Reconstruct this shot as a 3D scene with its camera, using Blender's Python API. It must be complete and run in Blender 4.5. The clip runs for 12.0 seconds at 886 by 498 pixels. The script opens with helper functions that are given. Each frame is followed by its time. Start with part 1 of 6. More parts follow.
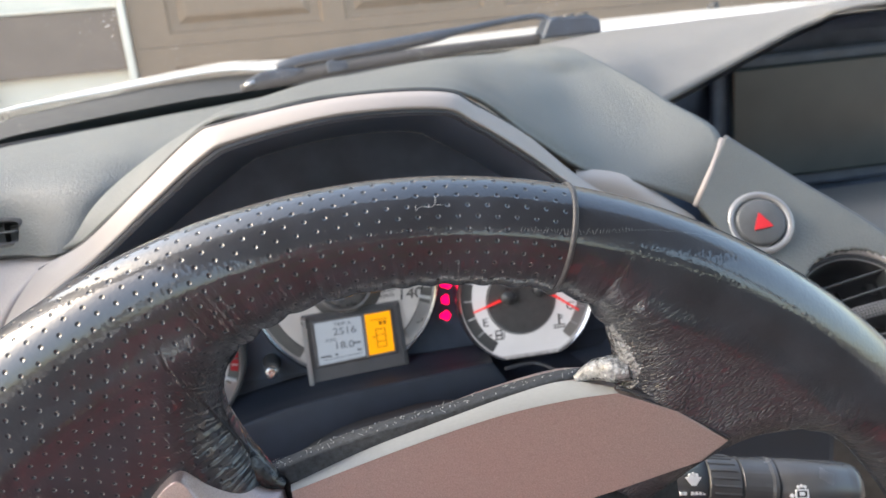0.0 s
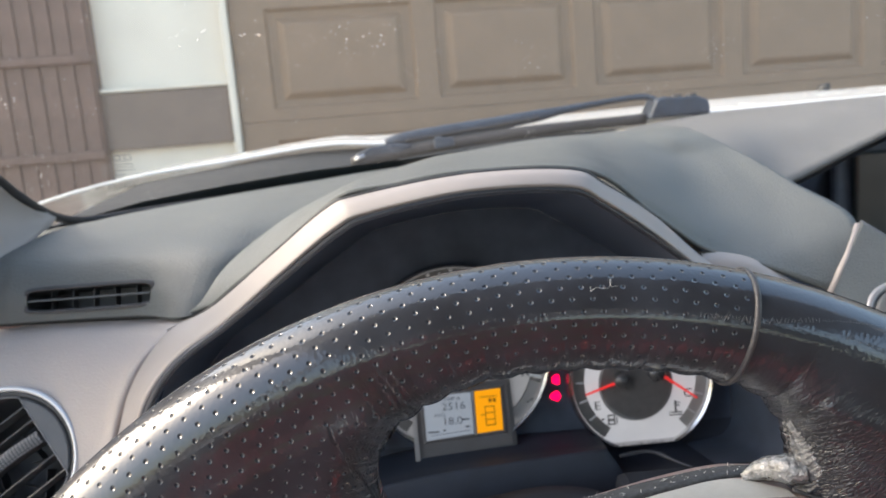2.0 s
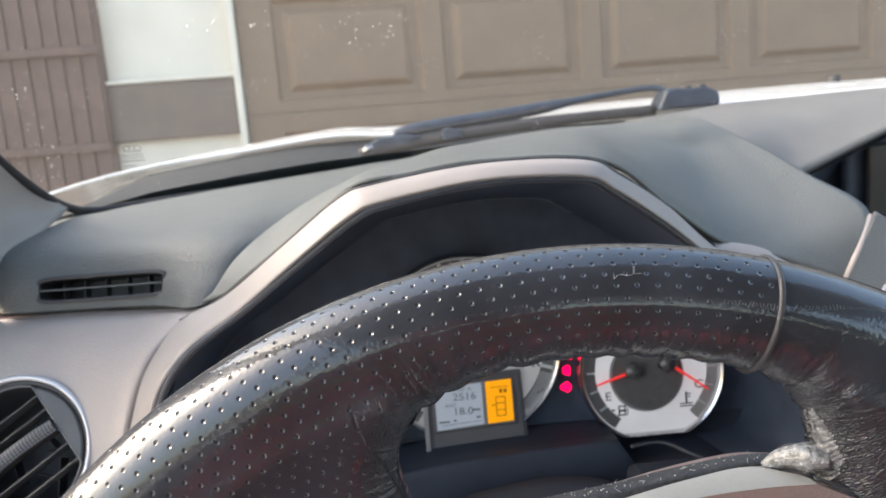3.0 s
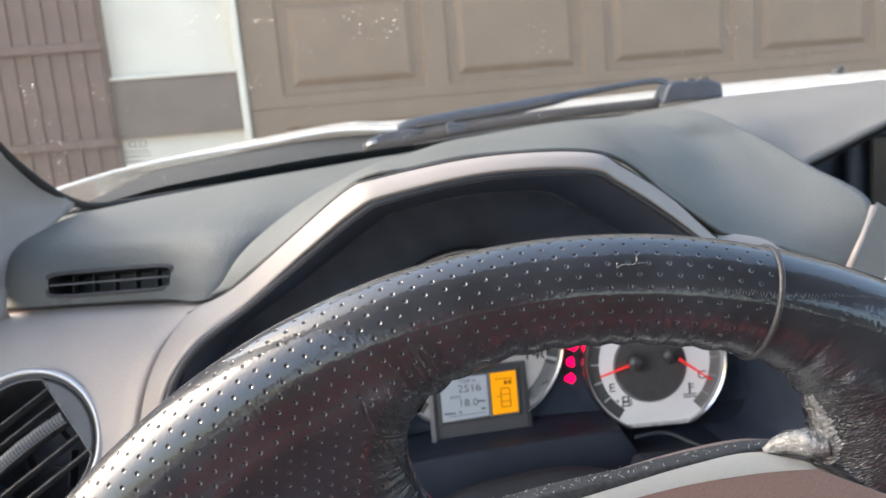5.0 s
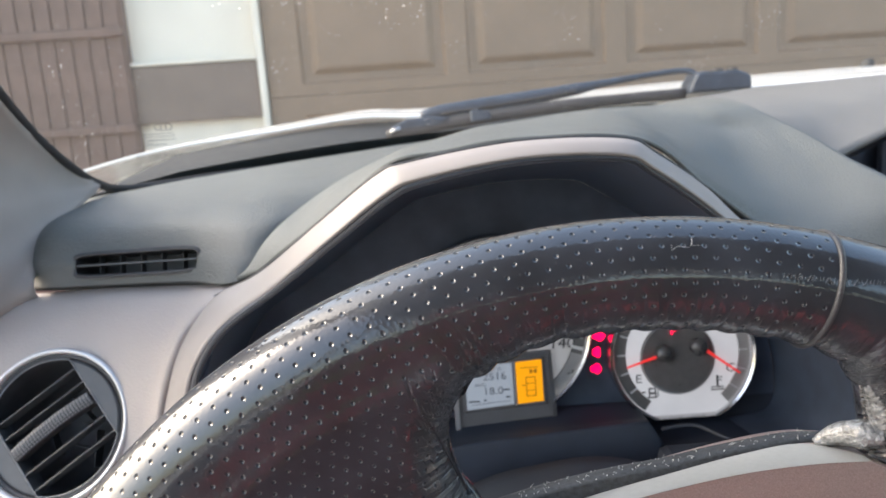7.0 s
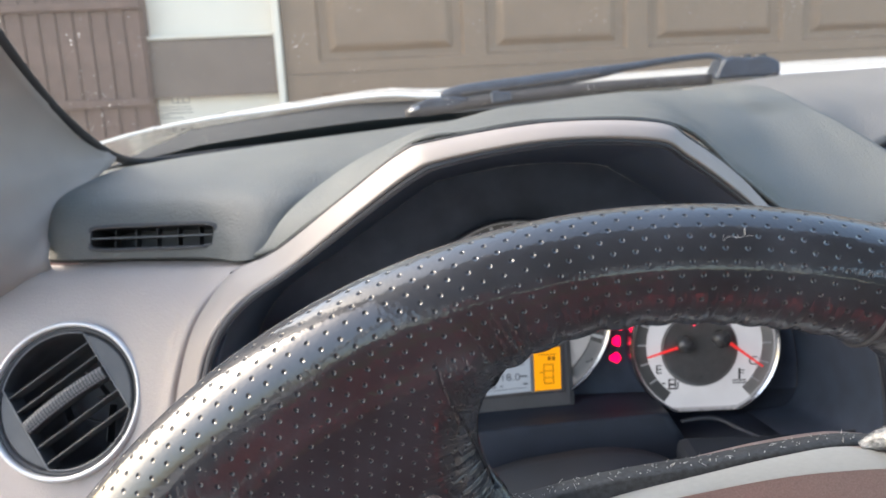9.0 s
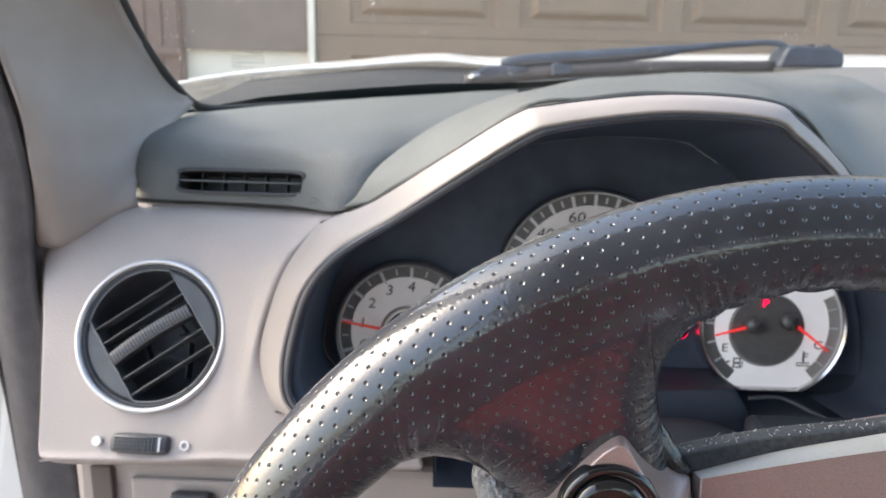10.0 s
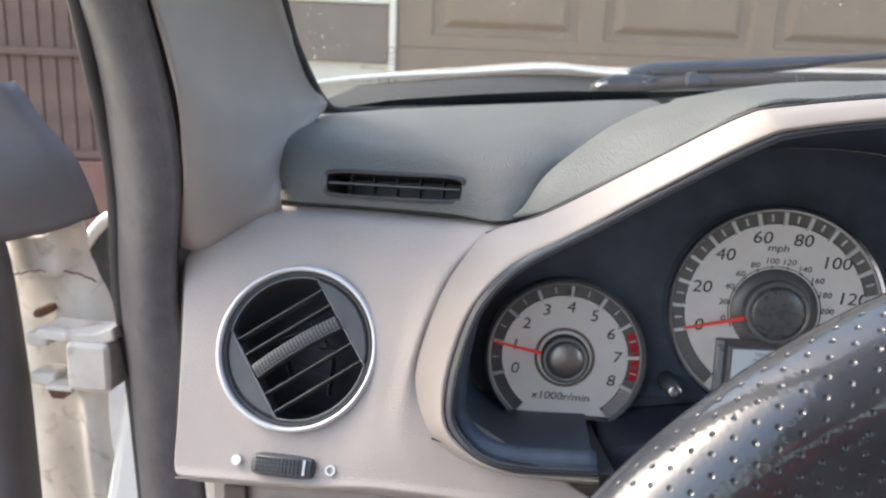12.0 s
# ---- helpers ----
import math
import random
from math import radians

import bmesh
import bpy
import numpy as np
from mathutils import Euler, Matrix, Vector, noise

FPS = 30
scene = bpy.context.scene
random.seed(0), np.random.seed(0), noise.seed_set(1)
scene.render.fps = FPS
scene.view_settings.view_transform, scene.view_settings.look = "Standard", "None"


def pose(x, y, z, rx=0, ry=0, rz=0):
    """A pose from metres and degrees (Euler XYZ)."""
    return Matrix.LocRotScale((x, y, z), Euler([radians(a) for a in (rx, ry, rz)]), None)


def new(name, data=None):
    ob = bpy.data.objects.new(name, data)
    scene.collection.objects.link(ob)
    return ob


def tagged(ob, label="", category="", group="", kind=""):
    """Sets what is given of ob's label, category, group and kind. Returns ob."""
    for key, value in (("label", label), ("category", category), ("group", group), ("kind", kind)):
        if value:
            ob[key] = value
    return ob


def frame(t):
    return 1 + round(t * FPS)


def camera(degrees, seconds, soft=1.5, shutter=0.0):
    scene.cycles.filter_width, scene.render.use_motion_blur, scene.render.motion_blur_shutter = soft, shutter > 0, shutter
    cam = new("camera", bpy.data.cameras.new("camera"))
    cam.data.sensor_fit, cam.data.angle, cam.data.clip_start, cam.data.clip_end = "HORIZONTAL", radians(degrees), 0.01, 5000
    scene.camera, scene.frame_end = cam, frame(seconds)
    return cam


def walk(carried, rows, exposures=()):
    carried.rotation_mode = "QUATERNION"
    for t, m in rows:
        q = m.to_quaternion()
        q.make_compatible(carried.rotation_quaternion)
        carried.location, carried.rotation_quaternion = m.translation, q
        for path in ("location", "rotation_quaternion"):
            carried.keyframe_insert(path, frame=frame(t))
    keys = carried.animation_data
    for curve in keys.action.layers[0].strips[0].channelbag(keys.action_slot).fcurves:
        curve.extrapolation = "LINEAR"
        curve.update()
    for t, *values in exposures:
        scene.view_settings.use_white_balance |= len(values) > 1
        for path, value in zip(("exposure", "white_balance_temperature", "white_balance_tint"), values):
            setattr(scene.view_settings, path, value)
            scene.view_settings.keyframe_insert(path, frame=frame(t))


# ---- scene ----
# A parked car's cockpit, seen from the driver's seat, nosed up to a garage door.
# World: x right, y ahead along the car, z up, metres.

# ---------------------------------------------------------------- camera
cam = camera(61.7, 12.0)
cam.data.dof.use_dof, cam.data.dof.focus_distance, cam.data.dof.aperture_fstop = True, 0.24, 20.0
ROWS = [
    (0.0, 0.0000, 0.0000, 1.2500, 74.86, 5.45, -8.31),
    (0.5, -0.0087, 0.0222, 1.2390, 76.08, 5.48, -6.02),
    (1.0, -0.0238, 0.0024, 1.2572, 79.28, 5.20, -3.45),
    (1.5, -0.0239, 0.0040, 1.2543, 80.78, 4.78, -2.11),
    (2.0, -0.0227, 0.0053, 1.2526, 81.12, 4.64, -1.80),
    (2.5, -0.0236, 0.0057, 1.2522, 80.91, 4.64, -1.75),
    (3.0, -0.0274, 0.0055, 1.2514, 80.59, 4.59, -1.45),
    (5.0, -0.0283, 0.0014, 1.2512, 80.18, 4.89, -1.23),
    (5.5, -0.0325, 0.0037, 1.2455, 79.89, 4.80, -0.88),
    (6.0, -0.0323, 0.0056, 1.2462, 79.52, 4.55, -0.60),
    (6.5, -0.0343, 0.0051, 1.2473, 79.45, 4.27, -0.35),
    (7.0, -0.0371, 0.0051, 1.2482, 79.59, 4.19, 0.03),
    (9.0, -0.0432, 0.0148, 1.2469, 78.28, 2.80, 1.16),
    (9.5, -0.0589, 0.0114, 1.2471, 77.05, 0.79, 1.57),
    (10.0, -0.0950, 0.0037, 1.2430, 76.14, -1.13, 2.30),
    (10.5, -0.0996, 0.0104, 1.2397, 75.78, -2.24, 3.11),
    (11.0, -0.1076, 0.0146, 1.2385, 75.93, -2.55, 4.19),
    (11.5, -0.1335, 0.0245, 1.2321, 76.53, -2.57, 5.85),
    (12.0, -0.1661, 0.0401, 1.2301, 77.20, -2.23, 6.86),
]
EXPOSURE = [(0.0, 2.18, 6600, 11), (0.5, 2.16, 6600, 11), (1.0, 1.96, 6560, 11), (1.5, 1.82, 6540, 11), (2.0, 1.80, 6540, 11), (2.5, 1.83, 6540, 11), (3.0, 1.89, 6530, 11), (6.0, 1.95, 6480, 11), (9.5, 2.00, 6420, 11), (10.5, 2.03, 6430, 11), (12.0, 1.91, 6400, 11)]
walk(cam, [(t, pose(x, y, z, rx, ry, rz)) for t, x, y, z, rx, ry, rz in ROWS], EXPOSURE)

# ---------------------------------------------------------------- light
SUN_EL, SUN_AZ = 36.0, -80.0      # azimuth from +y, clockwise
world = bpy.data.worlds.new("sky")
scene.world = world
world.use_nodes = True
wn = world.node_tree
sky = wn.nodes.new("ShaderNodeTexSky")
sky.sky_type, sky.sun_disc = "NISHITA", False
sky.sun_elevation, sky.sun_rotation = radians(SUN_EL), radians(SUN_AZ)
sky.air_density, sky.dust_density, sky.ozone_density = 1.4, 4.0, 1.15
wn.links.new(sky.outputs[0], wn.nodes["Background"].inputs[0])
wn.nodes["Background"].inputs[1].default_value = 0.15
sun = new("sun", bpy.data.lights.new("sun", "SUN"))
sun.data.energy, sun.data.angle, sun.data.color = 0.60, radians(12), (1.0, 0.96, 0.91)
sd = Vector((math.sin(radians(SUN_AZ)) * math.cos(radians(SUN_EL)), math.cos(radians(SUN_AZ)) * math.cos(radians(SUN_EL)), math.sin(radians(SUN_EL))))
sun.rotation_euler = sd.to_track_quat("Z", "Y").to_euler()


# ---------------------------------------------------------------- materials
def material(name, color, rough=0.5, metal=0.0, var=0.12, scale=40.0, bump=0.0, bump_scale=600.0, coat=0.0, rough_var=0.1, fine="noise", emit=None, power=0.0, spec=0.5):
    m = bpy.data.materials.new(name)
    m.use_nodes = True
    nt = m.node_tree
    b = nt.nodes["Principled BSDF"]
    tc = nt.nodes.new("ShaderNodeTexCoord")
    n1 = nt.nodes.new("ShaderNodeTexNoise")
    n1.inputs["Scale"].default_value, n1.inputs["Detail"].default_value = scale, 6
    nt.links.new(tc.outputs["Object"], n1.inputs["Vector"])
    ramp = nt.nodes.new("ShaderNodeMapRange")
    ramp.inputs["From Min"].default_value, ramp.inputs["From Max"].default_value = 0.3, 0.7
    ramp.inputs["To Min"].default_value, ramp.inputs["To Max"].default_value = 1 - var, 1 + var
    nt.links.new(n1.outputs["Fac"], ramp.inputs["Value"])
    mul = nt.nodes.new("ShaderNodeVectorMath")
    mul.operation = "SCALE"
    mul.inputs[0].default_value = color
    nt.links.new(ramp.outputs[0], mul.inputs["Scale"])
    nt.links.new(mul.outputs[0], b.inputs["Base Color"])
    r2 = nt.nodes.new("ShaderNodeMapRange")
    r2.inputs["To Min"].default_value, r2.inputs["To Max"].default_value = max(0.02, rough - rough_var), min(1, rough + rough_var)
    nt.links.new(n1.outputs["Fac"], r2.inputs["Value"])
    nt.links.new(r2.outputs[0], b.inputs["Roughness"])
    b.inputs["Metallic"].default_value = metal
    b.inputs["Specular IOR Level"].default_value = spec
    if coat:
        b.inputs["Coat Weight"].default_value, b.inputs["Coat Roughness"].default_value = coat, 0.08
    if bump:
        if fine == "grain":
            n2 = nt.nodes.new("ShaderNodeTexVoronoi")
            n2.inputs["Scale"].default_value = bump_scale
            out = n2.outputs["Distance"]
        else:
            n2 = nt.nodes.new("ShaderNodeTexNoise")
            n2.inputs["Scale"].default_value, n2.inputs["Detail"].default_value = bump_scale, 3
            out = n2.outputs["Fac"]
        nt.links.new(tc.outputs["Object"], n2.inputs["Vector"])
        bp = nt.nodes.new("ShaderNodeBump")
        bp.inputs["Strength"].default_value, bp.inputs["Distance"].default_value = bump, 0.0006
        nt.links.new(out, bp.inputs["Height"])
        nt.links.new(bp.outputs[0], b.inputs["Normal"])
    if emit:
        b.inputs["Emission Color"].default_value, b.inputs["Emission Strength"].default_value = (*emit, 1), power
    return m


def leather(name, perforated):
    """Worn, shiny black leather; its maps hold metres along and round the rim, and along and in from the openings' edges."""
    m = material(name, (0.0245, 0.0285, 0.0375), 0.36, var=0.3, scale=60, rough_var=0.07, coat=1.0, spec=0.35)
    nt = m.node_tree
    b = nt.nodes["Principled BSDF"]
    b.inputs["Coat Roughness"].default_value, b.inputs["Coat IOR"].default_value = 0.06, 1.62

    def op(kind, a, c=None, d=None):
        n = nt.nodes.new("ShaderNodeMath")
        n.operation = kind
        for i, v in ((0, a), (1, c), (2, d)):
            if v is None:
                continue
            if isinstance(v, (int, float)):
                n.inputs[i].default_value = v
            else:
                nt.links.new(v, n.inputs[i])
        return n.outputs[0]

    def ease(v, lo, hi, to0, to1):
        n = nt.nodes.new("ShaderNodeMapRange")
        n.interpolation_type = "SMOOTHSTEP"
        for key, val in (("From Min", lo), ("From Max", hi), ("To Min", to0), ("To Max", to1)):
            n.inputs[key].default_value = val
        nt.links.new(v, n.inputs["Value"])
        return n.outputs[0]

    def mapped(uv_name):
        n = nt.nodes.new("ShaderNodeUVMap")
        n.uv_map = uv_name
        sep = nt.nodes.new("ShaderNodeSeparateXYZ")
        nt.links.new(n.outputs[0], sep.inputs[0])
        return n.outputs[0], sep.outputs[0], sep.outputs[1]

    def stretched(vec, scale):
        n = nt.nodes.new("ShaderNodeVectorMath")
        n.operation = "MULTIPLY"
        n.inputs[1].default_value = scale
        nt.links.new(vec, n.inputs[0])
        return n.outputs[0]

    def tex(vec, kind, scale, detail=3.0, warp=0.0):
        n = nt.nodes.new(kind)
        n.inputs["Scale"].default_value = scale
        if kind == "ShaderNodeTexNoise":
            n.inputs["Detail"].default_value, n.inputs["Distortion"].default_value = detail, warp
        nt.links.new(vec, n.inputs["Vector"])
        return n.outputs["Fac"] if kind == "ShaderNodeTexNoise" else n.outputs["Distance"]

    def bumped(height, strength, distance, before=None):
        n = nt.nodes.new("ShaderNodeBump")
        n.inputs["Strength"].default_value, n.inputs["Distance"].default_value = strength, distance
        nt.links.new(height, n.inputs["Height"])
        if before is not None:
            nt.links.new(before, n.inputs["Normal"])
        return n.outputs[0]

    cover, along_rim, round_rim = mapped("cover")
    edge, along_edge, from_edge = mapped("edge")
    tc = nt.nodes.new("ShaderNodeTexCoord")
    ob = tc.outputs["Object"]
    grain = tex(ob, "ShaderNodeTexVoronoi", 900)
    broad = tex(ob, "ShaderNodeTexNoise", 160, 4)
    nrm = bumped(op("ADD", op("MULTIPLY", grain, 0.12), op("MULTIPLY", broad, 0.3)), 0.34 if perforated else 0.36, 0.0006)
    # puckers that run in from the openings' edges
    pucker = tex(stretched(edge, (560, 55, 0)), "ShaderNodeTexNoise", 1.0, 3, 0.4)
    fade = ease(from_edge, 0.0, 0.022, 1.0, 0.0)
    nrm = bumped(op("MULTIPLY", pucker, fade), 1.0, 0.0015 if perforated else 0.0012, nrm)
    if not perforated:
        # fine creases over the spoke, none on the polished crown of the rim
        turn = nt.nodes.new("ShaderNodeVectorRotate")
        turn.rotation_type = "Z_AXIS"
        turn.inputs["Angle"].default_value = radians(-40)
        nt.links.new(ob, turn.inputs["Vector"])
        cells = nt.nodes.new("ShaderNodeTexVoronoi")
        cells.feature = "DISTANCE_TO_EDGE"
        cells.inputs["Scale"].default_value = 1.0
        nt.links.new(stretched(turn.outputs[0], (290, 1150, 600)), cells.inputs["Vector"])
        crease = ease(cells.outputs["Distance"], 0.0, 0.30, 0.0, 1.0)
        flatr = nt.nodes.new("ShaderNodeVectorMath")
        flatr.operation = "LENGTH"
        nt.links.new(stretched(ob, (1, 1, 0)), flatr.inputs[0])
        worn = ease(flatr.outputs["Value"], 0.156, 0.176, 0.9, 0.02)
        nrm = bumped(op("MULTIPLY", crease, worn), 0.52, 0.0004, nrm)
    # rows of small dimples; gloss is cut inside each to put the hole's shade in
    if perforated:
        pu, pv = 0.0050, 0.0031
        v = op("DIVIDE", round_rim, pv)
        row = op("FLOOR", v)
        u = op("ADD", op("DIVIDE", along_rim, pu), op("MULTIPLY", op("MODULO", row, 2.0), 0.5))
        du = op("MULTIPLY", op("SUBTRACT", op("FRACT", u), 0.5), pu)
        dv = op("MULTIPLY", op("SUBTRACT", op("FRACT", v), 0.5), pv)
        d = op("SQRT", op("ADD", op("MULTIPLY", du, du), op("MULTIPLY", dv, dv)))
        nrm = bumped(ease(d, 0.00018, 0.00070, 0.0, 1.0), 0.52, 0.0006, nrm)
        nt.links.new(ease(d, 0.00020, 0.00048, 0.12, 1.0), b.inputs["Coat Weight"])
        nt.links.new(ease(d, 0.00020, 0.00048, 0.05, 0.35), b.inputs["Specular IOR Level"])
    nt.links.new(nrm, b.inputs["Normal"])
    nt.links.new(nrm, b.inputs["Coat Normal"])
    return m


def glass(name, tint, gloss=0.06):
    m = bpy.data.materials.new(name)
    m.use_nodes = True
    nt = m.node_tree
    nt.nodes.clear()
    out = nt.nodes.new("ShaderNodeOutputMaterial")
    mix = nt.nodes.new("ShaderNodeMixShader")
    tr = nt.nodes.new("ShaderNodeBsdfTransparent")
    tr.inputs[0].default_value = (*tint, 1)
    gl = nt.nodes.new("ShaderNodeBsdfGlossy")
    gl.inputs["Roughness"].default_value = 0.02
    fr = nt.nodes.new("ShaderNodeFresnel")
    fr.inputs[0].default_value = 1.3
    nt.links.new(fr.outputs[0], mix.inputs[0])
    nt.links.new(tr.outputs[0], mix.inputs[1])
    nt.links.new(gl.outputs[0], mix.inputs[2])
    dust = nt.nodes.new("ShaderNodeBsdfTranslucent")
    dust.inputs[0].default_value = (0.9, 0.88, 0.85, 1)
    veil = nt.nodes.new("ShaderNodeMixShader")
    tc = nt.nodes.new("ShaderNodeTexCoord")
    speck = nt.nodes.new("ShaderNodeTexVoronoi")
    speck.inputs["Scale"].default_value = 210
    nt.links.new(tc.outputs["Object"], speck.inputs["Vector"])
    size = nt.nodes.new("ShaderNodeTexNoise")
    size.inputs["Scale"].default_value = 25
    nt.links.new(tc.outputs["Object"], size.inputs["Vector"])
    lim = nt.nodes.new("ShaderNodeMapRange")
    lim.inputs["From Min"].default_value, lim.inputs["From Max"].default_value = 0.42, 0.80
    lim.inputs["To Min"].default_value, lim.inputs["To Max"].default_value = 0.0, 0.2
    nt.links.new(size.outputs["Fac"], lim.inputs["Value"])
    less = nt.nodes.new("ShaderNodeMath")
    less.operation = "LESS_THAN"
    nt.links.new(speck.outputs["Distance"], less.inputs[0])
    nt.links.new(lim.outputs[0], less.inputs[1])
    # Dust specks, plus an even 2% veil put in for glare haze.
    amount = nt.nodes.new("ShaderNodeMath")
    amount.operation = "MULTIPLY_ADD"
    nt.links.new(less.outputs[0], amount.inputs[0])
    amount.inputs[1].default_value, amount.inputs[2].default_value = 0.6, 0.02
    nt.links.new(amount.outputs[0], veil.inputs[0])
    nt.links.new(mix.outputs[0], veil.inputs[1])
    nt.links.new(dust.outputs[0], veil.inputs[2])
    nt.links.new(veil.outputs[0], out.inputs[0])
    return m


M_LEATHER_P = leather("perforated_leather", True)
M_LEATHER_S = leather("smooth_leather", False)
M_WORN = material("worn_leather", (0.26, 0.265, 0.275), 0.24, metal=0.5, var=0.5, scale=500, bump=1.0, bump_scale=1100, coat=0.6)
M_FOLD = material("folded_leather", (0.022, 0.022, 0.0245), 0.25, var=0.3, scale=200, bump=0.6, bump_scale=600, coat=0.35)
M_GLOSS = material("gloss_black", (0.012, 0.012, 0.013), 0.12, var=0.1, scale=60, coat=0.8, rough_var=0.04)
M_SCUFF = material("scuffed_leather", (0.20, 0.20, 0.205), 0.5, var=0.4, scale=900)
M_LINT = material("lint", (0.55, 0.55, 0.54), 0.9, var=0.2, scale=800)
M_STALK = material("stalk_plastic", (0.065, 0.067, 0.072), 0.24, var=0.1, scale=60, bump=0.05, bump_scale=1500)
M_THREAD = material("seam_thread", (0.05, 0.05, 0.055), 0.4, bump=0.4, bump_scale=900)
M_TRIM = material("satin_trim", (0.40, 0.315, 0.30), 0.32, metal=0.5, var=0.16, scale=2600, bump=0.08, bump_scale=2500, rough_var=0.05)
# Same trim paint; sky reflection on the top edge put in as pale colour.
M_EDGESHEEN = material("trim_edge_sheen", (0.47, 0.475, 0.46), 0.35, metal=0.3, var=0.05, scale=600, bump=0.05, bump_scale=2500)
M_HUB = material("dusty_black_plastic", (0.035, 0.038, 0.042), 0.6, var=0.5, scale=700, bump=0.3, bump_scale=1200)
M_PAD = material("dash_grain_dark", (0.129, 0.138, 0.135), 0.46, var=0.08, scale=30, bump=0.75, bump_scale=980, fine="grain")
# Dash grain again, paler: light on the middle pad put into its colour.
M_PADLIT = material("dash_grain_lit", (0.165, 0.164, 0.161), 0.55, var=0.08, scale=30, bump=0.75, bump_scale=980, fine="grain")
M_FASCIA = material("fascia_taupe", (0.40, 0.358, 0.338), 0.5, var=0.05, scale=25, bump=0.4, bump_scale=1000, fine="grain")
M_LIP = material("bezel_lip_dark", (0.065, 0.070, 0.085), 0.4, var=0.1, scale=60)
M_SEAM = material("seam_shadow_gap", (0.20, 0.18, 0.17), 0.8, var=0.05)
M_GAP = material("shadowed_brown", (0.13, 0.11, 0.10), 0.7, var=0.1)
M_BEZEL = material("bezel_champagne", (0.345, 0.313, 0.297), 0.5, metal=0.05, var=0.05, scale=25, bump=0.06, bump_scale=1500)
M_CLUSTER = material("cluster_black", (0.064, 0.083, 0.122), 0.5, var=0.2, scale=60, bump=0.1, bump_scale=900)
# Darker copy of the cluster plastic: floor shade put into the colour.
M_APRON = material("apron_shaded", (0.034, 0.042, 0.062), 0.6, var=0.15, scale=60, bump=0.15, bump_scale=900)
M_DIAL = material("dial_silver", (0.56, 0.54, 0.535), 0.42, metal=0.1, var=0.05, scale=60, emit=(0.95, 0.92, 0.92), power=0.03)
# Fuel gauge copy: paler and glowing more, to offset the wheel's shade on it.
M_DIALBOOST = material("dial_silver_boosted", (0.62, 0.61, 0.61), 0.42, metal=0.1, var=0.05, scale=60, emit=(0.95, 0.95, 1.0), power=0.10)
M_DIALRING = material("dial_grey_ring", (0.16, 0.155, 0.15), 0.5, var=0.08, scale=200)
M_DIALPALE = material("dial_pale_ring", (0.46, 0.44, 0.43), 0.45, var=0.06, scale=150)
M_DIALDARK = material("dial_smoke", (0.19, 0.183, 0.183), 0.32, metal=0.25, var=0.08, scale=200)
M_CAP = material("hub_cap_metal", (0.33, 0.33, 0.33), 0.42, metal=0.5, var=0.05, scale=100)
M_DOME = material("domed_metal", (0.40, 0.37, 0.345), 0.38, metal=0.85, var=0.06, scale=300, rough_var=0.05)
M_SMOKE = material("smoked_dome", (0.15, 0.146, 0.148), 0.28, metal=0.3, var=0.06, scale=200)
M_HUBSHADE = material("hub_ring_shade", (0.27, 0.215, 0.18), 0.5, var=0.08, scale=200)
M_CHROME = material("satin_chrome", (0.62, 0.62, 0.63), 0.2, metal=1.0, var=0.04, scale=100, rough_var=0.05)
M_RING = material("satin_ring", (0.66, 0.66, 0.67), 0.38, metal=0.55, var=0.04, scale=100, rough_var=0.05)
M_SWITCHRING = material("dull_silver", (0.33, 0.33, 0.34), 0.35, metal=0.5, var=0.05, scale=100)
M_SILVER = material("painted_silver", (0.52, 0.52, 0.53), 0.3, metal=0.6, var=0.05, scale=100)
M_INK = material("dial_ink", (0.03, 0.03, 0.035), 0.5, var=0.05)
M_WHITE = material("white_mark", (0.75, 0.75, 0.76), 0.4, var=0.05)
M_RED = material("needle_red", (0.75, 0.03, 0.03), 0.4, var=0.05, emit=(1, 0.05, 0.05), power=0.16)
# Darker needle red, still given a faint glow.
M_REDDIM = material("needle_red_faint", (0.62, 0.06, 0.045), 0.4, var=0.05, emit=(1, 0.06, 0.05), power=0.05)
M_REDMARK = material("redline", (0.55, 0.02, 0.03), 0.5, var=0.05)
M_LAMP = material("warning_lamp", (0.5, 0.0, 0.02), 0.4, emit=(1.0, 0.0, 0.05), power=1.0)
M_LCD = material("lcd_grey", (0.36, 0.39, 0.43), 0.25, var=0.05, emit=(0.45, 0.5, 0.58), power=0.10)
M_AMBER = material("lcd_amber", (0.75, 0.33, 0.01), 0.3, var=0.05, emit=(1.0, 0.36, 0.0), power=0.20)
M_LCDINK = material("lcd_ink", (0.15, 0.16, 0.18), 0.4, var=0.05)
M_AMBERINK = material("amber_ink", (0.30, 0.13, 0.01), 0.4, var=0.05)
M_FRAME = material("frame_grey", (0.17, 0.163, 0.168), 0.42, metal=0.2, var=0.06, scale=100)
M_BLACK = material("vent_black", (0.048, 0.050, 0.056), 0.5, var=0.2, scale=100, bump=0.15, bump_scale=1200)
M_BLACKGRAIN = material("wing_liner_grain", (0.075, 0.08, 0.09), 0.4, var=0.2, scale=100, bump=1.0, bump_scale=260, fine="grain")
M_VENTLIP = material("vent_lip_grey", (0.17, 0.175, 0.185), 0.35, var=0.1, scale=100)
M_KNURL = material("knurl_grey", (0.20, 0.20, 0.205), 0.45, var=0.15, scale=400)
M_VENT = material("vent_grey", (0.082, 0.088, 0.096), 0.48, var=0.12, scale=100, bump=0.1, bump_scale=1200)
M_RUBBER = material("rubber", (0.03, 0.028, 0.029), 0.65, var=0.25, scale=50, bump=0.3, bump_scale=500)
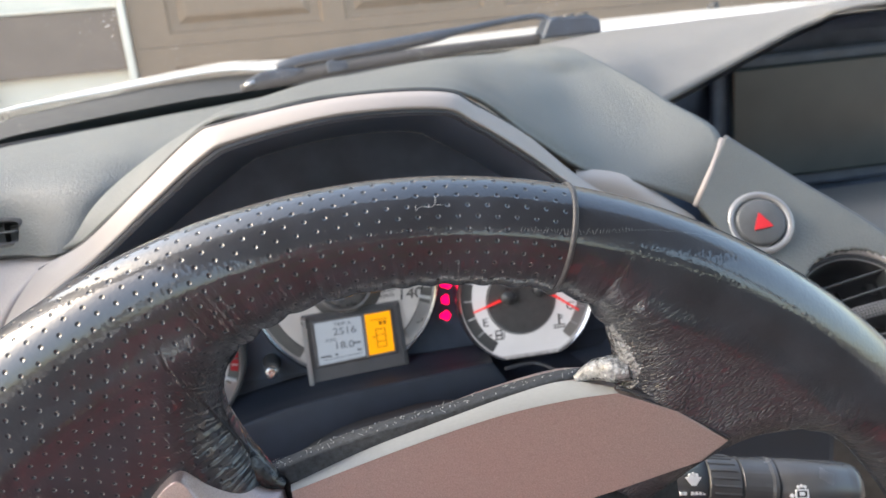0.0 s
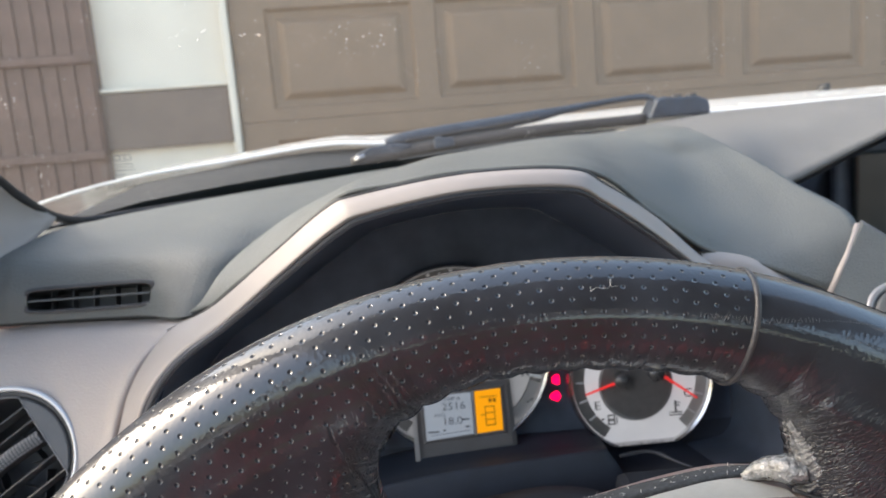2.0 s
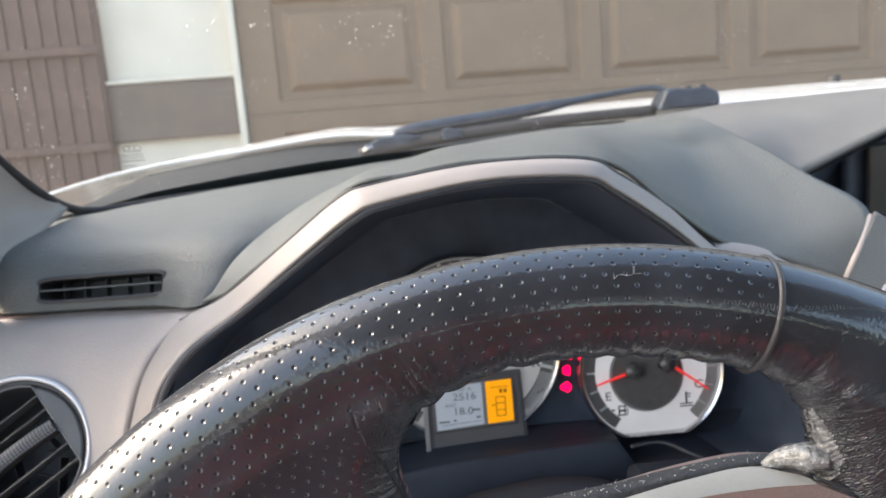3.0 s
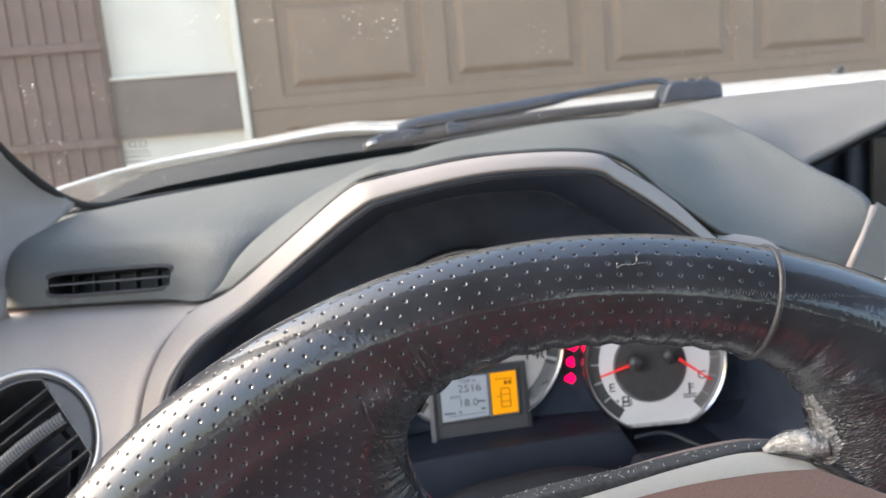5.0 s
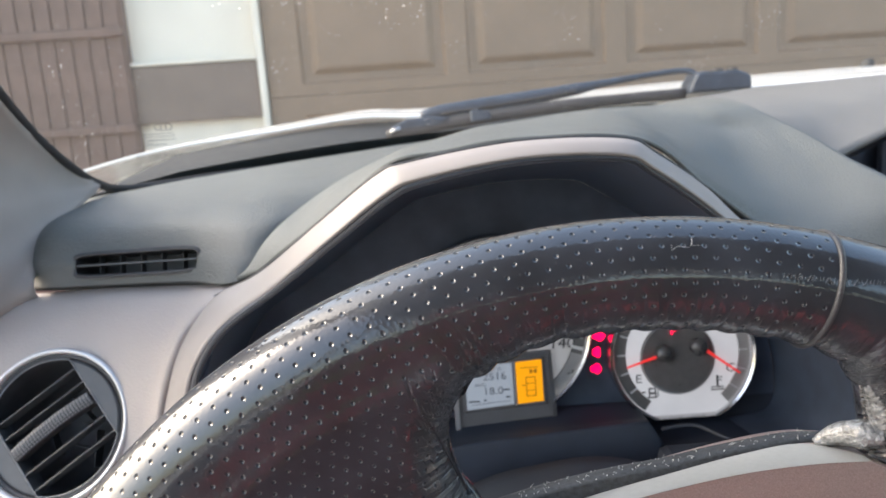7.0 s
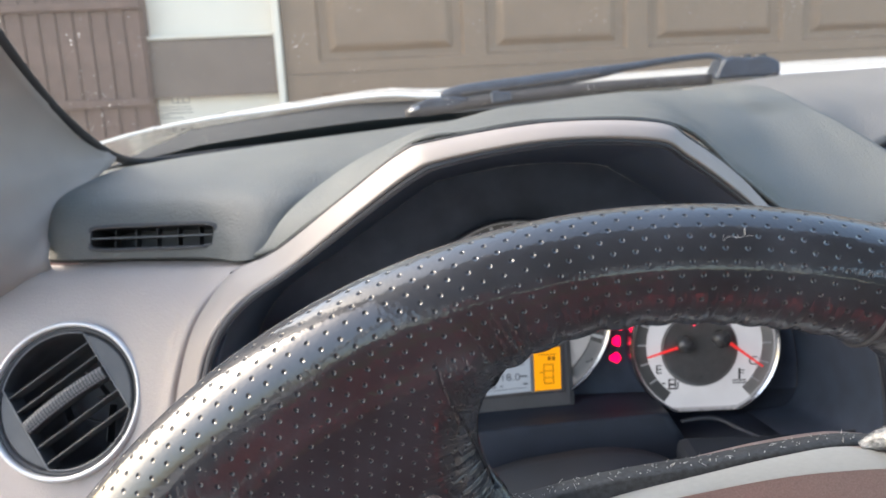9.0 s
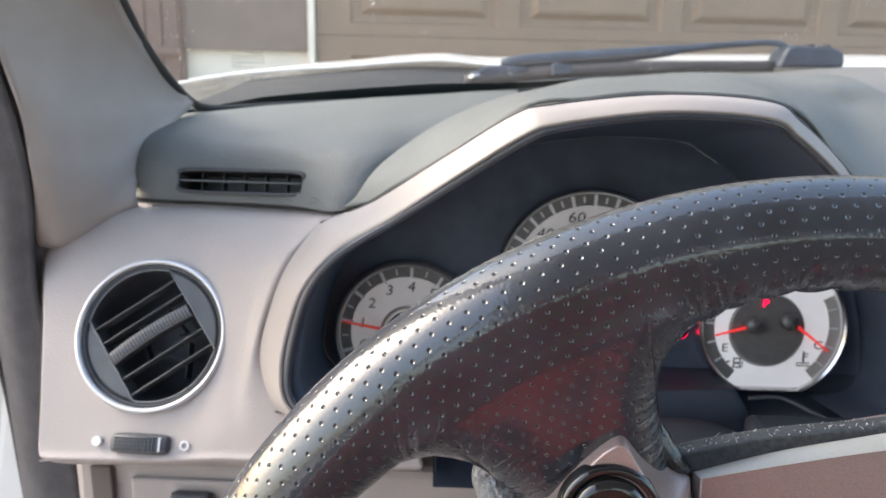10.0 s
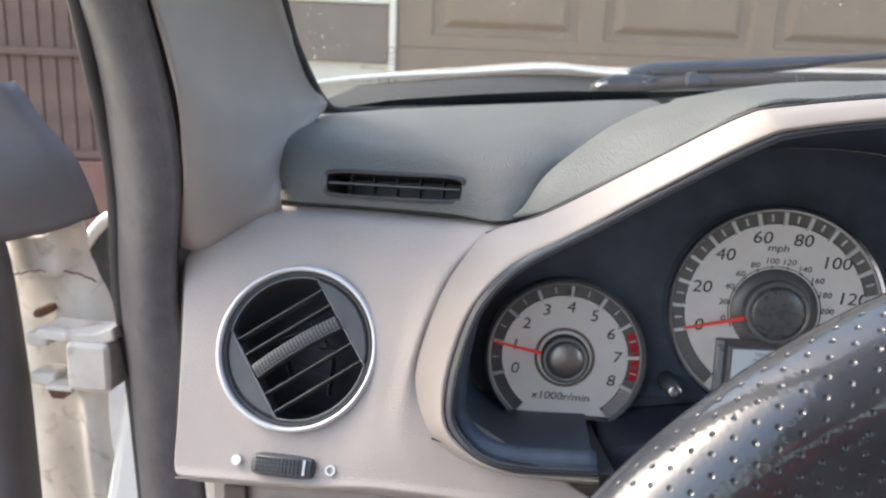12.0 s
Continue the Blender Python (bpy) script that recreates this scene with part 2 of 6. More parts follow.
M_PILLAR = material("pillar_trim_grey", (0.345, 0.312, 0.292), 0.55, var=0.06, scale=25, bump=0.25, bump_scale=1200)
M_STRIP = material("weatherstrip_cloth", (0.080, 0.076, 0.082), 0.75, var=0.2, scale=70, bump=0.6, bump_scale=450)
M_PAINT = material("white_car_paint", (0.80, 0.80, 0.78), 0.25, var=0.03, scale=10, coat=0.6)
M_OLDPAINT = material("dirty_white_paint", (0.56, 0.53, 0.485), 0.45, var=0.22, scale=22, bump=0.15, bump_scale=200)


def stained(m, tint, scale, lo, hi):
    """Mixes blotches of dirt into a material's colour."""
    nt = m.node_tree
    b = nt.nodes["Principled BSDF"]
    base_link = b.inputs["Base Color"].links[0].from_socket
    tc = nt.nodes.new("ShaderNodeTexCoord")
    n = nt.nodes.new("ShaderNodeTexNoise")
    n.inputs["Scale"].default_value, n.inputs["Detail"].default_value, n.inputs["Distortion"].default_value = scale, 8, 0.6
    nt.links.new(tc.outputs["Object"], n.inputs["Vector"])
    r = nt.nodes.new("ShaderNodeMapRange")
    r.inputs["From Min"].default_value, r.inputs["From Max"].default_value = lo, hi
    r.inputs["To Max"].default_value = 0.85
    nt.links.new(n.outputs["Fac"], r.inputs["Value"])
    mix = nt.nodes.new("ShaderNodeMix")
    mix.data_type = "RGBA"
    nt.links.new(r.outputs[0], mix.inputs[0])
    nt.links.new(base_link, mix.inputs[6])
    mix.inputs[7].default_value = (*tint, 1)
    nt.links.new(mix.outputs[2], b.inputs["Base Color"])


stained(M_OLDPAINT, (0.20, 0.15, 0.11), 45, 0.58, 0.76)
M_DOORTRIM = material("door_trim_grey", (0.10, 0.094, 0.097), 0.6, var=0.12, scale=30, bump=0.3, bump_scale=900)
M_RUST = material("rusty_bolt", (0.16, 0.08, 0.05), 0.7, var=0.4, scale=300, bump=0.4, bump_scale=800)
M_COWL = material("cowl_plastic", (0.016, 0.018, 0.020), 0.55, var=0.2, scale=40, bump=0.3, bump_scale=700)
M_WIPER = material("wiper_black", (0.022, 0.033, 0.052), 0.38, var=0.3, scale=60)
M_FRIT = material("ceramic_frit", (0.034, 0.040, 0.042), 0.5, var=0.1)
M_PRINT = material("glass_print", (0.12, 0.115, 0.105), 0.6, var=0.1)
M_GLASS = glass("windshield_glass", (0.93, 0.95, 0.93))
M_DISPLAY = material("display_glass", (0.030, 0.040, 0.041), 0.22, var=0.1, scale=20)
M_GARAGE = material("garage_door_brown", (0.235, 0.162, 0.108), 0.5, var=0.07, scale=7, bump=0.2, bump_scale=120)
M_BAND = material("wall_band_brown", (0.17, 0.13, 0.105), 0.65, var=0.1, scale=9, bump=0.3, bump_scale=150)
M_PLINTH = material("plinth_red_brown", (0.22, 0.115, 0.088), 0.75, var=0.12, scale=9, bump=0.3, bump_scale=150)
M_STUCCO = material("white_stucco", (0.72, 0.67, 0.575), 0.8, var=0.05, scale=6, bump=0.6, bump_scale=180)
M_FENCE = material("fence_brown", (0.138, 0.084, 0.066), 0.55, var=0.18, scale=14, bump=0.3, bump_scale=120)
M_CONCRETE = material("concrete", (0.42, 0.40, 0.37), 0.85, var=0.15, scale=4, bump=0.5, bump_scale=90)
M_HEADLINER = material("headliner", (0.24, 0.235, 0.235), 0.9, var=0.06, scale=30, bump=0.4, bump_scale=700)
M_SEATCLOTH = material("dark_cloth", (0.09, 0.09, 0.10), 0.9, var=0.2, scale=80, bump=0.4, bump_scale=600)
# Red plaid picked to redden the wheel's reflections; the seat is never seen.
M_SEATRED = material("red_reflection_plaid", (0.42, 0.068, 0.066), 0.9, var=0.5, scale=14, bump=0.4, bump_scale=600)
M_SHROUD = material("column_shroud_grain", (0.035, 0.042, 0.055), 0.75, var=0.1, scale=60, bump=0.2, bump_scale=900)
M_CARPET = material("cabin_carpet", (0.10, 0.095, 0.09), 0.95, var=0.2, scale=60, bump=0.6, bump_scale=500)




def plaid(m, tints):
    """Lays crossing woven stripes over a cloth: (axis, stripes to the metre, colour, share)."""
    nt = m.node_tree
    b = nt.nodes["Principled BSDF"]
    tc = nt.nodes.new("ShaderNodeTexCoord")
    for axis, rate, tint, share in tints:
        wave = nt.nodes.new("ShaderNodeTexWave")
        wave.bands_direction = axis
        wave.inputs["Scale"].default_value, wave.inputs["Distortion"].default_value = rate * 0.314, 0.6
        nt.links.new(tc.outputs["Object"], wave.inputs["Vector"])
        r = nt.nodes.new("ShaderNodeMapRange")
        r.inputs["From Min"].default_value, r.inputs["From Max"].default_value = 1 - share, 1.12 - share
        r.inputs["To Max"].default_value = 0.9
        nt.links.new(wave.outputs["Fac"], r.inputs["Value"])
        mix = nt.nodes.new("ShaderNodeMix")
        mix.data_type = "RGBA"
        nt.links.new(r.outputs[0], mix.inputs[0])
        nt.links.new(b.inputs["Base Color"].links[0].from_socket, mix.inputs[6])
        mix.inputs[7].default_value = (*tint, 1)
        nt.links.new(mix.outputs[2], b.inputs["Base Color"])


plaid(M_SEATRED, (("Z", 9.0, (0.03, 0.033, 0.04), 0.25), ("X", 11.0, (0.03, 0.035, 0.04), 0.22), ("Z", 4.0, (0.12, 0.16, 0.03), 0.2)))


# ---------------------------------------------------------------- building helpers
def frame_at(o, x, u, n):
    return Matrix(((x[0], u[0], n[0], o[0]), (x[1], u[1], n[1], o[1]), (x[2], u[2], n[2], o[2]), (0, 0, 0, 1)))


def thing(name, m, label, category, group="", kind=""):
    e = new(name)
    e.empty_display_size = 0.02
    e.matrix_basis = m
    return tagged(e, label, category, group, kind)


def part(name, bm, mat, parent=None, label="", smooth=False):
    me = bpy.data.meshes.new(name)
    if smooth:
        for f in bm.faces:
            f.smooth = True
    bm.to_mesh(me)
    bm.free()
    me.materials.append(mat)
    ob = new(name, me)
    if parent:
        ob.parent = parent
    return tagged(ob, label)


def bevel(ob, width=0.002, seg=2):
    md = ob.modifiers.new("bevel", "BEVEL")
    md.width, md.segments, md.limit_method, md.angle_limit = width, seg, "ANGLE", radians(35)
    return ob


def thick(ob, t, offset=-1):
    md = ob.modifiers.new("thickness", "SOLIDIFY")
    md.thickness, md.offset = t, offset
    return ob


def box(lo, hi):
    bm = bmesh.new()
    v = [bm.verts.new((x, y, z)) for x in (lo[0], hi[0]) for y in (lo[1], hi[1]) for z in (lo[2], hi[2])]
    for f in ((0, 1, 3, 2), (4, 6, 7, 5), (0, 4, 5, 1), (2, 3, 7, 6), (0, 2, 6, 4), (1, 5, 7, 3)):
        bm.faces.new([v[i] for i in f])
    return bm


def spline(pts, n):
    """n + 1 points of a Catmull-Rom curve through pts."""
    p = [Vector(q) for q in pts]
    p = [2 * p[0] - p[1]] + p + [2 * p[-1] - p[-2]]
    out = []
    for k in range(n + 1):
        s = k / n * (len(p) - 3)
        i = min(int(s), len(p) - 4)
        t = s - i
        a, b, c, d = p[i:i + 4]
        out.append(0.5 * (2 * b + (c - a) * t + (2 * a - 5 * b + 4 * c - d) * t * t + (3 * b - a - 3 * c + d) * t ** 3))
    return out


def sheet(rows, nu, nv, flip=False):
    """A smooth sheet through rows of control points."""
    long = [spline(r, nu) for r in rows]
    cols = [spline([r[i] for r in long], nv) for i in range(nu + 1)]
    bm = bmesh.new()
    vs = [[bm.verts.new(p) for p in c] for c in cols]
    for i in range(nu):
        for j in range(nv):
            q = [vs[i][j], vs[i + 1][j], vs[i + 1][j + 1], vs[i][j + 1]]
            bm.faces.new(q[::-1] if flip else q)
    return bm


def sweep(pts, radius, seg=10, flat=1.0, up=(0, 0, 1), caps=True):
    """A tube along pts; radius: one number or one a point; flat squashes it along up."""
    bm = bmesh.new()
    rings = []
    for i, p in enumerate(pts):
        p = Vector(p)
        t = (Vector(pts[min(i + 1, len(pts) - 1)]) - Vector(pts[max(i - 1, 0)])).normalized()
        s = t.cross(Vector(up)).normalized()
        w = s.cross(t)
        r = radius[i] if isinstance(radius, (list, tuple)) else radius
        rings.append([bm.verts.new(p + r * (math.cos(a) * s + flat * math.sin(a) * w)) for a in (2 * math.pi * k / seg for k in range(seg))])
    for a, b in zip(rings, rings[1:]):
        for k in range(seg):
            bm.faces.new((a[k], a[(k + 1) % seg], b[(k + 1) % seg], b[k]))
    if caps:
        bm.faces.new(rings[0][::-1])
        bm.faces.new(rings[-1])
    bmesh.ops.recalc_face_normals(bm, faces=bm.faces)
    return bm


def revolve(profile, seg=64, c=(0, 0), floor=None, start=0.0, stop=360.0):
    """A turned form about the local z axis: profile of (radius, height); floor cuts it off below that local y."""
    bm = bmesh.new()
    full = stop - start >= 359.9
    n = seg if full else seg + 1
    rings = []
    for r, h in profile:
        ring = []
        for k in range(n):
            a = radians(start + (stop - start) * k / seg)
            x, y = c[0] + r * math.cos(a), c[1] + r * math.sin(a)
            ring.append(bm.verts.new((x, max(y, floor) if floor is not None else y, h)))
        rings.append(ring)
    for a, b in zip(rings, rings[1:]):
        for k in range(seg):
            j = (k + 1) % n
            bm.faces.new((a[k], a[j], b[j], b[k]))
    bmesh.ops.remove_doubles(bm, verts=bm.verts, dist=1e-7)
    bmesh.ops.recalc_face_normals(bm, faces=bm.faces)
    return bm


def prism(outline, h0, h1, inset=0.0, drop=0.0):
    """An outline in the local xy plane, from height h0 to h1, its upper edge drawn in by inset over the height drop."""
    bm = bmesh.new()
    pts = [Vector((*p, 0)) for p in outline]
    n = len(pts)
    area = sum(pts[i].x * pts[(i + 1) % n].y - pts[(i + 1) % n].x * pts[i].y for i in range(n))
    if area < 0:
        pts = pts[::-1]

    def ring(d, h):
        out = []
        for i, p in enumerate(pts):
            e1, e2 = (p - pts[i - 1]).normalized(), (pts[(i + 1) % n] - p).normalized()
            n1, n2 = Vector((-e1.y, e1.x, 0)), Vector((-e2.y, e2.x, 0))
            m = (n1 + n2)
            m = m / max(0.4, m.dot(n1)) if m.length > 1e-6 else n1
            out.append(bm.verts.new((p.x + m.x * d, p.y + m.y * d, h)))
        return out

    rings = [ring(0, h0), ring(0, h1 - drop)] + ([ring(inset, h1)] if drop else [])
    for a, b in zip(rings, rings[1:]):
        for i in range(n):
            bm.faces.new((a[i], a[(i + 1) % n], b[(i + 1) % n], b[i]))
    bm.faces.new(rings[0][::-1])
    bm.faces.new(rings[-1])
    return bm


def prism_y(outline, y0, y1):
    """An outline in x and z, from y0 to y1."""
    bm = prism(outline, -y1, -y0)
    bm.transform(Matrix(((1, 0, 0, 0), (0, 0, -1, 0), (0, 1, 0, 0), (0, 0, 0, 1))))
    bm.normal_update()
    return bm


def oval(cx, cy, rx, ry, turn=0.0, n=36, power=2.0):
    c, s = math.cos(radians(turn)), math.sin(radians(turn))
    out = []
    for k in range(n):
        a = 2 * math.pi * k / n
        x = rx * math.copysign(abs(math.cos(a)) ** (2 / power), math.cos(a))
        y = ry * math.copysign(abs(math.sin(a)) ** (2 / power), math.sin(a))
        out.append((cx + c * x - s * y, cy + s * x + c * y))
    return out


def slab(a, b, w0, w1, h0, h1):
    """A tapered bar in the local xy plane from a to b."""
    a, b = Vector((*a, 0)), Vector((*b, 0))
    t = (b - a).normalized()
    s = Vector((-t.y, t.x, 0))
    return prism([(a - s * w0 / 2)[:2], (b - s * w1 / 2)[:2], (b + s * w1 / 2)[:2], (a + s * w0 / 2)[:2]], h0, h1)


def lettering(name, text, x, y, h, size, mat, parent, turn=0.0, shear=0.0):
    cu = bpy.data.curves.new(name, "FONT")
    cu.body, cu.size, cu.align_x, cu.align_y, cu.extrude, cu.shear, cu.resolution_u = text, size, "CENTER", "CENTER", 0.00012, shear, 3
    tmp = bpy.data.objects.new(name, cu)
    scene.collection.objects.link(tmp)
    me = bpy.data.meshes.new_from_object(tmp.evaluated_get(bpy.context.evaluated_depsgraph_get()))
    bpy.data.objects.remove(tmp)
    me.name = name
    me.materials.clear()
    me.materials.append(mat)
    ob = new(name, me)
    ob.parent = parent
    ob.matrix_basis = pose(x, y, h, 0, 0, turn) @ Matrix.Diagonal((1.14, 1, 1, 1))
    return ob


I4 = Matrix.Identity(4)
FRAME_W = frame_at((0.006, 0.167, 1.024), (1, 0, 0), (0, math.sin(radians(9)), math.cos(radians(9))), (0, -math.cos(radians(9)), math.sin(radians(9))))
FRAME_G = frame_at((0.0046, 0.4967, 1.0773), (0.9999, 0.0139, -0.0017), (0, 0.12, 0.9928), (0.014, -0.9927, 0.12))
FRAME_F = frame_at((-0.316, 0.4294, 1.039), (0.9997, -0.0234, 0.0113), (0, 0.4331, 0.9013), (-0.026, -0.901, 0.433))

# ---------------------------------------------------------------- outside: ground, house, fence
GD, GN = Vector((0.992, 0.127, 0)), Vector((0.127, -0.992, 0))      # along the garage front, and out of it
FRAME_H = frame_at((-0.019, 2.86, 0.0), GD, (0, 0, 1), GN)           # local x along, y up, z out of the wall


def ground_height(y):
    return -0.22 + 0.16 * min(max(y, -5.0), 2.6)


bm = bmesh.new()
ys = [-400, -60, -20, -5, -3, -1, 0, 1, 2, 2.6, 6, 20, 60, 400]
xs = [-400, -60, -20, -8, -4, -2, 0, 2, 4, 8, 20, 60, 400]
gv = [[bm.verts.new((x, y, ground_height(y))) for x in xs] for y in ys]
for j in range(len(ys) - 1):
    for i in range(len(xs) - 1):
        bm.faces.new((gv[j][i], gv[j][i + 1], gv[j + 1][i + 1], gv[j + 1][i]))
tagged(part("ground", bm, M_CONCRETE), "sloping pale concrete driveway", "driveway", kind="structure")

wall_front = thing("wall_front", FRAME_H, "white stucco house front with a brown band", "wall", kind="structure")
bevel(part("stucco", box((-1.14, 0, -0.25), (-0.684, 2.9, -0.02)), M_STUCCO, wall_front), 0.004)
bevel(part("band", box((-1.14, 1.283, -0.018), (-0.684, 1.485, 0.012)), M_BAND, wall_front, "brown painted band"), 0.006)
bevel(part("drip_ledge", box((-1.14, 1.487, -0.018), (-0.684, 1.50, 0.02)), M_STUCCO, wall_front), 0.004)
bevel(part("stucco_above", box((-0.70, 2.32, -0.25), (4.6, 2.9, 0.02)), M_STUCCO, wall_front), 0.004)
bevel(part("stucco_right", box((4.4, 0, -0.25), (6.5, 2.3, 0.0)), M_STUCCO, wall_front), 0.004)
bevel(part("door_jamb", box((-0.682, 0, -0.2), (-0.657, 2.318, 0.03)), M_STUCCO, wall_front, "narrow white door jamb"), 0.005)

# Out-of-view eave, added to hold light off the wall and door.
bevel(part("eave", box((-1.3, 2.9, -0.25), (6.5, 3.0, 0.35)), M_STUCCO, wall_front, "unseen white eave added to shade the house front"), 0.01)

garage = thing("garage_door", FRAME_H, "brown raised-panel sectional garage door", "garage door", kind="structure")
bevel(part("door_leaf", box((-0.652, 0.1, -0.12), (4.4, 2.316, -0.05)), M_GARAGE, garage), 0.004)
ROW_H, PITCH, FIELD_W, FIELD_H = 0.47, 0.62, 0.41, 0.25


def raised_panel():
    """One pressed panel: a sunk moulding round a raised field."""
    bm = bmesh.new()
    w, h = FIELD_W / 2 + 0.065, FIELD_H / 2 + 0.055
    steps = [(w, h, 0.0), (w - 0.012, h - 0.012, -0.014), (w - 0.04, h - 0.034, -0.016), (w - 0.065, h - 0.055, 0.002), (w - 0.075, h - 0.065, 0.004)]
    rings = [[bm.verts.new((sx * a, sy * b, z)) for sx, sy in ((-1, -1), (1, -1), (1, 1), (-1, 1))] for a, b, z in steps]
    for r, s in zip(rings, rings[1:]):
        for k in range(4):
            bm.faces.new((r[k], r[(k + 1) % 4], s[(k + 1) % 4], s[k]))
    bm.faces.new(rings[-1])
    return bm


panel_mesh = None
for row in range(4):
    top = 1.36 + (row - 1) * ROW_H - 0.1
    strip_lo = 1.345 + (row - 2) * ROW_H
    cells = [-0.262 + PITCH * k for k in range(8)]
    edges = [-0.652] + [c + s * (FIELD_W / 2 + 0.065) for c in cells for s in (-1, 1)] + [4.4]
    cy = strip_lo + 0.22
    for k in range(0, len(edges), 2):
        if edges[k + 1] - edges[k] > 0.005:
            part("stile", box((edges[k], strip_lo + 0.001, -0.05), (edges[k + 1], strip_lo + ROW_H - 0.001, 0.0)), M_GARAGE, garage)
    for k, c in enumerate(cells):
        for y0, y1 in ((strip_lo + 0.001, cy - FIELD_H / 2 - 0.055), (cy + FIELD_H / 2 + 0.055, strip_lo + ROW_H - 0.001)):
            part("rail", box((c - FIELD_W / 2 - 0.065, y0, -0.05), (c + FIELD_W / 2 + 0.065, y1, 0.0)), M_GARAGE, garage)
        if panel_mesh is None:
            ob = part("panel", raised_panel(), M_GARAGE, garage)
            panel_mesh = ob.data
        else:
            ob = new("panel", panel_mesh)
            ob.parent = garage
        ob.matrix_basis = pose(c, cy, 0)

fence = thing("fence", FRAME_H, "dark brown ribbed metal fence with rails", "fence", kind="structure")
slat = None
for k in range(52):
    x = -1.155 - 0.0565 * k
    if slat is None:
        ob = bevel(part("slat", box((-0.0245, 0.90, 0.0), (0.0245, 2.5, 0.022)), M_FENCE, fence), 0.008, 2)
        ob.modifiers.clear()
        slat = ob.data
    else:
        ob = new("slat", slat)
        ob.parent = fence
    ob.matrix_basis = pose(x, 0, 0.02)
part("backing", box((-4.2, 0.9, -0.03), (-1.12, 2.5, 0.033)), M_FENCE, fence)
for z in (0.90, 1.26, 1.59, 2.1):
    bevel(part("rail", box((-4.2, z, 0.02), (-1.12, z + 0.03, 0.062)), M_FENCE, fence), 0.004)
bevel(part("plinth", box((-4.2, 0.0, -0.1), (-1.12, 0.895, 0.08)), M_PLINTH, fence, "reddish brown masonry plinth"), 0.01)

# ---------------------------------------------------------------- the car's body
car = thing("car", I4, "white car with its driver's door open", "car")
base = [(-0.385, 0.68, 1.190), (-0.345, 0.735, 1.195), (-0.234, 0.80, 1.206), (-0.055, 0.86, 1.219), (0.109, 0.885, 1.231), (0.30, 0.885, 1.235), (0.53, 0.87, 1.24), (0.86, 0.76, 1.235), (1.0, 0.66, 1.22)]
mid = [(-0.352, 0.45, 1.345), (-0.31, 0.50, 1.36), (-0.20, 0.585, 1.385), (-0.04, 0.635, 1.40), (0.11, 0.65, 1.405), (0.30, 0.65, 1.405), (0.53, 0.64, 1.40), (0.82, 0.56, 1.38), (0.95, 0.5, 1.36)]
head_ = [(-0.30, 0.10, 1.66), (-0.26, 0.12, 1.68), (-0.17, 0.14, 1.70), (-0.02, 0.15, 1.71), (0.11, 0.15, 1.71), (0.30, 0.15, 1.71), (0.53, 0.15, 1.71), (0.77, 0.12, 1.68), (0.87, 0.10, 1.66)]
ws = part("windshield", sheet([base, mid, head_], 48, 24), M_GLASS, car, "clear windshield glass with a black border", smooth=True)
ws.visible_shadow = False
# black border along the foot of the glass and up the pillar
foot = spline(base, 60)
def border_top(p):
    z = float(np.interp(p.x, [-0.41, -0.36, -0.30, -0.20, -0.14, -0.05, 0.1, 0.3, 0.6, 1.0], [1.192, 1.206, 1.226, 1.2365, 1.2415, 1.2385, 1.2405, 1.2415, 1.2415, 1.222]))
    return Vector((p.x, p.y - 0.005 - 0.5 * max(0.0, z - p.z), p.z + max(0.4 * (z - p.z), 0.001)))


part("glass_border", sheet([[p + Vector((0, -0.004, 0.0)) for p in foot], [border_top(p) for p in foot]], 60, 1), M_FRIT, car, "black border at the foot of the glass", smooth=True)
EDGE = [(-0.20, 0.795, 1.2055), (-0.27, 0.760, 1.2025), (-0.316, 0.726, 1.2000), (-0.338, 0.690, 1.2010), (-0.3355, 0.640, 1.2095), (-0.331, 0.590, 1.2265), (-0.3285, 0.545, 1.2495), (-0.3240, 0.510, 1.2700), (-0.3180, 0.476, 1.2910), (-0.3090, 0.410, 1.340), (-0.2980, 0.340, 1.392), (-0.2850, 0.245, 1.468), (-0.272, 0.155, 1.542)]
part("pillar_seal", sweep(spline(EDGE, 90), 0.0037, 10), M_RUBBER, car, smooth=True)
pillar_foot = [
    [(-0.380, 0.482, 1.119), (-0.364, 0.482, 1.121), (-0.346, 0.500, 1.128), (-0.3245, 0.503, 1.142)],
    [(-0.376, 0.464, 1.129), (-0.362, 0.468, 1.131), (-0.344, 0.482, 1.140), (-0.3245, 0.4990, 1.1530)],
    [(-0.364, 0.446, 1.165), (-0.352, 0.456, 1.165), (-0.338, 0.485, 1.165), (-0.3275, 0.522, 1.1715)],
    [(-0.361, 0.439, 1.185), (-0.350, 0.453, 1.185), (-0.3375, 0.498, 1.185), (-0.327, 0.552, 1.1885)],
    [(-0.359, 0.434, 1.205), (-0.349, 0.450, 1.205), (-0.337, 0.51, 1.203), (-0.330, 0.620, 1.205)],
]
pillar_head = [
    [(-0.358, 0.426, 1.225), (-0.350, 0.450, 1.225), (-0.340, 0.53, 1.222), (-0.333, 0.620, 1.2140)],
    [(-0.361, 0.412, 1.262), (-0.355, 0.436, 1.262), (-0.342, 0.485, 1.258), (-0.329, 0.545, 1.2490)],
    [(-0.362, 0.372, 1.33), (-0.352, 0.392, 1.33), (-0.336, 0.425, 1.318), (-0.319, 0.476, 1.290)],
    [(-0.345, 0.26, 1.45), (-0.336, 0.275, 1.45), (-0.318, 0.310, 1.430), (-0.299, 0.340, 1.391)],
    [(-0.31, 0.10, 1.62), (-0.303, 0.115, 1.615), (-0.290, 0.135, 1.590), (-0.273, 0.155, 1.541)],
]
